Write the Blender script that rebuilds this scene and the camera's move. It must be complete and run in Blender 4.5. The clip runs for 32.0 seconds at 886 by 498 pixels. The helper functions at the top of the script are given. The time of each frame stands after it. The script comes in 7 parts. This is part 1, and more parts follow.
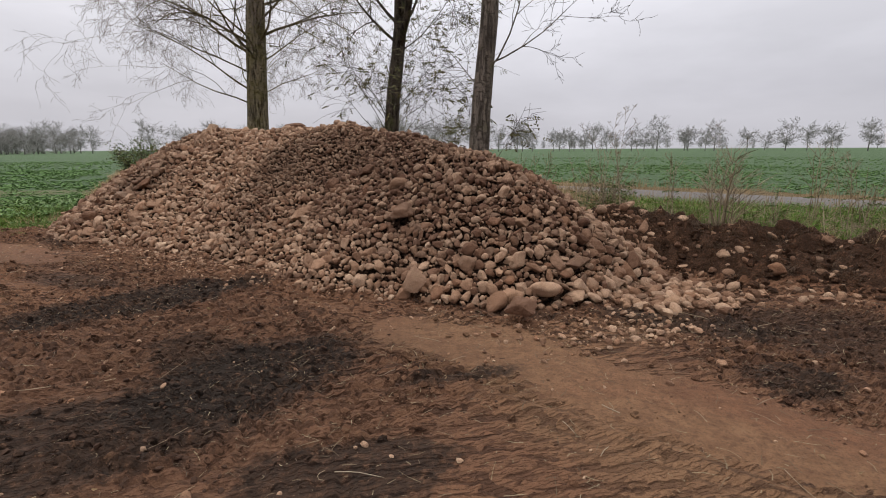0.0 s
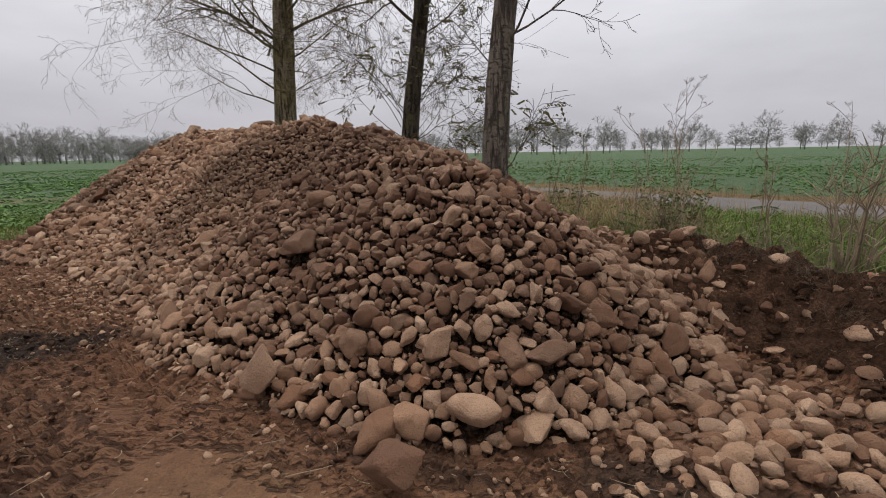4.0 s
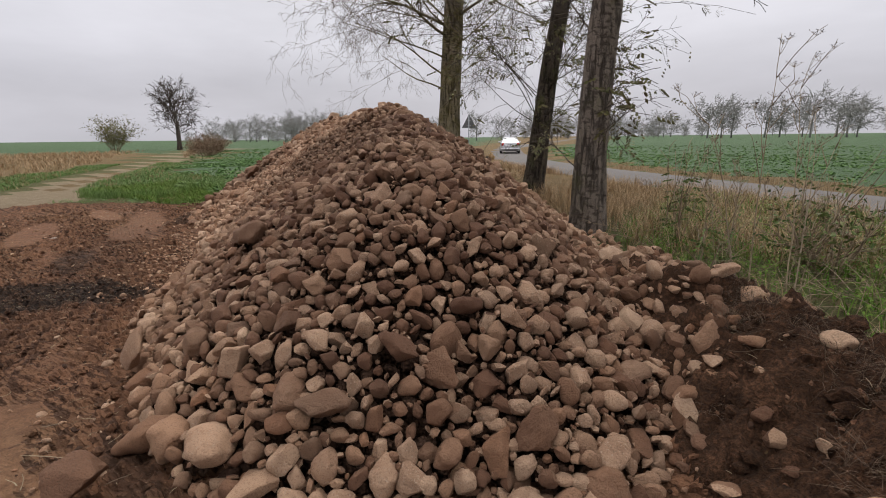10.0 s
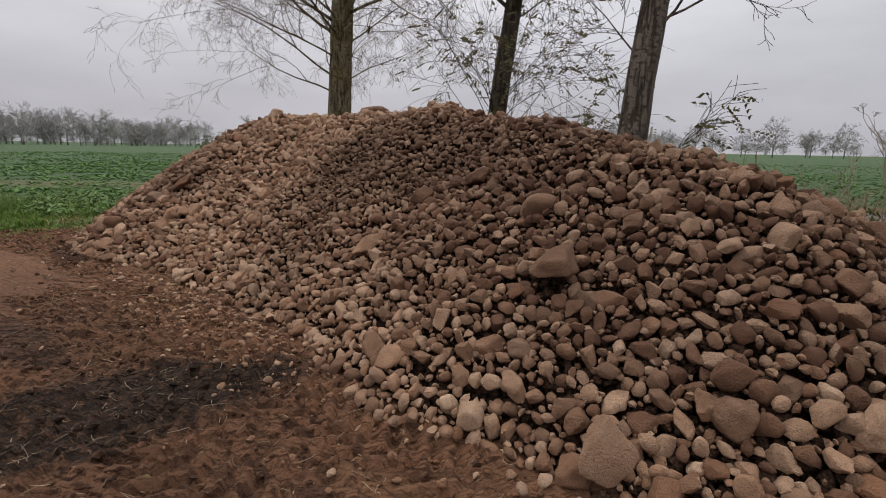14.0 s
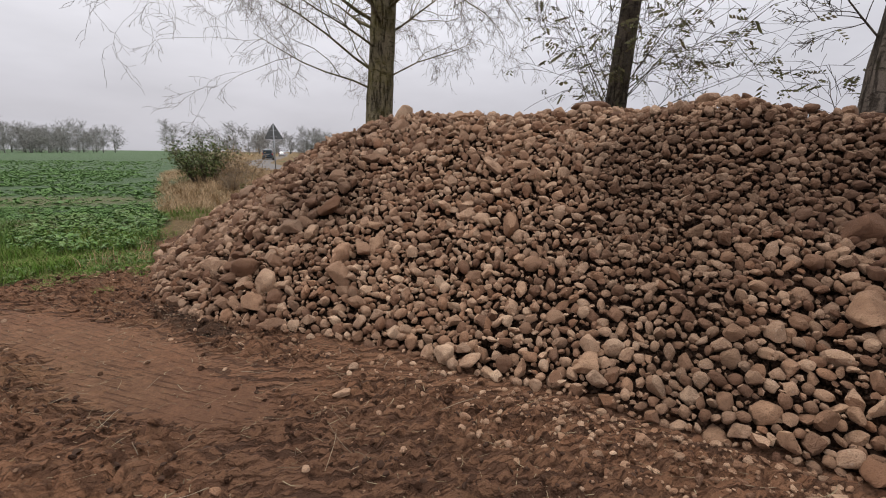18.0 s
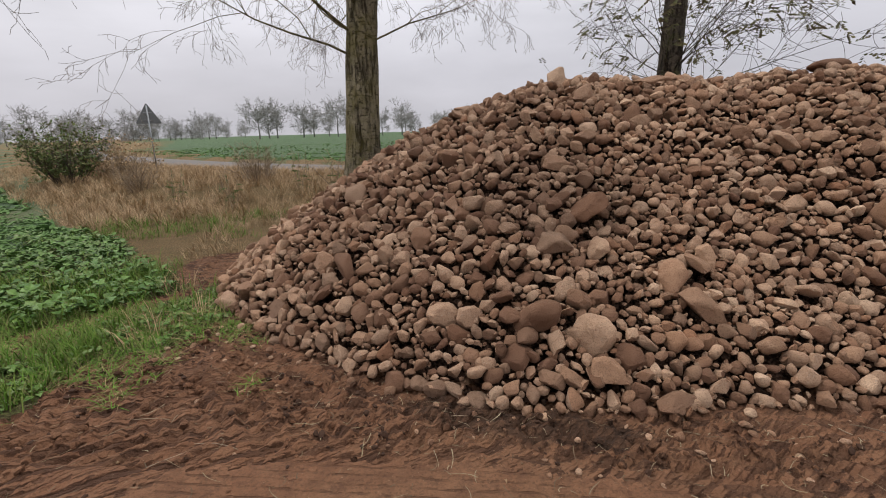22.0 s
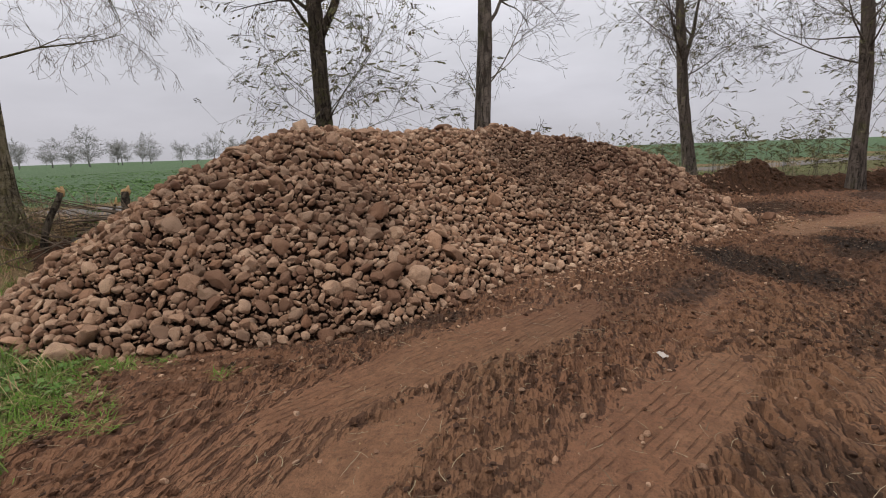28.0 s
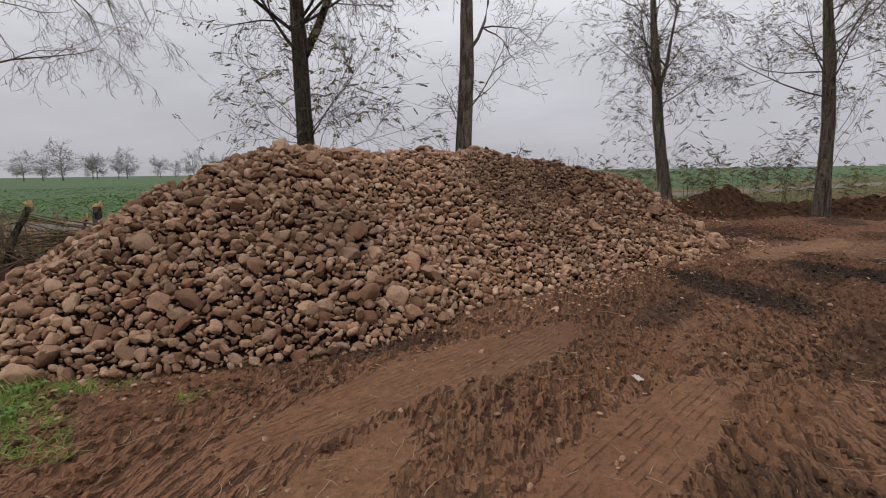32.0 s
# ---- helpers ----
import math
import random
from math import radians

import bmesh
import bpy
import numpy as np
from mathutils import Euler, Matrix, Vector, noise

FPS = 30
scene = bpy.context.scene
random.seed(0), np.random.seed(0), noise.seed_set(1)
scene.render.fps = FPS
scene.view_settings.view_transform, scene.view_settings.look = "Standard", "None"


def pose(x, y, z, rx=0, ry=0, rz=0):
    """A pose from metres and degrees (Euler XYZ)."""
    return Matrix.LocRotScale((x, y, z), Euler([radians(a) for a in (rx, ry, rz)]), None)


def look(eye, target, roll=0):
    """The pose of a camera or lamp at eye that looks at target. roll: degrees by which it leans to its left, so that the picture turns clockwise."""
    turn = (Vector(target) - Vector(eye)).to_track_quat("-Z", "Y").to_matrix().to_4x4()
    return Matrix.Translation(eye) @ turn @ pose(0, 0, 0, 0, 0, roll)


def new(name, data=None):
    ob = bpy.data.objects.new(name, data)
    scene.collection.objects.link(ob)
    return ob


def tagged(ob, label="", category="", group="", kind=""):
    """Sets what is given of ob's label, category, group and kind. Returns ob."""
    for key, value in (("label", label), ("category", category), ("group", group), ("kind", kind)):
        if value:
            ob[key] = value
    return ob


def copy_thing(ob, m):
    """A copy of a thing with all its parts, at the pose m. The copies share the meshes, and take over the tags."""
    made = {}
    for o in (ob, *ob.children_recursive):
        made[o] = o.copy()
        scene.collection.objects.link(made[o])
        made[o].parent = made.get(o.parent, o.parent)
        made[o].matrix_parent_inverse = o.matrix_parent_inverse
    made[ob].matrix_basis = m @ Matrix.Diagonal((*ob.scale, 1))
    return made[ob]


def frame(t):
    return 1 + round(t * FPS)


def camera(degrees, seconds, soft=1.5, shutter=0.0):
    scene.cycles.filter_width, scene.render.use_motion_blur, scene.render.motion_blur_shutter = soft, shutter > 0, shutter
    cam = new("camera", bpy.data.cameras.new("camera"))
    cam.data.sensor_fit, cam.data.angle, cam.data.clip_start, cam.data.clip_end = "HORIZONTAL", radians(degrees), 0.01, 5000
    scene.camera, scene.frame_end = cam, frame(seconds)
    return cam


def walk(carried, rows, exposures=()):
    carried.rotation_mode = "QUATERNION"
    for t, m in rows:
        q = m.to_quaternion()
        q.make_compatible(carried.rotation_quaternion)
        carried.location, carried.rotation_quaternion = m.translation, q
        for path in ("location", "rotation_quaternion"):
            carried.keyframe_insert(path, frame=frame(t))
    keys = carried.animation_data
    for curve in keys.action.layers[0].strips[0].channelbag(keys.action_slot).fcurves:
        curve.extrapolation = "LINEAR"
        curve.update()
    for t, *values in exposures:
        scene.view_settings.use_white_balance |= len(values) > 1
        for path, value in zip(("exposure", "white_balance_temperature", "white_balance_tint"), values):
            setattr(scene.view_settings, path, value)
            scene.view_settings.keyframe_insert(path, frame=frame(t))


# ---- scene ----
cam = camera(87.23, 32.0, 1.0)
PATH = [
    (0.0, (-0.193, -0.877, 1.595), (-0.001, 4.008, 0.546), -0.24),
    (0.5, (-0.179, -0.651, 1.581), (-0.039, 4.237, 0.537), -0.46),
    (1.0, (-0.096, -0.352, 1.604), (-0.022, 4.536, 0.550), -0.74),
    (1.5, (0.000, 0.000, 1.576), (-0.000, 4.892, 0.540), -0.82),
    (2.0, (0.213, 0.260, 1.598), (0.111, 5.151, 0.564), -0.73),
    (2.5, (0.480, 0.515, 1.594), (0.293, 5.402, 0.554), -0.84),
    (4.5, (1.535, 1.652, 1.505), (0.711, 6.481, 0.505), -0.96),
    (5.0, (1.933, 1.868, 1.482), (0.981, 6.663, 0.433), -0.76),
    (5.5, (2.332, 2.135, 1.516), (1.103, 6.857, 0.422), -0.52),
    (6.0, (2.653, 2.336, 1.595), (1.038, 6.926, 0.444), -0.61),
    (6.5, (2.981, 2.495, 1.650), (1.021, 6.933, 0.440), -0.00),
    (7.0, (3.172, 2.716, 1.640), (0.845, 6.970, 0.420), 0.60),
    (7.5, (3.407, 2.967, 1.624), (0.807, 7.070, 0.437), 0.66),
    (8.0, (3.654, 3.094, 1.650), (1.003, 7.163, 0.462), 0.49),
    (8.5, (3.820, 3.182, 1.650), (1.104, 7.213, 0.475), 0.15),
    (9.0, (3.759, 3.152, 1.644), (1.034, 7.176, 0.469), -0.16),
    (9.5, (3.467, 2.943, 1.630), (0.714, 6.951, 0.463), -0.36),
    (10.0, (3.104, 2.714, 1.611), (0.340, 6.714, 0.445), -0.63),
    (10.5, (2.642, 2.623, 1.587), (-0.097, 6.646, 0.442), -0.66),
    (11.0, (2.189, 2.403, 1.566), (-0.502, 6.458, 0.419), -0.79),
    (11.5, (1.680, 2.169, 1.536), (-0.786, 6.373, 0.418), -0.38),
    (12.0, (1.203, 2.000, 1.569), (-0.892, 6.396, 0.436), 0.09),
    (12.5, (0.756, 1.810, 1.590), (-1.020, 6.336, 0.424), 0.18),
    (13.0, (0.218, 1.842, 1.485), (-1.163, 6.522, 0.391), 0.64),
    (13.5, (-0.320, 1.888, 1.509), (-1.281, 6.678, 0.444), 1.00),
    (15.5, (-2.170, 2.529, 1.571), (-2.382, 7.416, 0.535), 0.56),
    (16.0, (-2.651, 2.630, 1.587), (-2.784, 7.524, 0.573), 0.64),
    (16.5, (-3.096, 2.773, 1.602), (-3.185, 7.669, 0.590), 0.61),
    (17.0, (-3.580, 2.998, 1.604), (-3.616, 7.895, 0.592), 0.54),
    (17.5, (-4.083, 3.202, 1.571), (-4.068, 8.102, 0.577), 0.65),
    (18.0, (-4.517, 3.466, 1.529), (-4.443, 8.363, 0.522), 0.57),
    (18.5, (-4.962, 3.669, 1.538), (-4.829, 8.562, 0.518), 0.28),
    (19.0, (-5.403, 3.903, 1.526), (-5.223, 8.796, 0.511), 0.24),
    (19.5, (-5.859, 4.167, 1.533), (-5.619, 9.057, 0.518), 0.22),
    (20.0, (-6.324, 4.368, 1.542), (-6.024, 9.255, 0.530), 0.16),
    (20.5, (-6.731, 4.647, 1.530), (-6.346, 9.526, 0.507), 0.05),
    (21.0, (-7.140, 4.921, 1.549), (-6.452, 9.755, 0.471), -0.47),
    (21.5, (-7.498, 5.197, 1.572), (-6.450, 9.946, 0.410), -1.07),
    (22.0, (-7.814, 5.527, 1.553), (-6.329, 10.139, 0.319), -1.59),
    (22.5, (-8.166, 5.688, 1.551), (-6.164, 10.090, 0.281), -1.62),
    (23.0, (-8.493, 5.624, 1.589), (-5.949, 9.728, 0.290), -1.64),
    (23.5, (-8.777, 5.524, 1.639), (-5.811, 9.334, 0.339), -1.90),
    (24.0, (-9.031, 5.558, 1.631), (-5.742, 9.099, 0.347), -1.93),
    (24.5, (-9.204, 5.444, 1.641), (-5.685, 8.770, 0.394), -1.57),
    (25.0, (-9.403, 5.421, 1.651), (-5.742, 8.604, 0.441), -1.49),
    (25.5, (-9.669, 5.487, 1.676), (-5.781, 8.414, 0.528), -1.08),
    (26.0, (-9.848, 5.439, 1.660), (-5.803, 8.173, 0.580), -1.09),
    (26.5, (-10.094, 5.395, 1.649), (-5.915, 7.925, 0.580), -1.13),
    (28.5, (-10.579, 5.486, 1.649), (-6.054, 7.382, 0.686), -1.97),
    (29.0, (-10.579, 5.483, 1.651), (-6.003, 7.296, 0.770), -1.53),
    (29.5, (-10.595, 5.485, 1.658), (-6.012, 7.325, 0.879), -0.30),
    (30.0, (-10.602, 5.483, 1.659), (-6.024, 7.338, 0.887), -0.25),
    (30.5, (-10.601, 5.471, 1.650), (-6.019, 7.305, 0.845), -0.33),
    (31.0, (-10.587, 5.476, 1.647), (-6.005, 7.299, 0.825), -0.32),
    (31.5, (-10.541, 5.472, 1.648), (-5.957, 7.292, 0.825), -0.35),
    (32.0, (-10.523, 5.449, 1.654), (-5.946, 7.286, 0.833), -0.83),
]
walk(cam, [(t, look(eye, target, roll)) for t, eye, target, roll in PATH],
     [(0.0, 0.0), (1.0, 0.08), (2.0, 0.02), (3.5, -0.1), (5.0, -0.22), (6.0, -0.1), (7.0, 0.0), (9.0, 0.0), (11.0, -0.12), (13.0, -0.28), (15.0, -0.2), (16.0, -0.15), (18.0, 0.0), (24.0, 0.0), (26.0, -0.08), (29.0, -0.08), (30.0, -0.15), (31.0, -0.25), (32.0, -0.25)])

# ---- world and sun: a closed overcast sky, brighter overhead ----
def build_sky():
    w = bpy.data.worlds.new("overcast_sky")
    scene.world = w
    w.use_nodes = True
    nt = w.node_tree
    nt.nodes.clear()
    N = nt.nodes.new
    out, bg = N("ShaderNodeOutputWorld"), N("ShaderNodeBackground")
    sky = N("ShaderNodeTexSky")
    sky.sky_type, sky.sun_disc = "NISHITA", False
    sky.sun_elevation, sky.sun_rotation = radians(51), radians(333)
    sky.air_density, sky.dust_density, sky.ozone_density = 1.0, 6.0, 1.0
    co = N("ShaderNodeTexCoord")
    sep = N("ShaderNodeSeparateXYZ")
    nt.links.new(co.outputs["Generated"], sep.inputs[0])
    # cloud cover: pale at the horizon, brighter towards the zenith
    ramp = N("ShaderNodeValToRGB")
    nt.links.new(sep.outputs["Z"], ramp.inputs[0])
    e = ramp.color_ramp.elements
    e[0].position, e[0].color = 0.0, (0.60, 0.590, 0.640, 1)
    e[1].position, e[1].color = 1.0, (2.05, 2.02, 2.06, 1)
    for p, c in ((0.10, (0.63, 0.622, 0.680, 1)), (0.30, (0.90, 0.892, 0.955, 1)), (0.55, (1.22, 1.21, 1.25, 1))):
        ramp.color_ramp.elements.new(p).color = c
    stretch = N("ShaderNodeMapping")
    stretch.inputs["Scale"].default_value = (1.0, 1.0, 3.5)
    nt.links.new(co.outputs["Generated"], stretch.inputs[0])
    cloud = N("ShaderNodeTexNoise")
    cloud.inputs["Scale"].default_value, cloud.inputs["Detail"].default_value, cloud.inputs["Roughness"].default_value = 2.2, 5.0, 0.55
    nt.links.new(stretch.outputs[0], cloud.inputs[0])
    band = N("ShaderNodeMapRange")
    band.inputs[1].default_value, band.inputs[2].default_value = 0.3, 0.72
    band.inputs[3].default_value, band.inputs[4].default_value = 0.90, 1.13
    nt.links.new(cloud.outputs[0], band.inputs[0])
    mul = N("ShaderNodeMix")
    mul.data_type, mul.blend_type = "RGBA", "MULTIPLY"
    mul.inputs[0].default_value = 1.0
    nt.links.new(ramp.outputs[0], mul.inputs[6])
    nt.links.new(band.outputs[0], mul.inputs[7])
    dim = N("ShaderNodeMix")
    dim.data_type, dim.blend_type = "RGBA", "MULTIPLY"
    dim.inputs[0].default_value = 1.0
    dim.inputs[7].default_value = (0.1, 0.1, 0.1, 1)
    nt.links.new(sky.outputs[0], dim.inputs[6])
    mix = N("ShaderNodeMix")
    mix.data_type = "RGBA"
    mix.inputs[0].default_value = 0.93
    nt.links.new(dim.outputs[2], mix.inputs[6])
    nt.links.new(mul.outputs[2], mix.inputs[7])
    nt.links.new(mix.outputs[2], bg.inputs[0])
    bg.inputs[1].default_value = SKY_STRENGTH
    nt.links.new(bg.outputs[0], out.inputs[0])
    lamp = bpy.data.lights.new("sun", "SUN")
    lamp.energy, lamp.angle, lamp.color = 1.5, radians(18), (1.0, 0.96, 0.90)
    ob = new("sun", lamp)
    ob.matrix_world = look((-5, 10, 14), (0, 0, 0))


SKY_STRENGTH = 1.0
build_sky()


# ---- materials ----
class Graph:
    """A node material in a few words."""

    def __init__(self, name, rough=0.85, spec=0.3, metal=0.0):
        self.mat = bpy.data.materials.new(name)
        self.mat.use_nodes = True
        self.nt = self.mat.node_tree
        self.nt.nodes.clear()
        self.out = self.nt.nodes.new("ShaderNodeOutputMaterial")
        self.b = self.nt.nodes.new("ShaderNodeBsdfPrincipled")
        self.nt.links.new(self.b.outputs[0], self.out.inputs[0])
        self.b.inputs["Roughness"].default_value = rough
        self.b.inputs["Specular IOR Level"].default_value = spec
        self.b.inputs["Metallic"].default_value = metal
        self.geo = self.nt.nodes.new("ShaderNodeNewGeometry")
        self.tc = self.nt.nodes.new("ShaderNodeTexCoord")

    def put(self, a, b):
        if isinstance(a, (int, float)):
            b.default_value = a
        elif isinstance(a, tuple):
            b.default_value = (*a, 1) if len(a) == 3 and len(b.default_value) == 4 else a
        else:
            self.nt.links.new(a, b)

    def noise(self, scale, detail=4, rough=0.6, vec=None, stretch=None, turn=0):
        n = self.nt.nodes.new("ShaderNodeTexNoise")
        n.inputs["Scale"].default_value, n.inputs["Detail"].default_value, n.inputs["Roughness"].default_value = scale, detail, rough
        v = vec if vec is not None else self.geo.outputs["Position"]
        if stretch:
            m = self.nt.nodes.new("ShaderNodeMapping")
            m.inputs["Scale"].default_value = stretch
            m.inputs["Rotation"].default_value = (0, 0, radians(turn))
            self.nt.links.new(v, m.inputs[0])
            v = m.outputs[0]
        self.nt.links.new(v, n.inputs["Vector"])
        return n.outputs[0]

    def voronoi(self, scale, vec=None, out=0):
        n = self.nt.nodes.new("ShaderNodeTexVoronoi")
        n.inputs["Scale"].default_value = scale
        self.nt.links.new(vec if vec is not None else self.geo.outputs["Position"], n.inputs["Vector"])
        return n.outputs[out]

    def scales(self, scale, turn, squeeze, ragged=0.5):
        """Overlapping flakes: how far across its flake a place lies (-0.5 to 0.5), and a chance number for each flake."""
        w = self.nt.nodes.new("ShaderNodeTexNoise")
        w.inputs["Scale"].default_value, w.inputs["Detail"].default_value, w.inputs["Roughness"].default_value = scale * 0.8, 5.0, 0.65
        self.nt.links.new(self.geo.outputs["Position"], w.inputs["Vector"])
        a = self.nt.nodes.new("ShaderNodeVectorMath")
        a.operation = "MULTIPLY_ADD"
        self.nt.links.new(w.outputs["Color"], a.inputs[0])
        a.inputs[1].default_value = (ragged / scale / squeeze, ragged / scale, 0)
        self.nt.links.new(self.geo.outputs["Position"], a.inputs[2])
        m = self.nt.nodes.new("ShaderNodeMapping")
        m.inputs["Rotation"].default_value = (0, 0, radians(-turn))
        m.inputs["Scale"].default_value = (squeeze, 1.0, 0.0)
        self.nt.links.new(a.outputs[0], m.inputs[0])
        n = self.nt.nodes.new("ShaderNodeTexVoronoi")
        n.inputs["Scale"].default_value = scale
        self.nt.links.new(m.outputs[0], n.inputs["Vector"])
        d = self.nt.nodes.new("ShaderNodeVectorMath")
        d.operation = "SUBTRACT"
        self.nt.links.new(m.outputs[0], d.inputs[0])
        self.nt.links.new(n.outputs["Position"], d.inputs[1])
        sep = self.nt.nodes.new("ShaderNodeSeparateXYZ")
        self.nt.links.new(d.outputs[0], sep.inputs[0])
        return self.math("MULTIPLY", sep.outputs[1], scale), n.outputs["Color"]

    def ramp(self, x, *stops):
        n = self.nt.nodes.new("ShaderNodeValToRGB")
        self.put(x, n.inputs[0])
        e = n.color_ramp.elements
        while len(e) < len(stops):
            e.new(0.5)
        for el, (p, c) in zip(e, stops):
            el.position = p
        for el, (p, c) in zip(e, stops):
            el.color = (*c, 1) if isinstance(c, tuple) else (c, c, c, 1)
        return n.outputs[0]

    def mix(self, fac, a, b, mode="MIX"):
        n = self.nt.nodes.new("ShaderNodeMix")
        n.data_type, n.blend_type = "RGBA", mode
        self.put(fac, n.inputs[0])
        self.put(a, n.inputs[6])
        self.put(b, n.inputs[7])
        return n.outputs[2]

    def math(self, op, a, b=0.0, c=0.0):
        n = self.nt.nodes.new("ShaderNodeMath")
        n.operation = op
        for v, s in zip((a, b, c), n.inputs):
            self.put(v, s)
        return n.outputs[0]

    def blob(self, x, y, rx, ry, turn, wobble, soft=0.35):
        """A patch with a ragged outline: 1 inside, 0 outside."""
        m = self.nt.nodes.new("ShaderNodeMapping")
        m.vector_type = "TEXTURE"
        m.inputs["Location"].default_value = (x, y, 0)
        m.inputs["Rotation"].default_value = (0, 0, radians(turn))
        m.inputs["Scale"].default_value = (rx, ry, 1e6)
        self.nt.links.new(self.geo.outputs["Position"], m.inputs[0])
        ln = self.nt.nodes.new("ShaderNodeVectorMath")
        ln.operation = "LENGTH"
        self.nt.links.new(m.outputs[0], ln.inputs[0])
        d = self.math("MULTIPLY_ADD", wobble, 1.3, ln.outputs[1])
        n = self.nt.nodes.new("ShaderNodeMapRange")
        n.interpolation_type = "SMOOTHSTEP"
        n.inputs[1].default_value, n.inputs[2].default_value = 1.65 - soft, 1.65 + soft
        n.inputs[3].default_value, n.inputs[4].default_value = 1.0, 0.0
        self.nt.links.new(d, n.inputs[0])
        return n.outputs[0]

    def color(self, c):
        self.put(c, self.b.inputs["Base Color"])
        return self

    def rough(self, c):
        self.put(c, self.b.inputs["Roughness"])
        return self

    def bump(self, h, dist=0.01, strength=1.0):
        n = self.nt.nodes.new("ShaderNodeBump")
        n.inputs["Strength"].default_value, n.inputs["Distance"].default_value = strength, dist
        self.put(h, n.inputs["Height"])
        self.nt.links.new(n.outputs[0], self.b.inputs["Normal"])
        return self

    def random(self, island):
        if island:
            return self.geo.outputs["Random Per Island"]
        n = self.nt.nodes.new("ShaderNodeObjectInfo")
        return n.outputs["Random"]


def stone_material(name, island):
    g = Graph(name, 0.86, 0.25)
    r = g.random(island)
    hue = g.ramp(r, (0.0, (0.139, 0.072, 0.045)), (0.09, (0.411, 0.240, 0.146)), (0.20, (0.227, 0.120, 0.070)), (0.30, (0.498, 0.314, 0.197)), (0.40, (0.284, 0.155, 0.091)), (0.50, (0.174, 0.095, 0.058)),
                 (0.60, (0.508, 0.327, 0.208)), (0.70, (0.307, 0.153, 0.083)), (0.80, (0.399, 0.240, 0.147)), (0.90, (0.208, 0.127, 0.082)), (1.0, (0.624, 0.432, 0.291)))
    # a second chance number of the same stone: some are speckled, some coated with earth
    other = g.math("FRACT", g.math("MULTIPLY", r, 37.7))
    stain = g.noise(7.0, 5, 0.65)
    grain = g.noise(120.0, 3, 0.6)
    hue = g.mix(g.ramp(other, (0.20, 0.45), (0.28, 0.0)), hue, (0.130, 0.062, 0.036))
    hue = g.mix(g.ramp(other, (0.62, 0.0), (0.76, 0.52)), hue, (0.62, 0.42, 0.28))
    c = g.mix(g.ramp(stain, (0.42, 0.0), (0.66, 0.42)), hue, (0.200, 0.100, 0.056))
    c = g.mix(g.math("MULTIPLY", g.ramp(g.noise(22.0, 4, 0.7), (0.52, 0.0), (0.70, 0.6)), g.ramp(other, (0.3, 0.0), (0.9, 1.0))), c, (0.348, 0.239, 0.160))
    # earth clings to the stones of the near tip and in streaks down the front
    wob = g.noise(1.3, 5, 0.7)
    for x, y, rx, ry, t, k in ((0.55, 6.0, 2.7, 1.75, -29, 0.84), (-6.75, 9.3, 1.5, 1.7, -29, 0.55), (-0.4, 6.9, 0.9, 1.3, -29, 0.6), (-2.5, 6.9, 1.1, 1.0, -40, 0.30), (-0.5, 5.25, 1.7, 0.85, -29, 0.55)):
        coat = g.math("MULTIPLY", g.blob(x, y, rx, ry, t, wob), g.ramp(g.math("ADD", g.math("MULTIPLY", other, 0.6), g.math("MULTIPLY", stain, 0.6)), (0.32, 1.0), (0.74, 0.35)))
        c = g.mix(g.math("MULTIPLY", coat, k), c, (0.096, 0.044, 0.025))
    for x, y, rx, ry, t, k in ((-2.0, 7.35, 1.3, 0.6, -24, 0.42), (-2.85, 7.0, 0.4, 1.2, -8, 0.35), (-5.8, 8.75, 0.6, 0.5, -29, 0.42), (-0.6, 6.4, 0.7, 0.5, -29, 0.25)):
        c = g.mix(g.math("MULTIPLY", g.blob(x, y, rx, ry, t, wob), k), c, (0.092, 0.050, 0.030))
    c = g.mix(g.ramp(grain, (0.32, 0.4), (0.5, 0.0)), c, (0.078, 0.044, 0.028))
    speck = g.math("MULTIPLY", g.ramp(g.noise(85.0, 2, 0.5), (0.62, 0.0), (0.68, 0.6)), g.ramp(other, (0.62, 0.0), (0.75, 1.0)))
    c = g.mix(speck, c, (0.432, 0.322, 0.240))
    g.color(c)
    h = g.math("ADD", g.math("MULTIPLY", g.noise(30.0, 6, 0.7), 0.8), g.math("MULTIPLY", grain, 0.2))
    g.bump(h, 0.032, 0.95)
    return g.mat


# churned stretches of the yard, and bands printed by a ribbed tyre: place, half sizes, turn
CHURN = [(-2.6, 3.3, 2.0, 1.1, -25), (2.9, 2.7, 1.1, 0.9, -10), (-7.0, 5.95, 2.1, 0.42, -25), (-7.6, 8.05, 1.1, 0.38, -30), (-1.2, 1.9, 1.3, 0.7, 20), (-4.3, 5.35, 2.2, 0.32, -27), (-9.2, 6.3, 0.9, 0.6, 20),
         (-5.2, 4.0, 1.6, 0.6, -25), (-8.6, 4.0, 1.2, 0.6, 40), (0.9, 3.55, 1.2, 0.25, -20), (-6.2, 7.2, 1.0, 0.3, -32), (-9.0, 8.8, 0.7, 0.3, -30), (3.0, 1.9, 1.2, 0.7, -20), (5.6, 2.4, 2.4, 0.9, -25), (0.5, -0.5, 4.0, 0.9, -15), (6.6, 0.6, 3.2, 1.2, -20), (-2.9, 5.15, 2.7, 0.38, -29)]
RIBS = [(-7.4, 7.07, 1.55, 0.33, -24.7), (-7.65, 5.28, 1.35, 0.33, -24.5), (-6.3, 6.25, 0.9, 0.3, -20)]


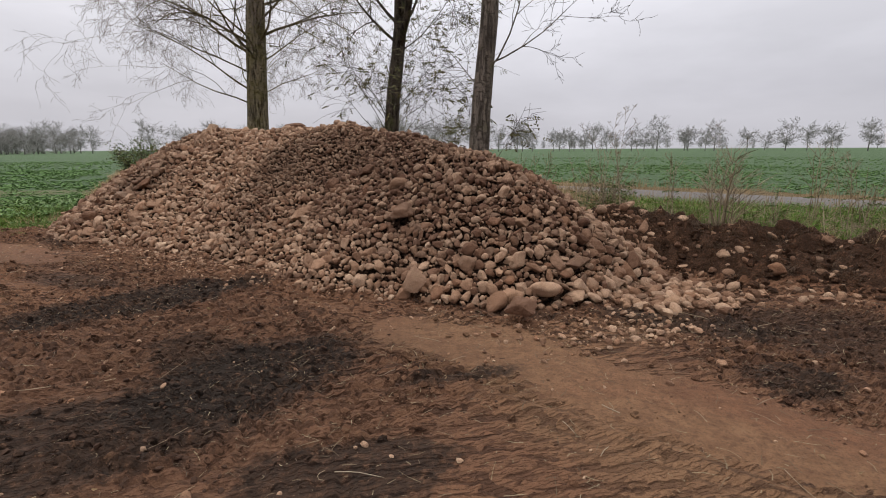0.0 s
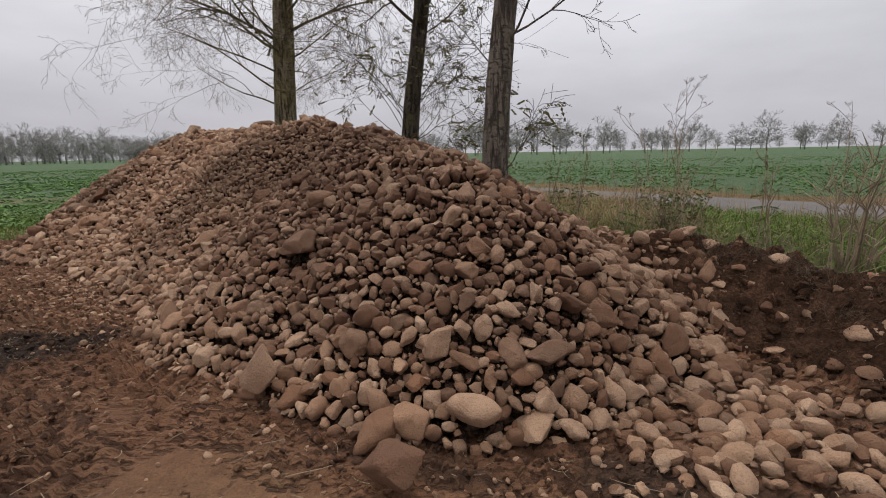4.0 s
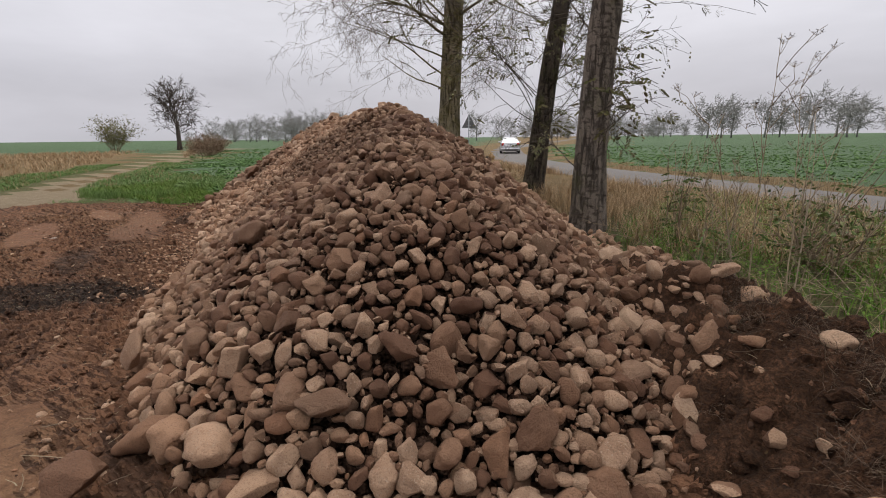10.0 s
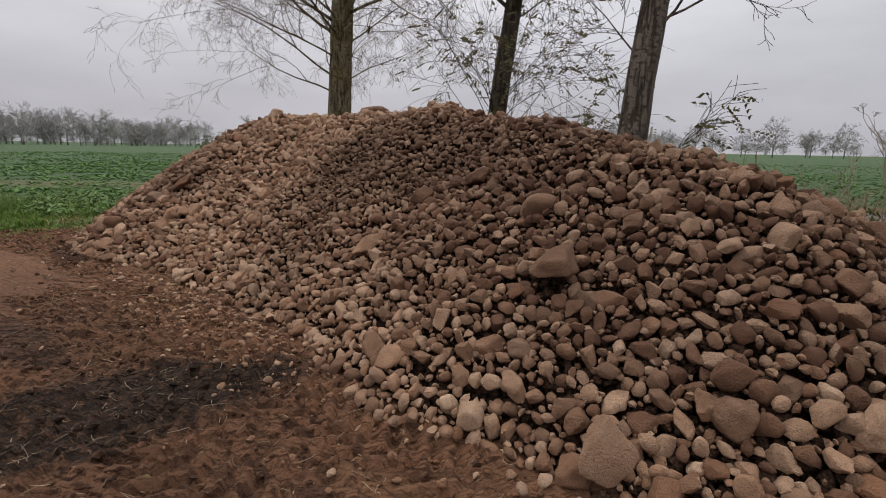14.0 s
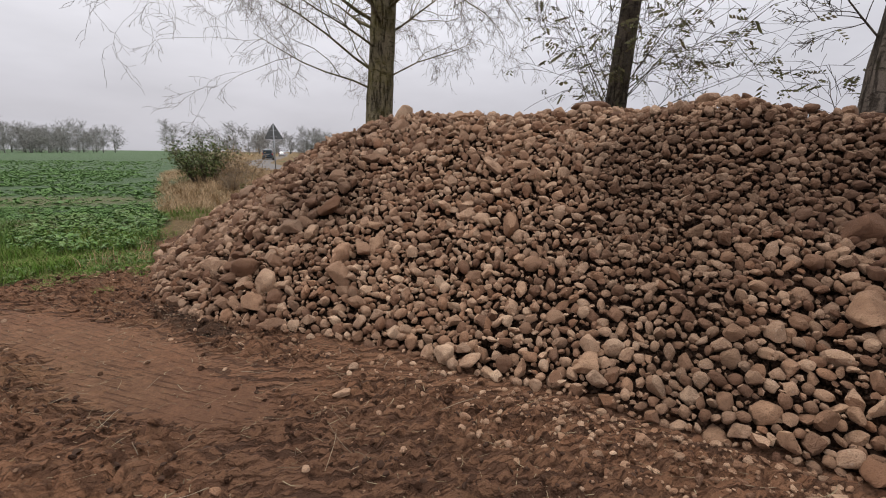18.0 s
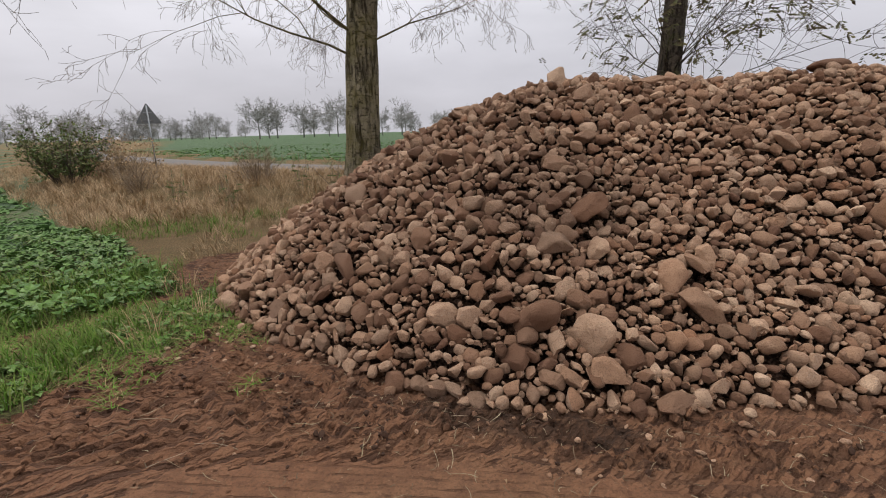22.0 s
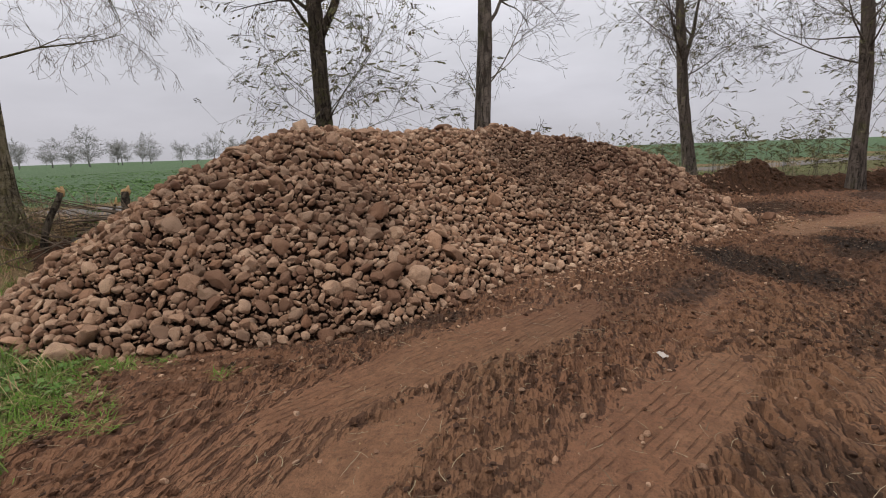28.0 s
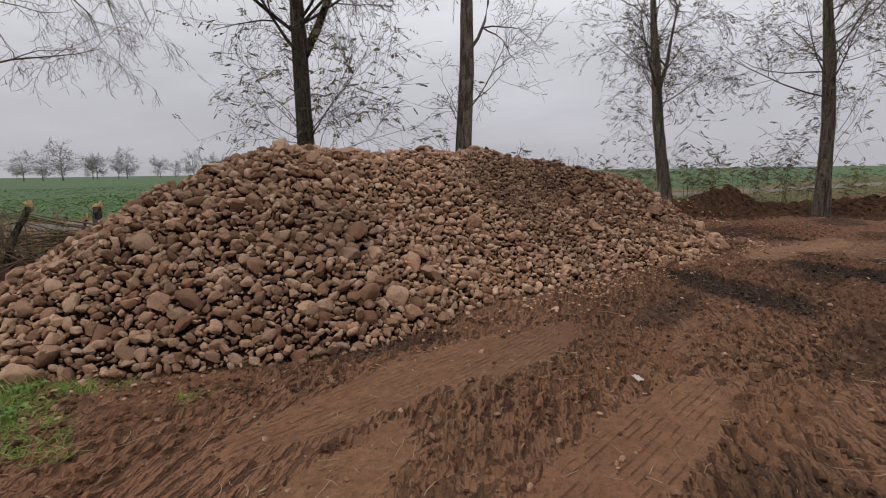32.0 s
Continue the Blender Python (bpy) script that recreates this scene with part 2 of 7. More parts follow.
DARK_PATCHES = [(-3.2, 4.1, 1.3, 0.52, 36, 0.95), (-1.45, 2.3, 0.85, 0.55, 35, 0.97), (-2.3, 1.5, 1.2, 0.55, 20, 0.85), (0.05, 2.2, 0.45, 0.12, 15, 0.8), (-4.6, 4.9, 0.9, 0.25, -20, 0.6),
           (2.4, 2.05, 0.35, 0.3, 0, 0.85), (2.25, 3.2, 0.8, 0.35, -30, 0.75), (-1.9, 2.6, 0.7, 0.35, -35, 0.7), (-6.75, 7.5, 0.7, 0.16, -34, 0.7), (-0.6, 1.2, 0.6, 0.3, 10, 0.85),
           (-5.2, 3.3, 1.2, 0.3, -30, 0.6), (3.6, 2.8, 1.2, 0.7, -30, 0.6), (-8.3, 4.2, 0.9, 0.5, 50, 0.5), (0.75, 3.45, 0.6, 0.12, -12, 0.6), (6.6, -0.4, 1.5, 0.6, -20, 0.7), (3.4, 0.0, 0.8, 0.35, -25, 0.6)]
SANDY = [(0.3, 2.7, 1.15, 0.52, -28, 0.75), (1.35, 1.2, 1.5, 0.5, -38, 0.75), (1.5, 3.0, 0.7, 0.4, 10, 0.5), (-8.7, 6.6, 2.2, 0.7, 12, 0.3), (-6.8, 4.4, 2.4, 0.6, -14, 0.25), (-6.9, 6.3, 0.8, 0.3, -20, 0.35)]


def soil_material(pressed):
    """Reddish yard soil: torn into damp flakes by lugged tyres, or pressed flat and printed by ribbed ones; the shade
    of edges and grooves is put into the colour.
    """
    g = Graph("pressed_soil" if pressed else "bare_soil", 0.93, 0.15)
    big, mid, fine = g.noise(0.55, 5, 0.62), g.noise(4.5, 6, 0.68), g.noise(70.0, 4, 0.7)
    c = g.ramp(mid, (0.28, (0.158, 0.074, 0.041)), (0.5, (0.196, 0.098, 0.054)), (0.72, (0.235, 0.124, 0.070)))
    c = g.mix(g.ramp(big, (0.42, 0.0), (0.62, 0.5)), c, (0.165, 0.080, 0.046))
    wob = g.noise(1.6, 6, 0.72)
    for x, y, rx, ry, t, k in SANDY:
        c = g.mix(g.math("MULTIPLY", g.blob(x, y, rx, ry, t, wob), k), c, g.mix(mid, (0.180, 0.100, 0.053), (0.240, 0.142, 0.079)))
    crumb = g.noise(17.0, 6, 0.74)
    for x, y, rx, ry, t, k in ((-2.2, 2.3, 2.4, 1.6, -20, 0.55), (3.2, 2.6, 1.6, 1.2, -20, 0.55), (-4.4, 5.2, 2.4, 0.5, -28, 0.45)):
        c = g.mix(g.math("MULTIPLY", g.blob(x, y, rx, ry, t, wob, 0.5), k), c, (0.085, 0.046, 0.029))
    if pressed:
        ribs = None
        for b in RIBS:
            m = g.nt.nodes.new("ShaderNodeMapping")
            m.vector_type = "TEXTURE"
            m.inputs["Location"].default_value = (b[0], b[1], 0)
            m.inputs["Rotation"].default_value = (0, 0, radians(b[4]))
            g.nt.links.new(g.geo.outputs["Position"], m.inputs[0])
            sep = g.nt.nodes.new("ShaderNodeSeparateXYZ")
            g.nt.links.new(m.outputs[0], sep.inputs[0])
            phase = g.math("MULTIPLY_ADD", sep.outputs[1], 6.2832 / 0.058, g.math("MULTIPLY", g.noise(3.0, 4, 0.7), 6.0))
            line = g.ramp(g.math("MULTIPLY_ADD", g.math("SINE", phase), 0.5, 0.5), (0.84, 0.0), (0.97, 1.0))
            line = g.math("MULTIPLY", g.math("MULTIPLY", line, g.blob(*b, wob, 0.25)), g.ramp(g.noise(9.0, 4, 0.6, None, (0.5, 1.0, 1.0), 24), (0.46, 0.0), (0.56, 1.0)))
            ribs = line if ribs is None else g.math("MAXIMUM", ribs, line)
        # the shade down in the printed grooves, painted as dark lines
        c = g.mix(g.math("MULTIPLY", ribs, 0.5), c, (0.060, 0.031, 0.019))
        c = g.mix(g.ramp(crumb, (0.38, 0.6), (0.50, 0.0)), c, (0.090, 0.046, 0.028))
        h = g.math("SUBTRACT", g.math("ADD", g.math("MULTIPLY", fine, 0.3), g.math("MULTIPLY", crumb, 0.4)), g.math("MULTIPLY", ribs, 0.3))
        c = g.mix(g.ramp(g.noise(7.0, 5, 0.7), (0.42, 0.45), (0.58, 0.0)), c, (0.105, 0.052, 0.030))
        g.bump(h, 0.050, 1.0)
    else:
        # flakes in two directions that take turns over the yard, with damp earth and edge shade painted dark where they
        # are torn
        churn = g.ramp(g.noise(1.1, 5, 0.65), (0.36, 0.35), (0.52, 1.0))
        across, num = g.scales(10.0, 12, 0.48, 0.8)
        across2, num2 = g.scales(10.0, 128, 0.52, 0.8)
        side = g.ramp(g.noise(0.7, 4, 0.6), (0.50, 0.0), (0.56, 1.0))
        flake, chance = g.mix(side, across, across2), g.mix(side, num, num2)
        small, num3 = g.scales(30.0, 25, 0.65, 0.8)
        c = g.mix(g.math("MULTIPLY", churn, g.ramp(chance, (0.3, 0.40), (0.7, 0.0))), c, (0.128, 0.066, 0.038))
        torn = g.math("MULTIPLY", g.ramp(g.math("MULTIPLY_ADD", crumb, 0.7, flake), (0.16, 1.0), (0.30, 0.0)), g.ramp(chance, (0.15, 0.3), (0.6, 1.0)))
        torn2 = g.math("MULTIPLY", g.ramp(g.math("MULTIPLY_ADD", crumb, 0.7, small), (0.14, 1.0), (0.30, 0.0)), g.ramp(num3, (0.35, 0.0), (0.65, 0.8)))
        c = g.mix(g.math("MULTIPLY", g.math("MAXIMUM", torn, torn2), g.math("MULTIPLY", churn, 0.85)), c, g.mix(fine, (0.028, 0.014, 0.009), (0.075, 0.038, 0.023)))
        step = g.math("MULTIPLY", g.ramp(g.math("ADD", flake, 0.5), (0.26, 0.0), (0.44, 1.0), (1.0, 0.55)), g.math("MULTIPLY_ADD", chance, 0.5, 0.5))
        step = g.math("MULTIPLY_ADD", g.ramp(g.math("ADD", small, 0.5), (0.25, 0.0), (0.45, 1.0), (1.0, 0.5)), 0.25, step)
        g.bump(g.math("MULTIPLY_ADD", fine, 0.3, g.math("MULTIPLY_ADD", crumb, 0.4, step)), 0.050, 1.0)
    # black topsoil dropped and trodden in, and a dark strip along the heap's foot
    ragged = g.math("MULTIPLY_ADD", crumb, 0.45, g.math("MULTIPLY", wob, 0.62))
    black = g.mix(fine, (0.009, 0.007, 0.006), (0.034, 0.024, 0.018))
    for x, y, rx, ry, t, k in DARK_PATCHES:
        c = g.mix(g.math("MULTIPLY", g.blob(x, y, rx, ry, t, ragged, 0.22), g.math("MULTIPLY", g.ramp(crumb, (0.45, 1.0), (0.66, 0.55)), k)), c, black)
    c = g.mix(g.ramp(crumb, (0.58, 0.0), (0.68, 0.35)), c, (0.250, 0.141, 0.081))
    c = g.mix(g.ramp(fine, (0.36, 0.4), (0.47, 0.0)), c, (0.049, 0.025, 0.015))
    c = g.mix(g.ramp(g.noise(90.0, 2, 0.5), (0.69, 0.0), (0.76, 0.5)), c, (0.343, 0.235, 0.155))
    g.color(c)
    return g.mat


def dark_earth_material():
    g = Graph("dark_topsoil", 0.96, 0.1)
    mid, fine = g.noise(6.0, 6, 0.7), g.noise(48.0, 4, 0.7)
    c = g.ramp(mid, (0.3, (0.038, 0.020, 0.011)), (0.52, (0.076, 0.038, 0.021)), (0.70, (0.155, 0.080, 0.045)))
    c = g.mix(g.ramp(fine, (0.4, 0.6), (0.6, 0.0)), c, (0.016, 0.011, 0.009))
    g.color(c)
    g.bump(g.math("ADD", mid, g.math("MULTIPLY", fine, 0.5)), 0.05, 1.0)
    return g.mat


def turf_material(name, a, b, d):
    g = Graph(name, 0.95, 0.1)
    mid, fine = g.noise(3.0, 6, 0.7), g.noise(40.0, 4, 0.75)
    c = g.mix(g.ramp(mid, (0.35, 0.0), (0.65, 1.0)), a, b)
    c = g.mix(g.ramp(fine, (0.38, 0.8), (0.6, 0.0)), c, d)
    g.color(c)
    g.bump(g.math("ADD", mid, fine), 0.05, 1.0)
    return g.mat


def field_material():
    g = Graph("crop_field", 0.9, 0.2)
    big, mid, fine = g.noise(0.035, 4, 0.6), g.noise(0.9, 6, 0.7), g.noise(9.0, 4, 0.75)
    c = g.mix(g.ramp(mid, (0.3, 0.0), (0.7, 1.0)), (0.050, 0.094, 0.040), (0.074, 0.122, 0.055))
    c = g.mix(g.ramp(fine, (0.36, 0.7), (0.62, 0.0)), c, (0.043, 0.068, 0.031))
    c = g.mix(g.ramp(big, (0.42, 0.0), (0.7, 0.5)), c, (0.064, 0.098, 0.043))
    c = g.mix(g.math("MULTIPLY", g.blob(-16.5, 17.5, 3.6, 1.6, 10, mid, 0.5), 0.55), c, (0.150, 0.125, 0.055))
    g.color(c)
    g.bump(g.math("ADD", mid, fine), 0.12, 1.0)
    return g.mat


def asphalt_material():
    g = Graph("old_asphalt", 0.8, 0.35)
    mid, fine = g.noise(0.8, 6, 0.65), g.noise(120.0, 3, 0.7)
    c = g.mix(mid, (0.080, 0.070, 0.064), (0.120, 0.105, 0.096))
    c = g.mix(g.ramp(fine, (0.35, 0.5), (0.6, 0.0)), c, (0.05, 0.047, 0.045))
    c = g.mix(g.ramp(g.noise(5.0, 6, 0.75, None, (1, 1, 1)), (0.55, 0.0), (0.72, 0.5)), c, (0.17, 0.125, 0.09))
    g.color(c)
    g.bump(fine, 0.004, 0.6)
    return g.mat


def bark_material(name, light, dark, moss, moss_amount, coarse=1.0):
    g = Graph(name, 0.95, 0.15)
    warp = g.noise(3.0, 3, 0.6)
    furrow = g.noise(17.0 / coarse, 6, 0.72, None, (1.0, 1.0, 0.13))
    cross = g.noise(15.0 / coarse, 4, 0.7, None, (0.6, 0.6, 1.6))
    fine = g.noise(95.0, 3, 0.7, None, (1.0, 1.0, 0.5))
    plate = g.math("MULTIPLY", g.ramp(furrow, (0.37, 0.0), (0.49, 1.0)), g.ramp(cross, (0.36, 0.25), (0.45, 1.0)))
    c = g.mix(plate, dark, g.mix(warp, light, tuple(0.62 * v for v in light)))
    c = g.mix(g.ramp(fine, (0.36, 0.6), (0.56, 0.0)), c, dark)
    m = g.ramp(g.noise(1.6, 6, 0.75), (0.60 - 0.2 * moss_amount, 0.0), (0.72 - 0.14 * moss_amount, 0.75))
    c = g.mix(g.math("MULTIPLY", m, g.ramp(fine, (0.35, 0.4), (0.6, 1.0))), c, moss)
    g.color(c)
    g.bump(g.math("ADD", plate, g.math("MULTIPLY", fine, 0.25)), 0.055 * coarse, 1.0)
    return g.mat


def plain(name, c, rough=0.8, spec=0.3, metal=0.0, vary=0.25, scale=12.0, bump=0.003):
    g = Graph(name, rough, spec, metal)
    n = g.noise(scale, 5, 0.65)
    dark = tuple(v * (1 - vary) for v in c)
    light = tuple(min(1, v * (1 + vary)) for v in c)
    g.color(g.mix(n, dark, light))
    if bump:
        g.bump(g.noise(scale * 5, 4, 0.6), bump, 0.6)
    return g.mat


def leafy(name, *cols, rough=0.6, spec=0.25):
    """Leaves and blades: each leaf takes its own hue."""
    g = Graph(name, rough, spec)
    r = g.geo.outputs["Random Per Island"]
    k = len(cols) - 1
    c = g.ramp(r, *[(i / k, col) for i, col in enumerate(cols)])
    c = g.mix(g.ramp(g.noise(30.0, 3, 0.6), (0.4, 0.35), (0.65, 0.0)), c, tuple(v * 0.5 for v in cols[0]))
    g.color(c)
    g.b.inputs["Subsurface Weight"].default_value = 0.0
    return g.mat


STONE, STONE_PILE = stone_material("field_stone", False), stone_material("field_stone_pile", True)
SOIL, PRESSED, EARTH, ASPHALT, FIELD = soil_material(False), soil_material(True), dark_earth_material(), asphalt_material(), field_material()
TURF = turf_material("green_verge", (0.075, 0.110, 0.030), (0.150, 0.118, 0.058), (0.055, 0.044, 0.024))
DRY = turf_material("dry_verge", (0.230, 0.150, 0.075), (0.150, 0.112, 0.050), (0.070, 0.046, 0.026))
LANE = turf_material("farm_track", (0.30, 0.235, 0.165), (0.22, 0.165, 0.11), (0.14, 0.11, 0.06))
BARK_POPLAR = bark_material("poplar_bark", (0.36, 0.305, 0.205), (0.042, 0.033, 0.022), (0.135, 0.115, 0.025), 0.90, 1.2)
BARK_DARK = bark_material("dark_bark", (0.120, 0.095, 0.068), (0.022, 0.017, 0.014), (0.090, 0.100, 0.025), 0.45)
BARK_FURROWED = bark_material("furrowed_bark", (0.200, 0.160, 0.132), (0.044, 0.035, 0.030), (0.105, 0.105, 0.045), 0.28, 0.9)
BARK_GREY = bark_material("grey_bark", (0.250, 0.205, 0.168), (0.085, 0.068, 0.055), (0.10, 0.10, 0.035), 0.2)
TWIG = plain("twig_bark", (0.075, 0.060, 0.050), 0.9, 0.15, 0, 0.35, 6.0, 0)
BRUSH = plain("brushwood_bark", (0.125, 0.092, 0.066), 0.9, 0.15, 0, 0.35, 6.0, 0)
TWIG_PALE = plain("pale_twig_bark", (0.185, 0.150, 0.125), 0.9, 0.15, 0, 0.3, 6.0, 0)
# the haze over the far trees is mixed into this pale grey
HAZED_BARK = plain("hazed_bark", (0.250, 0.244, 0.228), 0.95, 0.1, 0, 0.25, 0.5, 0)
LEAF_DARK = leafy("autumn_leaves", (0.095, 0.100, 0.044), (0.175, 0.172, 0.068), (0.125, 0.092, 0.056), (0.235, 0.215, 0.090))
LEAF_SHRUB = leafy("shrub_leaves", (0.065, 0.110, 0.028), (0.105, 0.155, 0.042), (0.165, 0.170, 0.054), (0.125, 0.115, 0.048))
CROP_LEAF = leafy("crop_leaves", (0.108, 0.192, 0.066), (0.132, 0.224, 0.078), (0.152, 0.245, 0.088), (0.120, 0.200, 0.080), rough=0.9, spec=0.08)
WEED_LEAF = leafy("weed_leaves", (0.068, 0.144, 0.021), (0.104, 0.188, 0.034), (0.136, 0.216, 0.051), (0.120, 0.152, 0.051))
CORNER_LEAF = leafy("corner_leaves", (0.060, 0.138, 0.024), (0.095, 0.190, 0.036), (0.130, 0.225, 0.048), (0.066, 0.135, 0.034), (0.140, 0.200, 0.060), rough=0.6, spec=0.22)
GRASS_GREEN = leafy("green_blades", (0.072, 0.155, 0.018), (0.112, 0.205, 0.031), (0.155, 0.210, 0.045), (0.180, 0.155, 0.070), rough=0.8, spec=0.1)
GRASS_DRY = leafy("dry_blades", (0.385, 0.258, 0.140), (0.450, 0.325, 0.190), (0.300, 0.188, 0.100), (0.225, 0.160, 0.078), rough=0.8)
STALK = leafy("dry_stalks", (0.240, 0.180, 0.120), (0.370, 0.285, 0.190), (0.160, 0.112, 0.076), (0.440, 0.355, 0.255), rough=0.85)
ROOT = leafy("dark_roots", (0.085, 0.052, 0.033), (0.150, 0.098, 0.062), (0.060, 0.038, 0.026), (0.200, 0.145, 0.095), rough=0.9)
LEAF_YELLOW = leafy("yellowing_leaves", (0.170, 0.165, 0.060), (0.230, 0.200, 0.075), (0.130, 0.140, 0.050), (0.200, 0.150, 0.070))
RUST_LEAF = leafy("rusty_leaves", (0.160, 0.095, 0.060), (0.210, 0.125, 0.075), (0.125, 0.080, 0.055), (0.230, 0.160, 0.090), rough=0.85)
STRAW = leafy("straw", (0.225, 0.169, 0.098), (0.315, 0.255, 0.165), (0.135, 0.094, 0.056), (0.083, 0.060, 0.038), rough=0.8)


# ---- mesh helpers ----
def part(name, bm, material, parent=None, label="", smooth=False):
    me = bpy.data.meshes.new(name)
    bm.to_mesh(me)
    bm.free()
    me.materials.append(material)
    if smooth:
        me.polygons.foreach_set("use_smooth", [True] * len(me.polygons))
    ob = new(name, me)
    if parent is not None:
        ob.parent = parent
    if label:
        ob["label"] = label
    return ob


def mesh_part(name, verts, faces, material, parent=None, label="", smooth=False):
    me = bpy.data.meshes.new(name)
    me.from_pydata(verts, [], faces)
    for m in material if isinstance(material, (list, tuple)) else (material,):
        me.materials.append(m)
    if smooth:
        me.polygons.foreach_set("use_smooth", [True] * len(me.polygons))
    me.update()
    ob = new(name, me)
    if parent is not None:
        ob.parent = parent
    if label:
        ob["label"] = label
    return ob


def array_part(name, V, F, material, parent=None, label="", smooth=True):
    """A mesh from arrays of places and of triangles or quads."""
    V, F = np.asarray(V, np.float32), np.asarray(F, np.int32)
    me = bpy.data.meshes.new(name)
    k = F.shape[1]
    me.vertices.add(len(V))
    me.vertices.foreach_set("co", V.ravel())
    me.loops.add(F.size)
    me.loops.foreach_set("vertex_index", F.ravel())
    me.polygons.add(len(F))
    me.polygons.foreach_set("loop_start", np.arange(0, F.size, k, dtype=np.int32))
    me.polygons.foreach_set("loop_total", np.full(len(F), k, np.int32))
    if smooth:
        me.polygons.foreach_set("use_smooth", np.ones(len(F), bool))
    me.materials.append(material)
    me.update(calc_edges=True)
    ob = new(name, me)
    if parent is not None:
        ob.parent = parent
    if label:
        ob["label"] = label
    return ob


def root(name, place=(0, 0, 0), turn=0.0):
    ob = new(name)
    ob.empty_display_size = 0.2
    ob.matrix_world = pose(*place, 0, 0, turn)
    return ob


class Tubes:
    """Collects tapered tubes into one mesh."""

    def __init__(self):
        self.v, self.f = [], []

    def add(self, pts, radii, sides=6):
        pts = [Vector(p) for p in pts]
        base = len(self.v)
        ref = Vector((0.31, 0.17, 0.93))
        for i, p in enumerate(pts):
            d = (pts[min(i + 1, len(pts) - 1)] - pts[max(i - 1, 0)])
            if d.length < 1e-9:
                d = Vector((0, 0, 1))
            d.normalize()
            r0 = ref if abs(d.dot(ref)) < 0.95 else Vector((1, 0, 0))
            a = d.cross(r0).normalized()
            b = d.cross(a)
            for k in range(sides):
                t = 2 * math.pi * k / sides
                self.v.append(p + (a * math.cos(t) + b * math.sin(t)) * radii[i])
        n = len(pts)
        for i in range(n - 1):
            for k in range(sides):
                k2 = (k + 1) % sides
                self.f.append((base + i * sides + k, base + i * sides + k2, base + (i + 1) * sides + k2, base + (i + 1) * sides + k))
        if sides < 4:
            return
        self.f.append(tuple(base + (n - 1) * sides + k for k in range(sides)))
        self.f.append(tuple(base + k for k in reversed(range(sides))))

    def make(self, name, material, parent=None, label="", smooth=True):
        return mesh_part(name, self.v, self.f, material, parent, label, smooth)


class Leaves:
    """Collects leaves and blades (bent strips) into one mesh."""

    def __init__(self):
        self.v, self.f = [], []

    def flat(self, p, along, side, length, width):
        """A far leaf in two pieces."""
        p, along, side = Vector(p), Vector(along).normalized(), Vector(side).normalized()
        b = len(self.v)
        m = p + along * length * 0.5 + Vector((0, 0, length * 0.1))
        self.v += [p, m + side * width * 0.5, p + along * length, m - side * width * 0.5]
        self.f += [(b, b + 1, b + 2, b + 3)]

    def leaf(self, p, along, side, length, width, droop=0.15):
        """A pointed leaf, folded along its rib."""
        p, along, side = Vector(p), Vector(along).normalized(), Vector(side).normalized()
        up = along.cross(side)
        b = len(self.v)
        m = p + along * length * 0.45
        self.v += [p, m + side * width * 0.5 + up * width * droop, p + along * length - up * length * 0.12, m - side * width * 0.5 + up * width * droop, m]
        self.f += [(b, b + 4, b + 1), (b + 1, b + 4, b + 2), (b, b + 3, b + 4), (b + 3, b + 2, b + 4)]

    def blade(self, p, lean, height, width, turn):
        """A grass blade: a strip in two pieces that bends over."""
        p = Vector(p)
        s = Vector((math.cos(turn), math.sin(turn), 0)) * width * 0.5
        d = Vector((-math.sin(turn), math.cos(turn), 0)) * lean
        m = p + d * 0.35 + Vector((0, 0, height * 0.6))
        t = p + d + Vector((0, 0, height))
        b = len(self.v)
        self.v += [p - s, p + s, m + s * 0.8, m - s * 0.8, t]
        self.f += [(b, b + 1, b + 2, b + 3), (b + 3, b + 2, b + 4)]

    def make(self, name, material, parent=None, label="", smooth=False):
        return mesh_part(name, self.v, self.f, material, parent, label, smooth)


# ---- the plan ----
# the heap's own axes: u along its ridge, v from its front foot to the back
HEAP_O, HEAP_U, HEAP_V = (-3.70, 6.25), (0.874, -0.486), (0.486, 0.874)
RIDGE = [(-5.0, 2.7, 1.18), (-4.4, 2.72, 1.58), (-3.8, 2.75, 1.84), (-3.1, 2.8, 2.07), (-2.2, 2.85, 1.98), (-1.2, 2.8, 1.96), (-0.2, 2.75, 2.06), (0.9, 2.68, 2.06),
         (1.8, 2.5, 1.91), (2.6, 2.2, 1.80), (3.3, 1.88, 1.68), (3.85, 1.72, 1.56), (4.25, 1.6, 1.45)]
ROAD = [(190.0, -144.0), (60.0, -31.6), (30.0, -5.6), (10.0, 11.7), (0.0, 20.35), (-6.0, 25.7), (-11.0, 32.0), (-17.0, 42.0), (-27.5, 63.5), (-36.5, 94.0), (-50.0, 142.0), (-95.0, 290.0),
        (-170.0, 520.0)]
CREST = [(2.15, 7.4, 0.42), (2.5, 6.7, 0.60), (3.35, 5.95, 0.70), (3.84, 5.55, 0.62), (4.25, 5.12, 0.56), (5.9, 4.6, 0.44), (7.5, 3.3, 0.68), (8.8, 2.25, 0.95), (9.6, 1.1, 0.32), (9.9, -0.9, 0.45),
         (9.4, -2.6, 0.60), (10.0, -5.0, 0.35)]


def to_uv(x, y):
    dx, dy = x - HEAP_O[0], y - HEAP_O[1]
    return dx * HEAP_U[0] + dy * HEAP_U[1], dx * HEAP_V[0] + dy * HEAP_V[1]


def to_xy(u, v):
    return HEAP_O[0] + u * HEAP_U[0] + v * HEAP_V[0], HEAP_O[1] + u * HEAP_U[1] + v * HEAP_V[1]


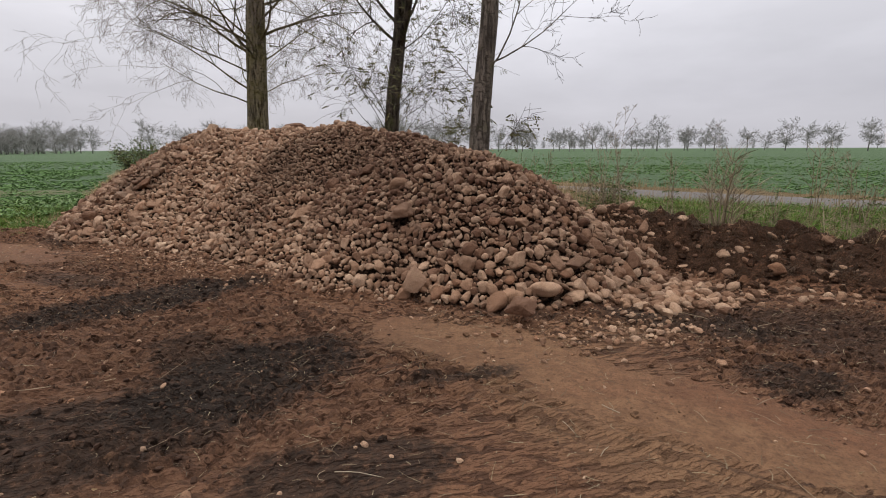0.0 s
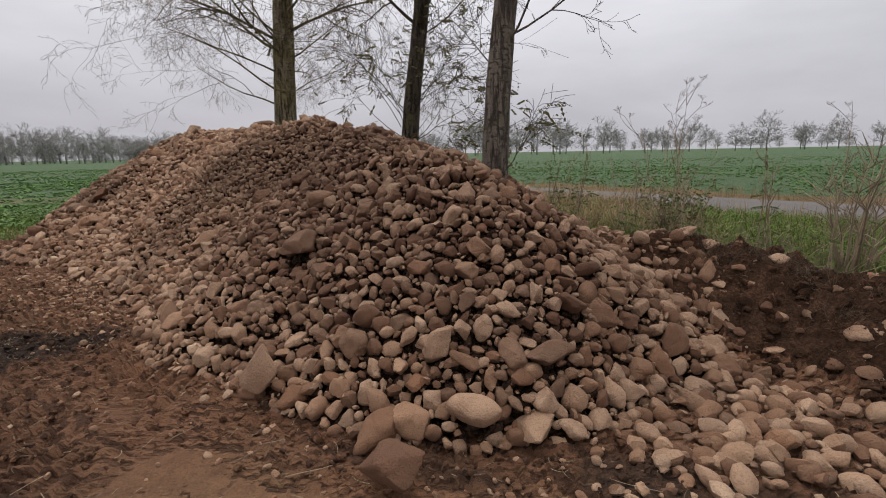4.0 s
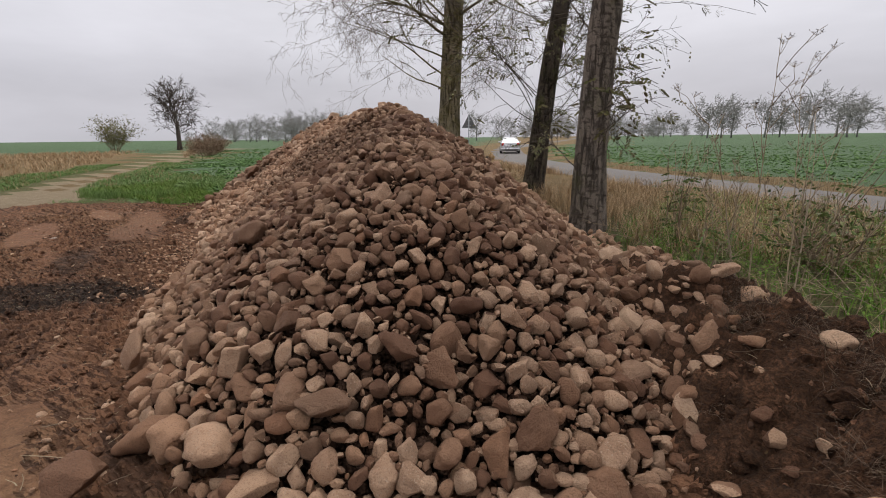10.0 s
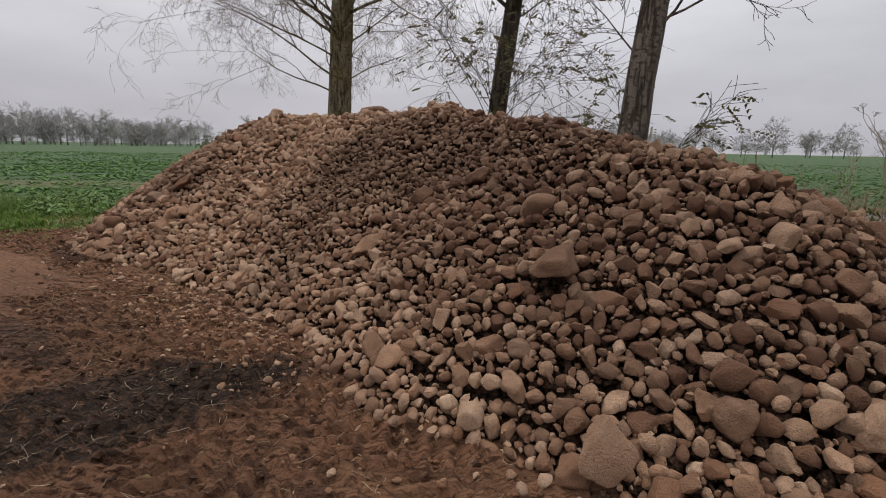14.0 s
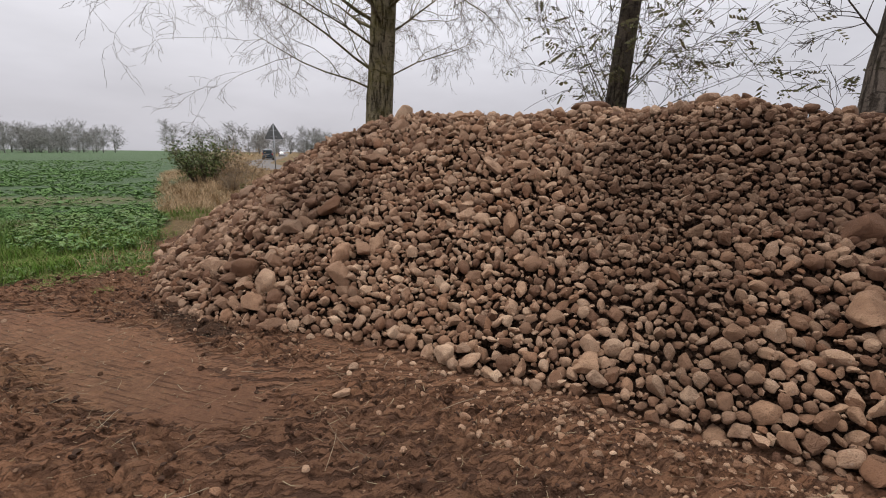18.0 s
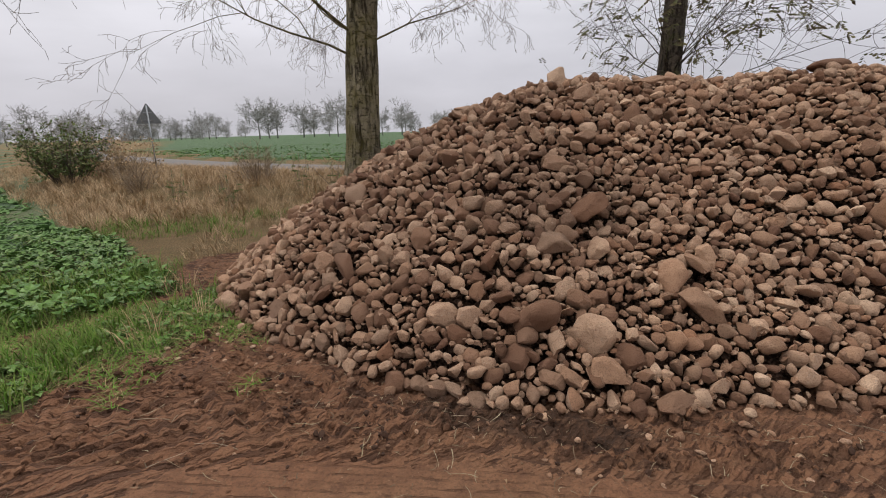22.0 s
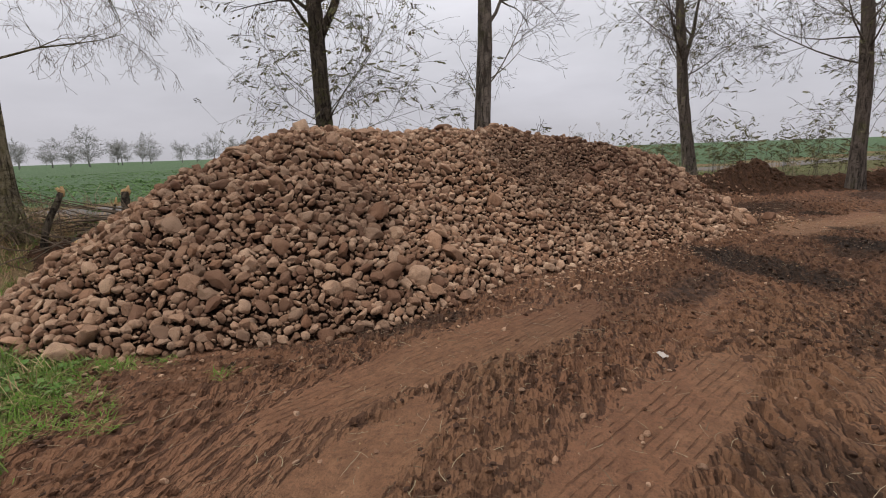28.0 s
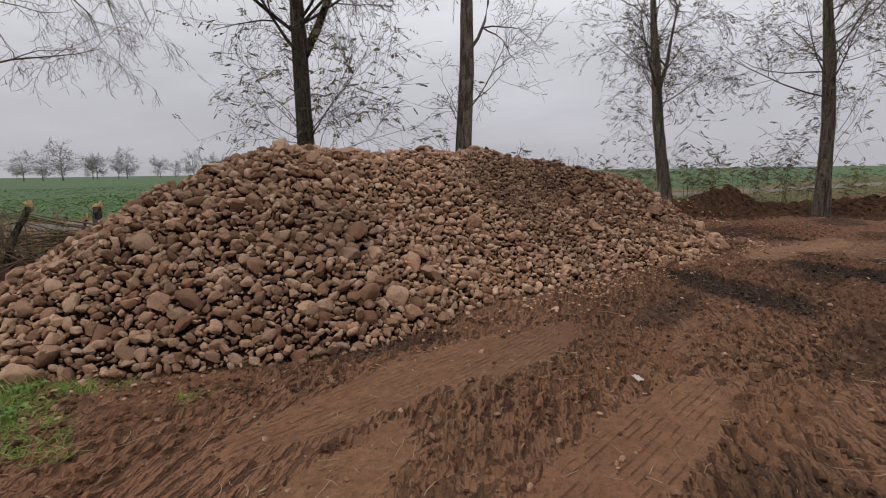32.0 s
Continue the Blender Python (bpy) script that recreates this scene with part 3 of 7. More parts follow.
def smooth01(t):
    t = np.clip(t, 0, 1)
    return t * t * (3 - 2 * t)


def wave(x, y, seed, scale):
    """Cheap smooth noise, about -1 to 1, on arrays or numbers."""
    r = np.random.RandomState(seed)
    out = 0.0
    for k in range(7):
        a = r.rand() * 6.283
        s = scale * (0.6 + 1.6 * r.rand())
        out = out + np.sin((x * math.cos(a) + y * math.sin(a)) * s + r.rand() * 6.283)
    return out / 3.2


def heap_height(u, v):
    h = np.full(np.shape(u), -9.0)
    for (u0, v0, h0), (u1, v1, h1) in zip(RIDGE, RIDGE[1:]):
        du, dv = u1 - u0, v1 - v0
        t = np.clip(((u - u0) * du + (v - v0) * dv) / (du * du + dv * dv), 0, 1)
        d = np.hypot(u - u0 - t * du, v - v0 - t * dv)
        top = h0 + t * (h1 - h0)
        slope = 0.735 + (0.085 * smooth01((u - 2.6) / 1.4) + 0.080 * np.exp(-((u - 0.4) / 1.6) ** 2)) * smooth01((v0 + t * dv - v) / 0.4) + 0.15 * smooth01((-4.7 - u) / 0.8) * smooth01((v - 2.5) / 0.6)
        h = np.maximum(h, top - slope * (np.sqrt(d * d + 0.10) - 0.28))
    lumps = 0.05 * wave(u, v, 3, 2.1) + 0.03 * wave(u, v, 4, 5.0)
    # a shallow hollow of fine rubble in the front
    lumps = lumps - 0.10 * np.exp(-((u - 1.4) / 1.1) ** 2 - ((v - 1.6) / 0.7) ** 2)
    return h + lumps * np.clip(h + 0.2, 0, 1)


def line_distance(x, y, line, values=None):
    """Distance to a polyline, signed (positive to the left of its run), and a value carried along it."""
    best = np.full(np.shape(x), 1e9)
    sign = np.ones(np.shape(x))
    val = np.zeros(np.shape(x))
    for i, (a, b) in enumerate(zip(line, line[1:])):
        dx, dy = b[0] - a[0], b[1] - a[1]
        t = np.clip(((x - a[0]) * dx + (y - a[1]) * dy) / (dx * dx + dy * dy), 0, 1)
        px, py = x - a[0] - t * dx, y - a[1] - t * dy
        d = np.hypot(px, py)
        near = d < best
        best = np.where(near, d, best)
        sign = np.where(near, np.sign(dx * py - dy * px), sign)
        if values is not None:
            val = np.where(near, values[i] + t * (values[i + 1] - values[i]), val)
    return best, sign, val


# ruts pressed by wide tyres: a line, the half width, the pitch of the lugs
RUTS = [([(-14.0, 6.2), (-9.5, 6.9), (-7.4, 6.75), (-5.6, 5.6), (-3.6, 4.5), (-1.2, 3.2), (1.2, 1.6), (3.5, -0.4)], 0.24, 0.17),
        ([(-14.0, 4.6), (-9.6, 5.2), (-7.7, 5.0), (-6.0, 3.9), (-4.0, 2.8), (-1.7, 1.6), (0.6, 0.2), (2.5, -1.4)], 0.24, 0.17),
        ([(-9.0, 2.0), (-7.9, 3.8), (-6.5, 5.0), (-4.9, 5.6), (-3.0, 5.0), (-1.0, 3.9)], 0.22, 0.15),
        ([(-10.2, 2.4), (-9.1, 4.5), (-8.0, 6.6), (-7.9, 8.0), (-8.2, 8.9)], 0.22, 0.15),
        ([(-2.5, 0.2), (-1.2, 1.3), (0.4, 2.2), (2.2, 2.6), (4.5, 2.2)], 0.22, 0.16),
        ([(-10.4, 8.9), (-9.04, 8.28), (-8.28, 7.95), (-7.2, 7.45)], 0.26, 0.15),
        ([(-9.6, 8.95), (-8.83, 8.62), (-8.0, 8.25), (-7.2, 7.9)], 0.18, 0.14),
        ([(-4.5, 1.0), (-3.2, 2.2), (-1.9, 2.9), (-0.2, 3.2)], 0.20, 0.15)]


def ground_height(x, y):
    d, sgn, _ = line_distance(x, y, ROAD)
    d = d * sgn                              # positive on the heap's side
    s = d - 1.6
    verge = 0.26 * smooth01((7.2 - s) / 1.4) * smooth01((s - 0.1) / 1.6)
    bank, bsgn, top = line_distance(x, y, [c[:2] for c in CREST], [c[2] for c in CREST])
    inside = -bank * bsgn                    # positive towards the yard
    near = np.where(inside > 0, 1 - smooth01(inside / 1.25), 1 - smooth01(-inside / 0.55))
    rough = 0.09 * wave(x, y, 21, 4.5) + 0.05 * wave(x, y, 22, 11.0)
    yard = smooth01(inside / 0.6) * (x > 1.6) * (y < 7.6)
    z = verge * (1 - yard)
    z = np.maximum(z, near * (top + rough * np.clip(top * 2, 0, 1)))
    # the road lies on a low bed
    on = smooth01((2.6 - np.abs(d)) / 0.9)
    z = z * (1 - on) + 0.09 * on
    beyond = smooth01((-d - 2.0) / 2.0)
    z = z * (1 - beyond) + beyond * (0.06 + 0.02 * wave(x, y, 7, 0.3))
    far = np.hypot(x + 3, y - 6)
    z = z + 0.03 * wave(x, y, 5, 0.7) * np.clip(far / 12, 0.3, 1) * (1 - on)
    return z


def patch_distance(x, y, b):
    c, s = math.cos(radians(b[4])), math.sin(radians(b[4]))
    dx, dy = x - b[0], y - b[1]
    return np.hypot((dx * c + dy * s) / b[2], (dy * c - dx * s) / b[3])


def churned(x, y):
    """How far the soil is broken up, 0 to 1."""
    k = 0.85 * smooth01(0.55 + 0.7 * wave(x, y, 34, 1.1))
    for b in CHURN:
        k = np.maximum(k, 1 - smooth01((patch_distance(x, y, b) - 0.8) / 0.4))
    return k


def gradient_noise(x, y, seed, scale):
    """Smooth noise of one size, about -1 to 1, on arrays or numbers."""
    r = np.random.RandomState(seed)
    perm, ang = r.permutation(256), r.rand(256) * 6.2832
    x, y = np.asarray(x, float) * scale, np.asarray(y, float) * scale
    i, j = np.floor(x).astype(int), np.floor(y).astype(int)
    fx, fy = x - i, y - j
    wx, wy = fx * fx * fx * (fx * (fx * 6 - 15) + 10), fy * fy * fy * (fy * (fy * 6 - 15) + 10)

    def corner(di, dj):
        t = ang[perm[(perm[(i + di) & 255] + j + dj) & 255]]
        return np.cos(t) * (fx - di) + np.sin(t) * (fy - dj)

    low = corner(0, 0) * (1 - wx) + corner(1, 0) * wx
    high = corner(0, 1) * (1 - wx) + corner(1, 1) * wx
    return (low * (1 - wy) + high * wy) * 1.5


def clod_cells(x, y, seed):
    """Ragged cells of unit size: the way to the edge of each, and a chance number for each."""
    r = np.random.RandomState(seed)
    perm, jx, jy, val = r.permutation(256), r.rand(256), r.rand(256), r.rand(256)
    i, j = np.floor(x).astype(int), np.floor(y).astype(int)
    f1, f2, num = np.full(np.shape(x), 9.0), np.full(np.shape(x), 9.0), np.zeros(np.shape(x))
    for di in (-1, 0, 1):
        for dj in (-1, 0, 1):
            k = perm[(perm[(i + di) & 255] + j + dj) & 255]
            d = np.hypot(i + di + jx[k] - x, j + dj + jy[k] - y)
            near = d < f1
            f2 = np.where(near, f1, np.minimum(f2, d))
            num = np.where(near, val[k], num)
            f1 = np.where(near, d, f1)
    return f2 - f1, num


# trodden flat: place, half sizes, turn
FLAT = [(0.3, 2.75, 1.1, 0.45, -28), (1.45, 1.7, 1.7, 0.45, -38), (-6.9, 6.6, 0.9, 0.22, -22), (-9.0, 6.9, 1.1, 0.28, -10)]


def trodden(x, y):
    """How far the soil is pressed flat, 0 to 1."""
    flat = 0.0
    for b in FLAT:
        flat = np.maximum(flat, 1 - smooth01((patch_distance(x, y, b) + 0.35 * gradient_noise(x, y, 36, 2.0) - 0.7) / 0.5))
    for b in RIBS:
        flat = np.maximum(flat, 1 - smooth01((patch_distance(x, y, b) - 0.75) / 0.4))
    return flat


def lugs(x, y):
    """Plates pressed and torn up by lugged tyres, in three directions that take turns over the yard: 0 to 1."""
    wx, wy = x + 0.035 * gradient_noise(x, y, 301, 7.0), y + 0.035 * gradient_noise(x, y, 302, 7.0)
    out, total = 0.0, 1e-6
    for k, (turn, long, wide, lean) in enumerate(((14, 0.24, 0.078, 0.10), (-66, 0.20, 0.085, -0.05), (58, 0.20, 0.075, -0.05))):
        c, s = math.cos(radians(turn)), math.sin(radians(turn))
        a, b = (wx * c + wy * s) / long, (wy * c - wx * s) / wide
        edge, num = clod_cells(a, b, 310 + k)
        h = smooth01(edge / 0.26) * (0.25 + 0.75 * num)
        w = np.clip(0.35 + gradient_noise(x, y, 320 + k, 0.75) + lean * np.clip(x + 5, -2, 2), 0.001, 1) ** 4
        out, total = out + w * h, total + w
    return out / total


def tread_height(x, y):
    """Clods, ruts and lugs of the yard."""
    x, y = np.asarray(x, float), np.asarray(y, float)
    soft = 0.014 * gradient_noise(x, y, 31, 2.3) + 0.007 * gradient_noise(x, y, 35, 9.0)
    churn = churned(x, y)
    flat = trodden(x, y)
    churn = churn * (1 - 0.92 * flat)
    edge, num = clod_cells(x / 0.052 + 0.5 * gradient_noise(x, y, 37, 9.0), y / 0.045, 38)
    crumbs = smooth01(edge / 0.35) * num
    soft = soft + churn * (0.060 * (lugs(x, y) - 0.45) + 0.026 * (crumbs - 0.3))
    for i, (line, half, pitch) in enumerate(RUTS):
        along = np.concatenate([[0], np.cumsum([math.dist(a, b) for a, b in zip(line, line[1:])])])
        d, sgn, a = line_distance(x, y, line, along)
        d = d + 0.03 * wave(x, y, 40 + i, 2.0)
        inside = smooth01((half - d) / 0.07)
        lug = smooth01((np.sin((a + 0.9 * d) * 2 * math.pi / pitch + 0.6 * wave(x, y, 50 + i, 1.5) + 1.2 * gradient_noise(x, y, 55 + i, 5.0)) + 0.15) / 0.45)
        fade = smooth01(0.55 + 0.6 * wave(x, y, 60 + i, 0.8)) * (1 - 0.8 * flat)
        rim = np.exp(-((d - half - 0.05) / 0.06) ** 2) * 0.020
        soft = soft * (1 - 0.55 * inside * fade) + fade * (inside * (lug * 0.050 - 0.036) + rim * 1.8)
    return soft * (1 - 0.8 * flat)


# ---- ground: one sheet from the yard to the horizon ----
def axis_lines(lo, hi, step, low_mid, high_mid, mid_step, reach):
    """Lines that are close in the middle, wider round it, and spread outwards."""
    def outward(p, sign):
        out, d = [], mid_step
        while p < reach:
            out.append(p * sign)
            d *= 1.24
            p += d
        return out + [reach * sign]
    left, right = outward(-low_mid, -1), outward(high_mid, 1)
    return np.concatenate([np.array(left)[::-1], np.arange(low_mid + mid_step, lo - mid_step * 0.4, mid_step), np.arange(lo, hi, step), np.arange(hi + mid_step * 0.4, high_mid - mid_step * 0.4, mid_step), np.array(right)])


def zones(x, y):
    """Which surface covers a place: 0 soil, 1 dark earth, 2 turf, 3 dry verge, 4 crop, 5 lane."""
    wob = 0.35 * wave(x, y, 71, 1.3) + 0.2 * wave(x, y, 72, 3.7)
    d, sgn, _ = line_distance(x, y, ROAD)
    d = d * sgn
    z = np.zeros(np.shape(x), int)
    s = d - 1.6
    bank, bsgn, top = line_distance(x, y, [c[:2] for c in CREST])
    inside = -bank * bsgn
    u, v = to_uv(x, y)
    # everything between the heap and the road is verge
    z = np.where(s + wob < 6.6, 3, z)
    z = np.where((s + wob < 6.6) & (x > 1.0), 2, z)
    z = np.where((v > 3.2) & (z == 0), 3, z)
    yard = (inside > 0) & (x > 1.8) & (y < 7.6)
    z = np.where(yard, 0, z)
    z = np.where((x > 1.8) & (y < 8) & (inside > -0.35) & (inside < 0.95 + wob * 0.6 + 0.9 * (x > 6.3)), 1, z)
    # the near corner of the crop, its weedy edge, and the dry strip along it
    edge = (y - (7.75 - 0.78 * (x + 11.3) * -1.0) + 0.5 * smooth01((x + 10.4) / 1.0) - wob)          # above the line from (-11.3, 7.7) to (-8.6, 9.8)
    right = (x + 8.7 + 0.575 * (y - 10.4)) + 0.5 * wob            # left of the line to the far bush
    crop = (edge > 0) & (right < 0)
    z = np.where(crop, 4, z)
    z = np.where(crop & ((edge < 2.6) | (y < 14.6 + 2.5 * wob)) & (x > -21), 2, z)
    z = np.where((edge > 0) & (right >= 0) & (x < -6.2) & (right < 1.1) & (y < 12), 2, z)
    z = np.where((edge > 0) & (right >= 0) & (s > 0.2) & (y > 11.5) & (x < -4), 3, z)
    # a bare rut between the standing crop and the low weeds
    rut, _, _ = line_distance(x, y, RUT)
    z = np.where((rut < 0.15 + 0.18 * wob) & (z == 2), 0, z)
    # bare earth under the cut brushwood
    z = np.where((np.hypot(x + 5.5, y - 14.3) < 1.2 + 0.5 * wob) & (z >= 2), 1, z)
    hh = heap_height(u, v) + 0.25 * wob
    z = np.where((hh > -0.42) & (x < -4) & (y > 10.9) & (z >= 2), 0, z)
    lane, _, _ = line_distance(x, y, LANE_LINE)
    wild = (x < -12.5) & (y < 8.5 + 0.585 * (-12.0 - x) + 0.5 * wob) & (x > -75 + 20 * wob)
    z = np.where(wild, 3, z)
    z = np.where(wild & (x > -29.0 + 2 * wob) & (y > 6.3 + 0.50 * (-14.0 - x)), 2, z)
    z = np.where((lane < 3.2 + wob) & (x < -14.0) & (z == 3), 2, z)
    z = np.where((lane < 1.05 + 0.3 * wob) & (x < -12.5), 5, z)
    z = np.where((lane < 0.25 + 0.2 * wob) & (x < -17), 3, z)
    z = np.where(d < -1.6, 2, z)
    z = np.where(d < -2.1 + 0.5 * wob, 3, z)
    z = np.where(d < -4.0 + wob, 4, z)
    return z


RUT = [(-11.6, 8.75), (-10.1, 9.78), (-9.4, 10.32), (-8.9, 10.62), (-8.5, 11.2)]
LANE_LINE = [(-11.0, 6.0), (-16.5, 7.6), (-19.3, 9.2), (-23.0, 11.4), (-27.6, 14.4), (-32.0, 17.3), (-43.0, 22.6), (-64.0, 33.0), (-120.0, 66.0)]


def build_ground():
    xs, ys = axis_lines(-9.9, 4.4, 0.0215, -13.0, 11.0, 0.10, 1800.0), axis_lines(0.9, 8.8, 0.0215, -4.0, 16.0, 0.10, 1800.0)
    X, Y = np.meshgrid(xs, ys)
    Z = ground_height(X, Y)
    z = zones(X, Y)
    yard = smooth01((14 - np.hypot(X + 3, Y - 3)) / 4.0) * ((z == 0) | (z == 1))
    Z = Z + yard * tread_height(X, Y)
    Z = Z + (z == 1) * (0.045 * wave(X, Y, 81, 16.0) + 0.03 * np.abs(wave(X, Y, 82, 34.0))) * (np.hypot(X, Y) < 30)
    # the far fields swell a little before the horizon
    Z = Z + 0.9 * smooth01((np.hypot(X, Y) - 120) / 500)
    n, m = len(xs), len(ys)
    V = np.stack([X, Y, Z], -1).reshape(-1, 3)
    I = np.arange(n * m).reshape(m, n)
    F = np.stack([I[:-1, :-1], I[:-1, 1:], I[1:, 1:], I[1:, :-1]], -1).reshape(-1, 4)
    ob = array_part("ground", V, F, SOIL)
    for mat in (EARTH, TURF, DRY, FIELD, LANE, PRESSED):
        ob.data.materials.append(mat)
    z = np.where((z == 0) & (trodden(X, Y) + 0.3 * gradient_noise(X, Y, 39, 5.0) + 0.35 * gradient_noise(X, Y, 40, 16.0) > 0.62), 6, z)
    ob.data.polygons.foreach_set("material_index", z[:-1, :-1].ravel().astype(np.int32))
    tagged(ob, "churned reddish-brown yard soil running into verge and crop fields", "ground", kind="structure")


def build_road():
    """The lane of worn asphalt, a slab with sloping edges along its line."""
    pts = []
    for a, b in zip(ROAD, ROAD[1:]):
        k = max(2, int(math.dist(a, b) / 2.0))
        pts += [(a[0] + (b[0] - a[0]) * i / k, a[1] + (b[1] - a[1]) * i / k) for i in range(k)]
    for _ in range(6):
        pts = [pts[0]] + [((p[0] + q[0] * 2 + r[0]) / 4, (p[1] + q[1] * 2 + r[1]) / 4) for p, q, r in zip(pts, pts[1:], pts[2:])] + [pts[-1]]
    V, F = [], []
    rng = random.Random(4)
    for i, p in enumerate(pts):
        q, o = pts[min(i + 1, len(pts) - 1)], pts[max(i - 1, 0)]
        t = Vector((q[0] - o[0], q[1] - o[1])).normalized()
        nx, ny = -t.y, t.x
        swell = 0.9 * smooth01((math.hypot(*p) - 120) / 500)
        for off, z in ((-1.75, 0.02), (-1.55, 0.135), (-0.5, 0.16), (0.5, 0.16), (1.55, 0.135), (1.75, 0.02)):
            j = rng.uniform(-0.06, 0.06) if abs(off) > 1 else 0
            V.append((p[0] + nx * (off + j), p[1] + ny * (off + j), z + float(swell)))
    for i in range(len(pts) - 1):
        for k in range(5):
            F.append((i * 6 + k, i * 6 + 6 + k, i * 6 + 7 + k, i * 6 + 1 + k))
    ob = mesh_part("road", V, F, ASPHALT, smooth=True)
    tagged(ob, "narrow country road of worn grey asphalt", "road", kind="structure")


build_ground()
build_road()


# ---- the stone heap ----
def stone_shape(seed, level, angular):
    """A field stone about one unit in half length: flat faces met by worn edges, dented a little."""
    bm = bmesh.new()
    bmesh.ops.create_icosphere(bm, subdivisions=level, radius=1.0)
    N = np.array([v.co[:] for v in bm.verts])
    F = np.array([[v.index for v in f.verts] for f in bm.faces])
    bm.free()
    r = np.random.RandomState(seed)
    faces = []
    for _ in range(9 if angular else 13):
        c = r.normal(size=(12, 3))
        c /= np.linalg.norm(c, axis=1, keepdims=True)
        worst = np.max(c @ np.array(faces).T, axis=1) if faces else np.zeros(12)
        faces.append(c[np.argmin(worst)])
    faces = np.array(faces)
    d = r.uniform(0.58, 1.0, len(faces)) if angular else r.uniform(0.68, 1.0, len(faces))
    p = r.uniform(10, 22) if angular else r.uniform(7, 11)
    dot = np.clip(N @ faces.T, 1e-3, None) / d
    V = N * np.minimum((dot ** p).sum(1) ** (-1 / p), 1.3)[:, None]
    V *= np.array([1.0, r.uniform(0.66, 0.96), r.uniform(0.44, 0.82)])
    V /= np.percentile(np.linalg.norm(V, axis=1), 92)
    k = 1 + 0.044 * wave(V[:, 0] * 5 + V[:, 2] * 3, V[:, 1] * 5 - V[:, 2] * 4, seed + 5, 1.0) + (0.018 * wave(V[:, 0] * 9 - V[:, 2] * 7, V[:, 1] * 9 + V[:, 2] * 8, seed + 6, 1.0) + 0.008 * wave(V[:, 0] * 21 - V[:, 2] * 17, V[:, 1] * 21 + V[:, 2] * 19, seed + 7, 1.0) if level > 3 else 0)
    return V * k[:, None] * 1.06, F


STONE_SCALE = 0.745
KINDS = [(s, s % 5 < 3) for s in range(100, 125)]
SHAPES = {level: [stone_shape(s, level, a) for s, a in KINDS] for level in (1, 2, 3, 4)}


def scatter_stones(rng, area, cell, passes, allowed, first=()):
    """Packs discs of falling size into an area without overlap: rows of (u, v, r)."""
    u0, v0, u1, v1 = area
    nu, nv = int((u1 - u0) / cell), int((v1 - v0) / cell)
    got = list(first)
    for r, keep, tries in passes:
        full = np.zeros((nu, nv), bool)

        def paint(u, v, rad):
            i, j, k = int((u - u0) / cell), int((v - v0) / cell), int(rad / cell) + 1
            a, b, c, d = max(i - k, 0), min(i + k + 1, nu), max(j - k, 0), min(j + k + 1, nv)
            if a < b and c < d:
                ii, jj = np.ogrid[a:b, c:d]
                full[a:b, c:d] |= (ii - i) ** 2 + (jj - j) ** 2 < (rad / cell) ** 2

        for (u, v, q) in got:
            paint(u, v, 0.77 * (q + r))
        uu, vv = np.meshgrid(u0 + (np.arange(nu) + 0.5) * cell, v0 + (np.arange(nv) + 0.5) * cell, indexing="ij")
        chance = allowed(uu, vv, r) * keep
        free = np.flatnonzero(~full & (rng.rand(nu, nv) < chance))
        rng.shuffle(free)
        for idx in free[:tries]:
            i, j = divmod(int(idx), nv)
            if full[i, j]:
                continue
            u, v = u0 + (i + 0.5) * cell, v0 + (j + 0.5) * cell
            q = r * rng.uniform(0.86, 1.18)
            got.append((u, v, q))
            paint(u, v, 0.77 * (q + r))
    return np.array(got)


def random_turns(rng, n, tilt):
    """Turns about z, then a lean: most stones lie on their flat side."""
    a, b, c = rng.uniform(0, 6.283, n), rng.normal(0, tilt, n), rng.normal(0, tilt, n)
    ca, sa, cb, sb, cc, sc = np.cos(a), np.sin(a), np.cos(b), np.sin(b), np.cos(c), np.sin(c)
    o, z = np.ones(n), np.zeros(n)
    A = np.stack([np.stack([ca, -sa, z], -1), np.stack([sa, ca, z], -1), np.stack([z, z, o], -1)], 1)
    B = np.stack([np.stack([o, z, z], -1), np.stack([z, cb, -sb], -1), np.stack([z, sb, cb], -1)], 1)
    C = np.stack([np.stack([cc, z, sc], -1), np.stack([z, o, z], -1), np.stack([-sc, z, cc], -1)], 1)
    return B @ C @ A


def frame_of_normals(n):
    """Turns that carry z onto each normal."""
    n = n / np.linalg.norm(n, axis=1, keepdims=True)
    x = np.cross(np.array([0.0, 1.0, 0.0]), n)
    x /= np.linalg.norm(x, axis=1, keepdims=True)
    return np.stack([x, np.cross(n, x), n], -1)


def pile_mesh(name, P, R, S, kinds, level, material, parent, label):
    """Many stones joined into one mesh."""
    Vs, Fs, off = [], [], 0
    for k in range(len(KINDS)):
        sel = np.flatnonzero(kinds == k)
        if not len(sel):
            continue
        V, F = SHAPES[level][k]
        W = np.einsum("nij,mj->nmi", R[sel] * S[sel][:, None, None], V) + P[sel][:, None, :]
        Vs.append(W.reshape(-1, 3))
        Fs.append((F[None] + (off + np.arange(len(sel)) * len(V))[:, None, None]).reshape(-1, 3))
        off += W.shape[0] * W.shape[1]
    ob = array_part(name, np.concatenate(Vs), np.concatenate(Fs), material, parent, label)
    ob.data.set_sharp_from_angle(angle=radians(31 if level > 2 else 40))
    ob["kind"] = "stuff"
    return ob


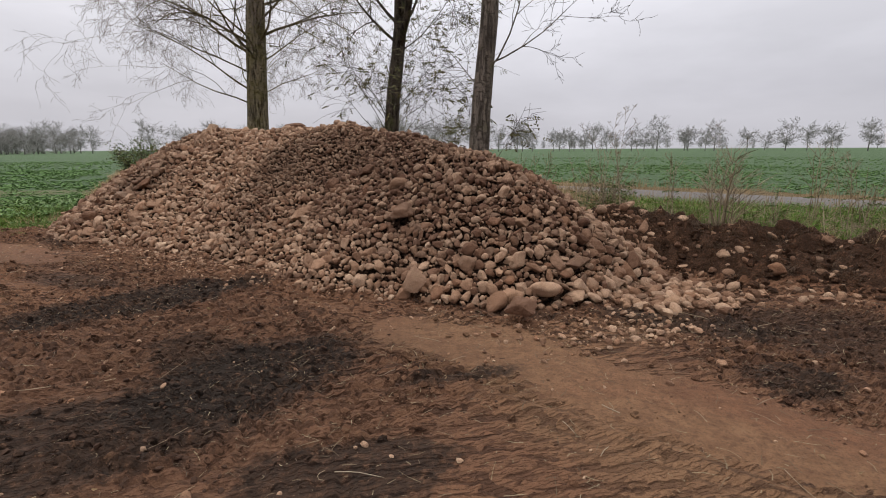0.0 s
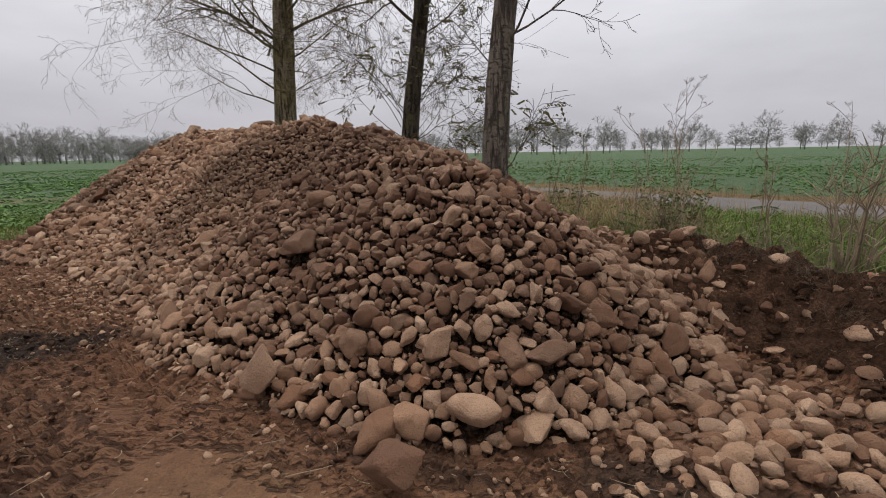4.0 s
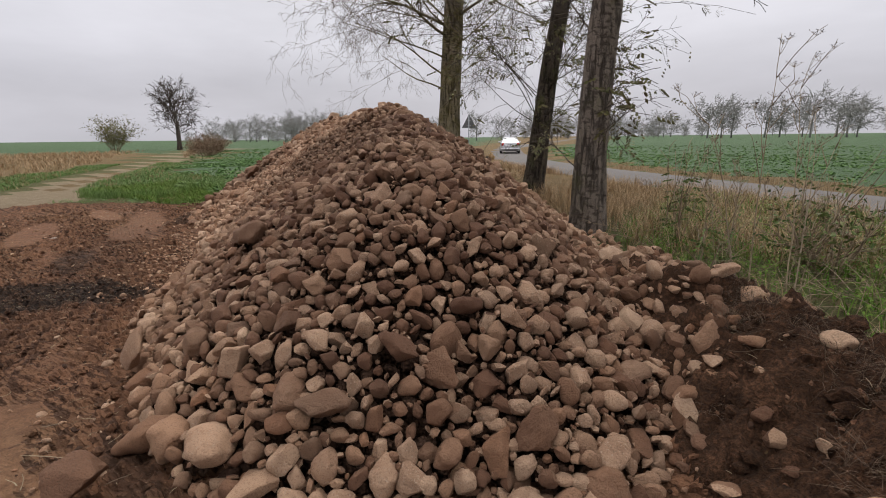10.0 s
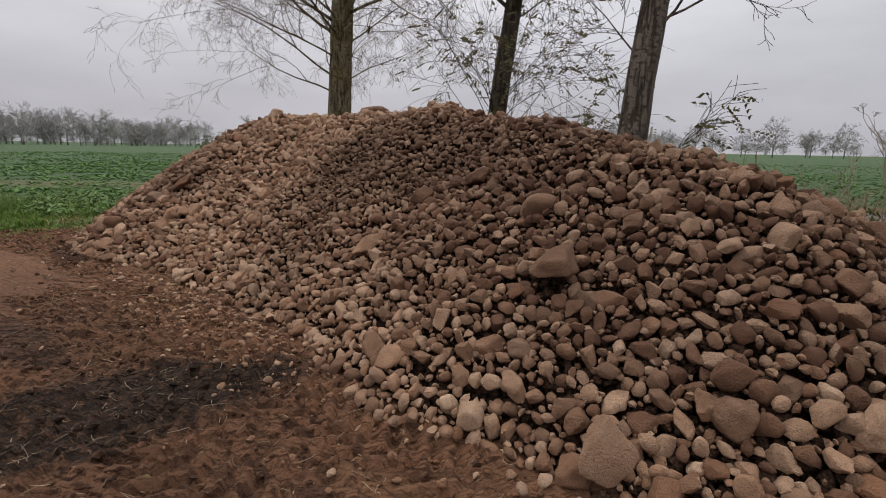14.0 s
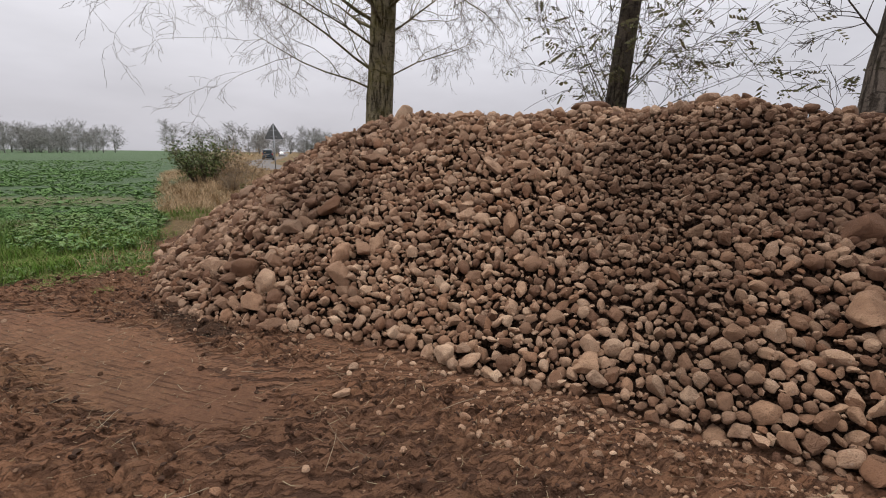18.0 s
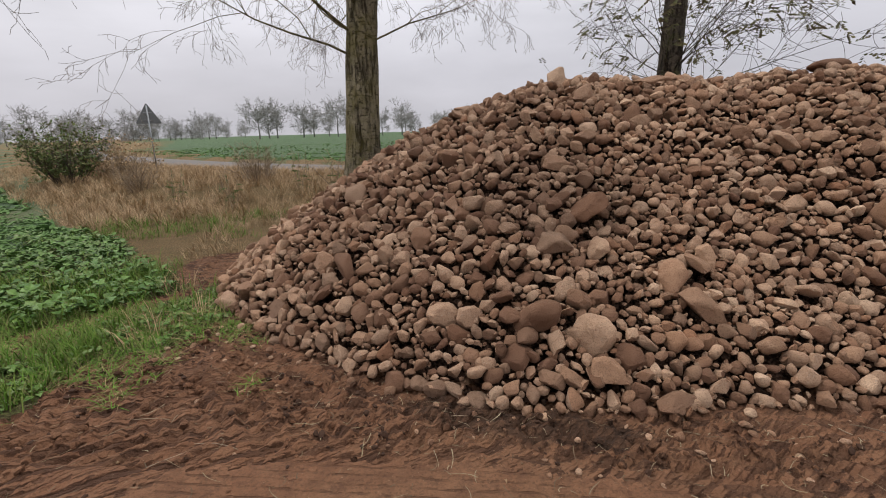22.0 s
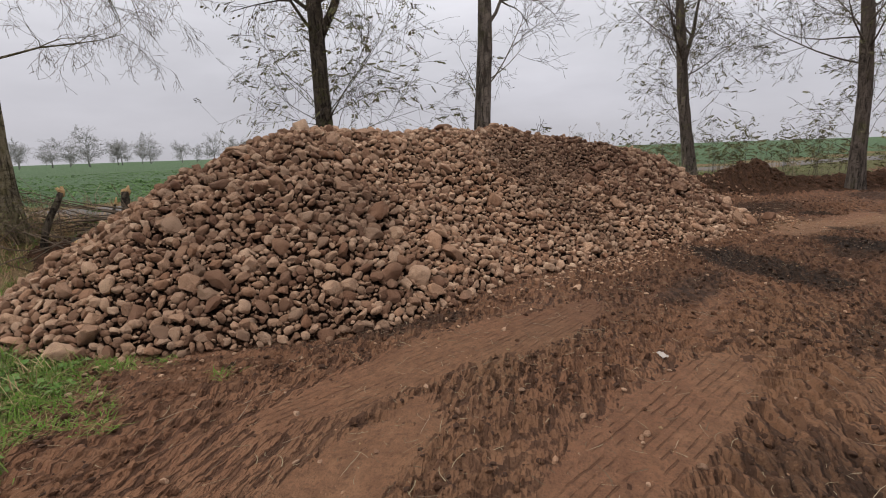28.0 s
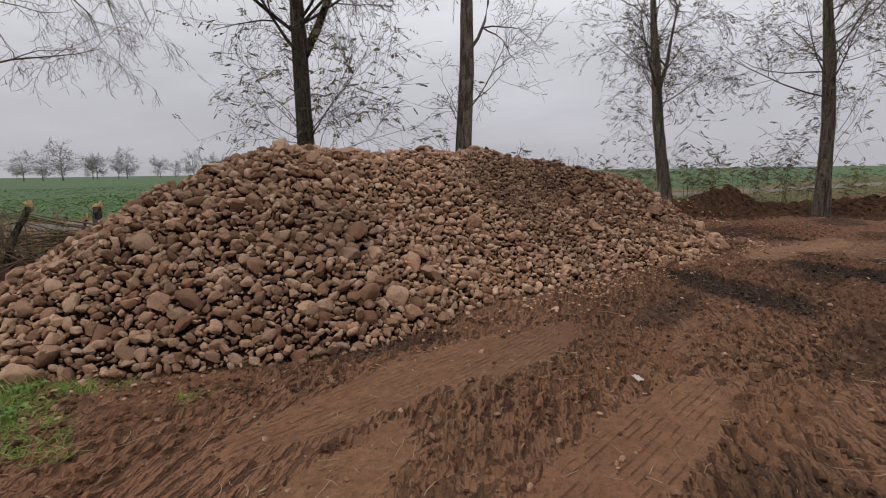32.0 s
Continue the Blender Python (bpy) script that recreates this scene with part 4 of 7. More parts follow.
def stone_sizes(u, v, r):
    """How likely a stone of half length r lies at a place on the heap."""
    r = r / STONE_SCALE
    h = heap_height(u, v)
    x, y = to_xy(u, v)
    ok = (h > 0.015).astype(float)
    coarse = smooth01((u - 3.2 + 0.5 * wave(u, v, 91, 1.1)) / 1.6)
    low = smooth01((1.1 - h) / 0.8)
    fine = np.exp(-((u - 1.2) / 1.5) ** 2 - ((v - 1.6) / 0.55) ** 2) + 0.8 * np.exp(-((u - 0.2) / 0.5) ** 2 - ((v - 1.2) / 0.9) ** 2) + 0.8 * np.exp(-((u - 2.6) / 0.8) ** 2 - ((v - 2.0) / 0.5) ** 2)
    fine = np.clip(fine + 0.35 * wave(u, v, 92, 2.3), 0, 1)
    left = smooth01((-2.2 - u) / 1.5)
    mid = np.exp(-((u - 0.6) / 1.7) ** 2)
    if r > 0.10:
        w = 0.03 + 0.24 * coarse * low ** 2 + 0.1 * left
    elif r > 0.085:
        w = 0.07 + 0.38 * coarse * (0.12 + 0.88 * low) + 0.30 * left * low
    elif r > 0.07:
        w = 0.24 + 0.30 * coarse * low + 0.4 * left
    elif r > 0.055:
        w = 0.32 + 0.45 * coarse * (0.4 + 0.6 * low) + 0.3 * left
    elif r > 0.045:
        w = 0.6 + 0.4 * coarse
    else:
        w = np.ones(np.shape(u))
    if r > 0.045:
        w = w * (1 - 0.65 * mid)
    if r > 0.04:
        w = w * (1 - 0.82 * fine)
    back = np.where(v > 3.7, 1.0 * (r > 0.045) * ((u > 1.0) | (v < 4.6)), 1.0)
    return ok * w * back


# stones that stand out: place, half length, shape, flatness, tilt of the long side from level, turn
LANDMARKS = [(0.81, 4.0, 0.42, 0.125, 1, 1, 70, 20), (0.26, 4.06, 0.37, 0.11, 4, 1, 60, 100), (1.05, 3.70, 0.16, 0.19, 3, 0.6, 4, -25), (0.72, 3.25, 0.16, 0.15, 0, 1, 10, 30),
             (-0.49, 4.97, 0.81, 0.18, 6, 0.8, 25, 10), (-2.05, 5.98, 0.49, 0.16, 2, 1, 30, 40), (-5.43, 7.9, 0.38, 0.14, 9, 1, 60, 10), (-6.14, 7.75, 0.12, 0.15, 4, 0.8, 70, 60),
             (-5.95, 7.3, 0.05, 0.12, 2, 1, 10, 0), (-4.98, 10.19, 2.0, 0.17, 1, 1.2, 60, 50), (-4.24, 10.18, 2.0, 0.13, 12, 1, 75, 0), (-1.1, 6.4, 1.22, 0.16, 6, 0.7, 30, -30)]
LANDMARKS += [(-0.33, 3.92, 0.22, 0.15, 15, 0.6, 65, 80), (1.45, 4.05, 0.36, 0.14, 2, 1, 15, 10), (1.38, 3.70, 0.10, 0.13, 5, 0.9, 5, 30),
              (-5.7, 8.55, 0.72, 0.19, 7, 0.7, 25, -20), (-5.3, 9.2, 1.26, 0.13, 2, 1, 10, 0), (-2.75, 8.9, 2.05, 0.2, 9, 0.6, 4, -29), (-6.4, 7.95, 0.1, 0.16, 3, 0.9, 10, 0)]

# further stones that stand out, lying on the slope: place, half length, shape
PLACED = [(-0.55, 5.65, 0.147, 3), (-2.43, 5.39, 0.082, 9), (-1.5, 4.71, 0.115, 14), (-1.65, 4.85, 0.118, 7), (-5.42, 7.66, 0.15, 1), (-1.89, 4.82, 0.088, 4), (-3.51, 6.29, 0.11, 10),
          (-3.66, 6.65, 0.081, 8), (-6.17, 7.54, 0.125, 6), (-3.89, 8.35, 0.132, 2), (-1.65, 6.54, 0.153, 12), (-6.05, 8.4, 0.154, 0), (-5.68, 9.03, 0.12, 5), (-6.39, 7.61, 0.085, 11),
          (-6.5, 7.64, 0.09, 16), (-6.62, 7.83, 0.111, 17), (-5.1, 7.95, 0.109, 20), (-6.57, 9.11, 0.104, 21), (-7.59, 9.26, 0.11, 22), (-5.85, 10.55, 0.22, 13), (-4.17, 9.66, 0.24, 15)]
PLACED += [(-7.6, 9.47, 0.123, 6), (-8.01, 9.4, 0.114, 10), (-8.48, 10.06, 0.144, 1), (1.0, 3.92, 0.102, 2), (0.54, 3.62, 0.155, 9), (2.35, 4.56, 0.126, 7), (1.84, 4.5, 0.121, 5), (2.05, 4.61, 0.092, 0),
           (2.7, 4.58, 0.116, 4), (2.56, 4.44, 0.07, 8), (3.03, 4.41, 0.078, 14), (2.22, 4.42, 0.109, 11), (1.22, 5.26, 0.098, 3), (1.22, 4.24, 0.088, 12), (0.7, 3.85, 0.077, 17), (2.67, 4.72, 0.115, 19),
           (1.26, 4.0, 0.109, 18), (0.7, 3.66, 0.134, 24), (0.62, 4.48, 0.095, 16), (-0.06, 3.86, 0.099, 20)]
LANDMARKS += [(x, y, -1.0, half, kind, 0.85 if half < 0.2 else 0.42, 12 + 7 * i % 38 if half < 0.2 else 6, 37 * i % 180) for i, (x, y, half, kind) in enumerate(PLACED)]


def build_heap():
    heap = root("stone_heap", (0, 0, 0))
    tagged(heap, "long heap of dusty pinkish-brown field stones on bare soil", "stone heap")
    # the core of earth and grit that shows between the stones, coloured dark for the gaps' shade
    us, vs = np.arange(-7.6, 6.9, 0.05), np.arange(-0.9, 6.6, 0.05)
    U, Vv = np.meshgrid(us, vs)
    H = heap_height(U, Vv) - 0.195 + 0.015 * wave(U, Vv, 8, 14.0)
    x, y = to_xy(U, Vv)
    g = ground_height(x, y)
    n, m = len(us), len(vs)
    P = np.stack([x, y, np.maximum(H, g - 0.25)], -1).reshape(-1, 3)
    I = np.arange(n * m).reshape(m, n)
    F = np.stack([I[:-1, :-1], I[:-1, 1:], I[1:, 1:], I[1:, :-1]], -1).reshape(-1, 4)
    array_part("core", P, F, GAP_SHADE_FILL, heap, "earth and grit between the stones, darkened for the shade in the gaps")
    rng = np.random.RandomState(12)
    passes = [(STONE_SCALE * a, b, c) for a, b, c in ((0.125, 0.0012, 6000), (0.098, 0.006, 12000), (0.078, 0.025, 20000), (0.063, 0.10, 50000), (0.050, 0.40, 90000), (0.039, 0.9, 160000), (0.029, 1.0, 200000), (0.021, 1.0, 160000))]
    first = [(*to_uv(m[0], m[1]), m[3] * 0.62) for m in LANDMARKS]
    st = scatter_stones(rng, (-7.6, -0.6, 6.8, 5.8), 0.012, passes, stone_sizes, first)
    u, v, r = st.T
    e = 0.06
    hu, hv = (heap_height(u + e, v) - heap_height(u - e, v)) / (2 * e), (heap_height(u, v + e) - heap_height(u, v - e)) / (2 * e)
    nrm = np.stack([-(hu * HEAP_U[0] + hv * HEAP_V[0]), -(hu * HEAP_U[1] + hv * HEAP_V[1]), np.ones(len(u))], -1)
    nrm /= np.linalg.norm(nrm, axis=1, keepdims=True)
    nrm = nrm + np.array([0, 0, 0.55])
    x, y = to_xy(u, v)
    base = np.maximum(heap_height(u, v), ground_height(x, y) + 0.0)
    P = np.stack([x, y, base + r * rng.uniform(-0.45, 0.75, len(r))], -1)
    R = frame_of_normals(nrm) @ random_turns(rng, len(r), 0.6)
    S = r * rng.uniform(0.90, 1.22, len(r))
    kinds = rng.randint(0, len(KINDS), len(r))
    for i, (px, py, pz, half, kind, flat, tilt, turn) in enumerate(LANDMARKS):
        P[i] = (px, py, max(pz, float(base[i]) + (0.25 if flat > 0.5 else -0.05) * half))
        S[i], kinds[i] = half * 0.86, kind
        R[i] = np.array((pose(0, 0, 0, 0, -tilt, turn).to_3x3() @ Matrix.Diagonal((1, 1, flat)))[:])
    # a bed of stones below, seen through the gaps, with the shade there put into its colour
    bed = scatter_stones(rng, (-7.6, -0.6, 6.8, 5.8), 0.012, ((0.040, 0.5, 160000), (0.030, 1.0, 160000)), lambda a, b, q: ((heap_height(a, b) > 0.03) & (b < 3.9)).astype(float))
    bx, by = to_xy(bed[:, 0], bed[:, 1])
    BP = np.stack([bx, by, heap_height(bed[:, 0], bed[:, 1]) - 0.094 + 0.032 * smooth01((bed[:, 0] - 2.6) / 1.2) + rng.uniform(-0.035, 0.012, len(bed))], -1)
    close = (bed[:, 0] > 1.6) & (bed[:, 1] < 2.0)
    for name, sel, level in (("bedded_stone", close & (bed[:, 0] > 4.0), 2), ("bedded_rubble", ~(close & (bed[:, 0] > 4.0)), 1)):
        pile_mesh(name, BP[sel], random_turns(rng, sel.sum(), 0.7), bed[sel, 2] * 1.1, rng.randint(0, len(KINDS), sel.sum()), level, GAP_SHADE_FILL, heap, "lower stones seen in the gaps, gap shade put into their colour")
    # the stretch that is passed nearest: every stone by itself
    near = np.flatnonzero((u > 2.0) & (v < 1.75) & (r > 0.036))
    near = np.concatenate([np.arange(len(LANDMARKS)), near[(near >= len(LANDMARKS))][np.argsort(-r[near[near >= len(LANDMARKS)]])]])[:300]
    single = np.zeros(len(r), bool)
    single[near] = True
    meshes = {}
    for k in range(len(KINDS)):
        for level in (3, 4):
            V, F = SHAPES[level][k]
            ob = array_part("stone", V, F, STONE)
            ob.data.set_sharp_from_angle(angle=radians(38 if level > 3 else 36))
            meshes[k, level] = ob.data
            bpy.data.objects.remove(ob)
    for i in near:
        ob = new("stone", meshes[kinds[i], 4 if r[i] > 0.064 else 3])
        ob.parent = heap
        m = Matrix(R[i].tolist()).to_4x4() @ Matrix.Diagonal((S[i], S[i], S[i], 1))
        m.translation = P[i]
        ob.matrix_world = m
    far_side = ~single & (v > 3.35) & (u < 2.4) & (u > -4.9)
    large = ~single & ~far_side & (r > 0.046) & ((v < 1.9) | (r > 0.056) & (v < 2.9))
    medium, small = ~single & ~far_side & ~large & (r > 0.028), ~single & ~large & ((r <= 0.028) | far_side)
    for name, sel, level, lab in (("cobble", large, 3, "dusty round and angular field stones"), ("fist_stone", medium, 2, "fist-sized stones between the larger ones"), ("rubble", small, 1, "small rubble filling the gaps")):
        pile_mesh(name, P[sel], R[sel], S[sel], kinds[sel], level, STONE_PILE, heap, lab)
    return len(r)


def gap_shade_material():
    g = Graph("gap_shade_fill", 0.95, 0.1)
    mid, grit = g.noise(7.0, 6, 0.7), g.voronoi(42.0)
    # dark browns stand in for the shade deep between the stones
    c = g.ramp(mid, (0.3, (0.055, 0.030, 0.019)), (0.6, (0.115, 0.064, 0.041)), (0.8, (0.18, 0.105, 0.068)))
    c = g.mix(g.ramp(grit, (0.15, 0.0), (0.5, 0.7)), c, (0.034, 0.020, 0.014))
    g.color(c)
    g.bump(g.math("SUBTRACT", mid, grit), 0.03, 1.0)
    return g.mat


GAP_SHADE_FILL = gap_shade_material()
build_heap()


# ---- trees ----
def wander(rng, p, d, length, n, jit, rise=0.0):
    """A crooked line of n steps from p along d."""
    pts = [Vector(p)]
    d = Vector(d).normalized()
    for _ in range(n):
        d = (d + Vector((rng.uniform(-jit, jit), rng.uniform(-jit, jit), rng.uniform(-jit, jit) + rise))).normalized()
        pts.append(pts[-1] + d * length / n)
    return pts


def around(rng, d, spread):
    """A direction that leaves d by about the given angle."""
    d = Vector(d).normalized()
    a = d.orthogonal().normalized()
    a.rotate(Matrix.Rotation(rng.uniform(0, 6.283), 3, d))
    return (d * math.cos(spread) + a * math.sin(spread)).normalized()


def compound_leaf(leaves, rng, p, d, length, n, size):
    """A feathered leaf: leaflets in pairs along a hanging stalk."""
    d = (Vector(d) + Vector((0, 0, -0.5))).normalized()
    side = d.cross(Vector((rng.uniform(-0.4, 0.4), rng.uniform(-0.4, 0.4), 1))).normalized()
    for k in range(n):
        q = Vector(p) + d * length * (k + 1) / n
        for sgn in (-1, 1):
            if rng.random() < 0.85:
                leaves.leaf(q, d * 0.45 + side * sgn + Vector((0, 0, -0.25)), d.cross(side), size * rng.uniform(0.7, 1.15), size * 0.42)


def branch(rng, limbs, twigs, leaves, p, d, length, r, level, spec):
    """A limb with its own branches, down to the twigs."""
    n = 5 if level < 2 else 4 if level < 3 else 3
    pts = wander(rng, p, d, length, n, spec["jit"] * (0.7 + 0.3 * level), spec["rise"][min(level, 3)])
    radii = [max(r * (1 - 0.75 * i / n), spec["thin"]) for i in range(n + 1)]
    (limbs if level < 2 else twigs).add(pts, radii, 7 if level == 0 else 5 if level < 2 else 3)
    if level >= spec["depth"]:
        if leaves is not None and rng.random() < spec["leaf"]:
            for _ in range(spec["per"]):
                q = pts[rng.randint(1, n)]
                if spec["feather"]:
                    compound_leaf(leaves, rng, q, around(rng, pts[-1] - pts[-2], 0.7), rng.uniform(0.14, 0.26), rng.randint(3, 5), spec["size"])
                else:
                    leaves.leaf(q, around(rng, pts[-1] - pts[-2], 0.9) + Vector((0, 0, -0.6)), (rng.uniform(-1, 1), rng.uniform(-1, 1), 0.3), spec["size"] * rng.uniform(0.7, 1.3), spec["size"] * 0.5)
        return
    for k in range(spec["split"][min(level, 3)]):
        t = rng.uniform(0.28, 1.0)
        i = min(int(t * n), n - 1)
        q = pts[i].lerp(pts[i + 1], t * n - i)
        dd = around(rng, pts[i + 1] - pts[i], rng.uniform(0.45, 1.05))
        branch(rng, limbs, twigs, leaves, q, dd, length * rng.uniform(0.38, 0.62), radii[i] * 0.55, level + 1, spec)


def trunk_mesh(rng, pts, radii, sides=36):
    """A furrowed trunk that flares into its roots."""
    V, F = [], []
    fine_p, fine_r = [], []
    for i in range(len(pts) - 1):
        k = max(1, int((Vector(pts[i + 1]) - Vector(pts[i])).length / 0.11))
        for j in range(k):
            fine_p.append(Vector(pts[i]).lerp(Vector(pts[i + 1]), j / k))
            fine_r.append(radii[i] + (radii[i + 1] - radii[i]) * j / k)
    fine_p.append(Vector(pts[-1]))
    fine_r.append(radii[-1])
    ph = rng.uniform(0, 6)
    for i, (p, r) in enumerate(zip(fine_p, fine_r)):
        h = p.z - fine_p[0].z
        for s in range(sides):
            a = 6.2832 * s / sides
            flare = 1 + 0.20 * math.exp(-h / 0.4) * (1 + math.cos(a * 5 + ph)) * 0.6
            c = Vector((math.cos(a), math.sin(a), 0))
            ridge = 1 + 0.06 * noise.noise(c * 1.6 + Vector((0, 0, h * 0.8 + ph))) + 0.085 * noise.noise(c * 5.5 + Vector((ph, 0, h * 0.9))) + 0.05 * noise.noise(c * 11 + Vector((0, ph, h * 2.2)))
            V.append(p + Vector((math.cos(a), math.sin(a), 0)) * r * flare * ridge)
    for i in range(len(fine_p) - 1):
        for s in range(sides):
            t = (s + 1) % sides
            F.append((i * sides + s, i * sides + t, (i + 1) * sides + t, (i + 1) * sides + s))
    return V, F


def big_tree(name, label, place, pts, radii, bark, seed, boughs, spec, leaf_mat, shoots=None, twig_mat=None):
    """A roadside tree: trunk, limbs, twigs, leaves, all about its foot."""
    rng = random.Random(seed)
    ob = root(name, place)
    tagged(ob, label, "tree", "trees along the road")
    V, F = trunk_mesh(rng, pts, radii)
    mesh_part("trunk", V, F, bark, ob, "", True)
    limbs, twigs, leaves = Tubes(), Tubes(), Leaves()
    for h, az, el, length, r in boughs:
        for a, b, in zip(pts, pts[1:]):
            if a[2] <= h <= b[2]:
                t = (h - a[2]) / (b[2] - a[2])
                p = Vector(a).lerp(Vector(b), t)
                d = Vector((math.cos(radians(az)) * math.cos(radians(el)), math.sin(radians(az)) * math.cos(radians(el)), math.sin(radians(el))))
                branch(rng, limbs, twigs, leaves if spec["leaf"] else None, p, d, length, r, 0, spec)
                break
    if shoots:
        n, z0, z1, lo, hi, sp = shoots
        for _ in range(n):
            a = rng.uniform(0, 6.283)
            h = rng.uniform(z0, z1)
            p = Vector((math.cos(a) * radii[0] * 0.8, math.sin(a) * radii[0] * 0.8, h))
            el = rng.uniform(0.25, 1.0)
            branch(rng, limbs, twigs, leaves, p, (math.cos(a) * math.cos(el), math.sin(a) * math.cos(el), math.sin(el)), rng.uniform(lo, hi), 0.011, 1, sp)
    if limbs.v:
        limbs.make("branchwork", bark, ob)
    if twigs.v:
        tw = twigs.make("crown", twig_mat or TWIG, ob)
        tw["kind"] = "stuff"
    if leaves.v:
        lv = leaves.make("foliage", leaf_mat, ob)
        lv["kind"] = "stuff"
    return ob


def boughs_up(rng, lo, hi, n, el, length, r, az=(0, 360)):
    out = []
    for k in range(n):
        h = lo + (hi - lo) * (k + rng.random()) / n
        out.append((h, rng.uniform(*az), rng.uniform(*el), rng.uniform(*length) * (1 - 0.35 * k / n), r * (1 - 0.5 * k / n)))
    return out


def build_trees():
    rng = random.Random(77)
    weeping = dict(jit=0.30, rise=(0.05, -0.01, -0.12, -0.22), thin=0.0034, depth=4, split=(7, 5, 4, 2), leaf=0.0, per=0, feather=False, size=0.05)
    feather = dict(jit=0.18, rise=(0.06, 0.02, -0.04, -0.08), thin=0.0040, depth=3, split=(6, 5, 4, 0), leaf=0.60, per=1, feather=True, size=0.070)
    shoot = dict(jit=0.17, rise=(0, -0.01, -0.05, -0.08), thin=0.0036, depth=3, split=(0, 7, 4, 0), leaf=0.75, per=1, feather=True, size=0.085)
    bare = dict(jit=0.22, rise=(0.03, 0.0, 0, 0), thin=0.0038, depth=3, split=(5, 5, 4, 0), leaf=0.30, per=1, feather=False, size=0.06)
    z = lambda x, y: float(ground_height(np.array(x), np.array(y)))
    x, y = -6.18, 16.5
    bo = [(2.9, 190, 8, 3.9, 0.030), (3.4, 140, 18, 3.2, 0.026), (3.2, 330, 20, 2.8, 0.024), (3.9, 220, 22, 3.6, 0.032), (4.3, 20, 25, 3.2, 0.030), (4.6, 265, 25, 3.4, 0.034), (4.0, 90, 20, 3.0, 0.028), (5.0, 180, 35, 3.6, 0.04), (4.9, 285, 10, 5.0, 0.045), (5.3, 302, 14, 5.2, 0.045), (4.5, 250, 8, 4.6, 0.040), (5.6, 325, 14, 4.8, 0.040), (3.3, 205, 16, 4.2, 0.036)]
    bo += boughs_up(rng, 4.2, 9.5, 17, (5, 55), (3.0, 4.6), 0.055)
    big_tree("poplar_tree", "stout roadside poplar with mossy furrowed bark and bare drooping twigs", (x, y, z(x, y) - 0.05), [(0, 0, 0), (0.04, 0, 1.0), (0.15, -0.02, 3.0), (0.30, -0.02, 5.5), (0.42, 0.02, 8.0), (0.6, 0.1, 11.0)],
             [0.47, 0.39, 0.345, 0.31, 0.23, 0.10], BARK_POPLAR, 5, bo, weeping, LEAF_DARK, twig_mat=TWIG_PALE)
    x, y = -1.15, 12.7
    bo = [(4.05, 307, 66, 4.4, 0.115), (4.7, 127, 32, 3.6, 0.050), (5.3, 140, 55, 3.4, 0.05), (4.9, 300, 25, 3.4, 0.035), (5.6, 210, 35, 3.2, 0.04), (4.0, 40, 20, 2.6, 0.022)] + boughs_up(rng, 4.2, 8.0, 17, (5, 55), (2.4, 3.8), 0.045)
    big_tree("robinia_tree", "dark-barked roadside tree with leafy shoots fanning from its trunk", (x, y, z(x, y) - 0.05), [(-0.1, -0.08, 0), (0.0, 0.0, 1.4), (0.12, 0.11, 2.8), (0.34, 0.28, 4.6), (0.40, 0.36, 6.5), (0.6, 0.4, 9.0)],
             [0.24, 0.205, 0.19, 0.175, 0.13, 0.06], BARK_DARK, 8, bo, feather, LEAF_DARK, (20, 1.6, 2.7, 1.6, 2.8, shoot))
    x, y = 1.03, 9.45
    bo = [(2.9, 330, 40, 2.4, 0.022), (3.1, 350, 20, 2.2, 0.02), (2.6, 160, 55, 1.5, 0.015)] + boughs_up(rng, 4.2, 8.0, 8, (20, 55), (2.0, 3.2), 0.05)
    big_tree("roadside_tree", "grey-barked roadside tree leaning a little above the stone heap", (x, y, z(x, y) - 0.05), [(0, 0, 0), (-0.03, 0.03, 1.2), (0.02, 0.02, 2.4), (0.16, -0.02, 4.0), (0.22, 0.0, 6.0), (0.1, 0.1, 9.0)],
             [0.25, 0.215, 0.20, 0.18, 0.14, 0.06], BARK_GREY, 9, bo, bare, LEAF_DARK, (4, 0.6, 2.2, 0.8, 1.5, shoot))
    x, y = 9.2, 4.13
    bo = [(3.9, 330, 68, 3.8, 0.090), (3.3, 185, 20, 2.6, 0.022), (3.4, 340, 35, 2.4, 0.024), (4.3, 160, 50, 3.0, 0.05)] + boughs_up(rng, 3.6, 8.0, 16, (5, 50), (2.2, 3.4), 0.030)
    big_tree("robinia_tree", "dark roadside tree with sparse drooping leaves beside a heap of topsoil", (x, y, z(x, y) - 0.08), [(0, 0, 0), (-0.10, 0.18, 1.2), (-0.16, 0.45, 3.0), (-0.22, 0.6, 4.6), (-0.35, 0.8, 6.5), (-0.4, 1.0, 9.0)],
             [0.27, 0.215, 0.19, 0.17, 0.12, 0.05], BARK_FURROWED, 15, bo, feather, LEAF_DARK, (8, 1.4, 3.2, 1.2, 2.2, shoot))
    x, y = 8.6, -0.57
    bo = [(4.4, 150, 35, 3.0, 0.028), (4.8, 30, 35, 2.8, 0.028)] + boughs_up(rng, 3.8, 9.0, 19, (10, 50), (2.6, 3.8), 0.030)
    big_tree("roadside_tree", "tall dark roadside tree with dense fine twigs and dry leaves", (x, y, z(x, y) - 0.08), [(0, 0, 0), (-0.05, 0.10, 1.2), (-0.08, 0.15, 3.0), (-0.2, 0.35, 5.0), (-0.22, 0.6, 7.0), (-0.3, 0.6, 10.0)],
             [0.26, 0.205, 0.185, 0.17, 0.12, 0.05], BARK_FURROWED, 23, bo, dict(feather, split=(6, 5, 4, 0)), LEAF_DARK, (10, 1.2, 3.4, 1.2, 2.4, shoot))


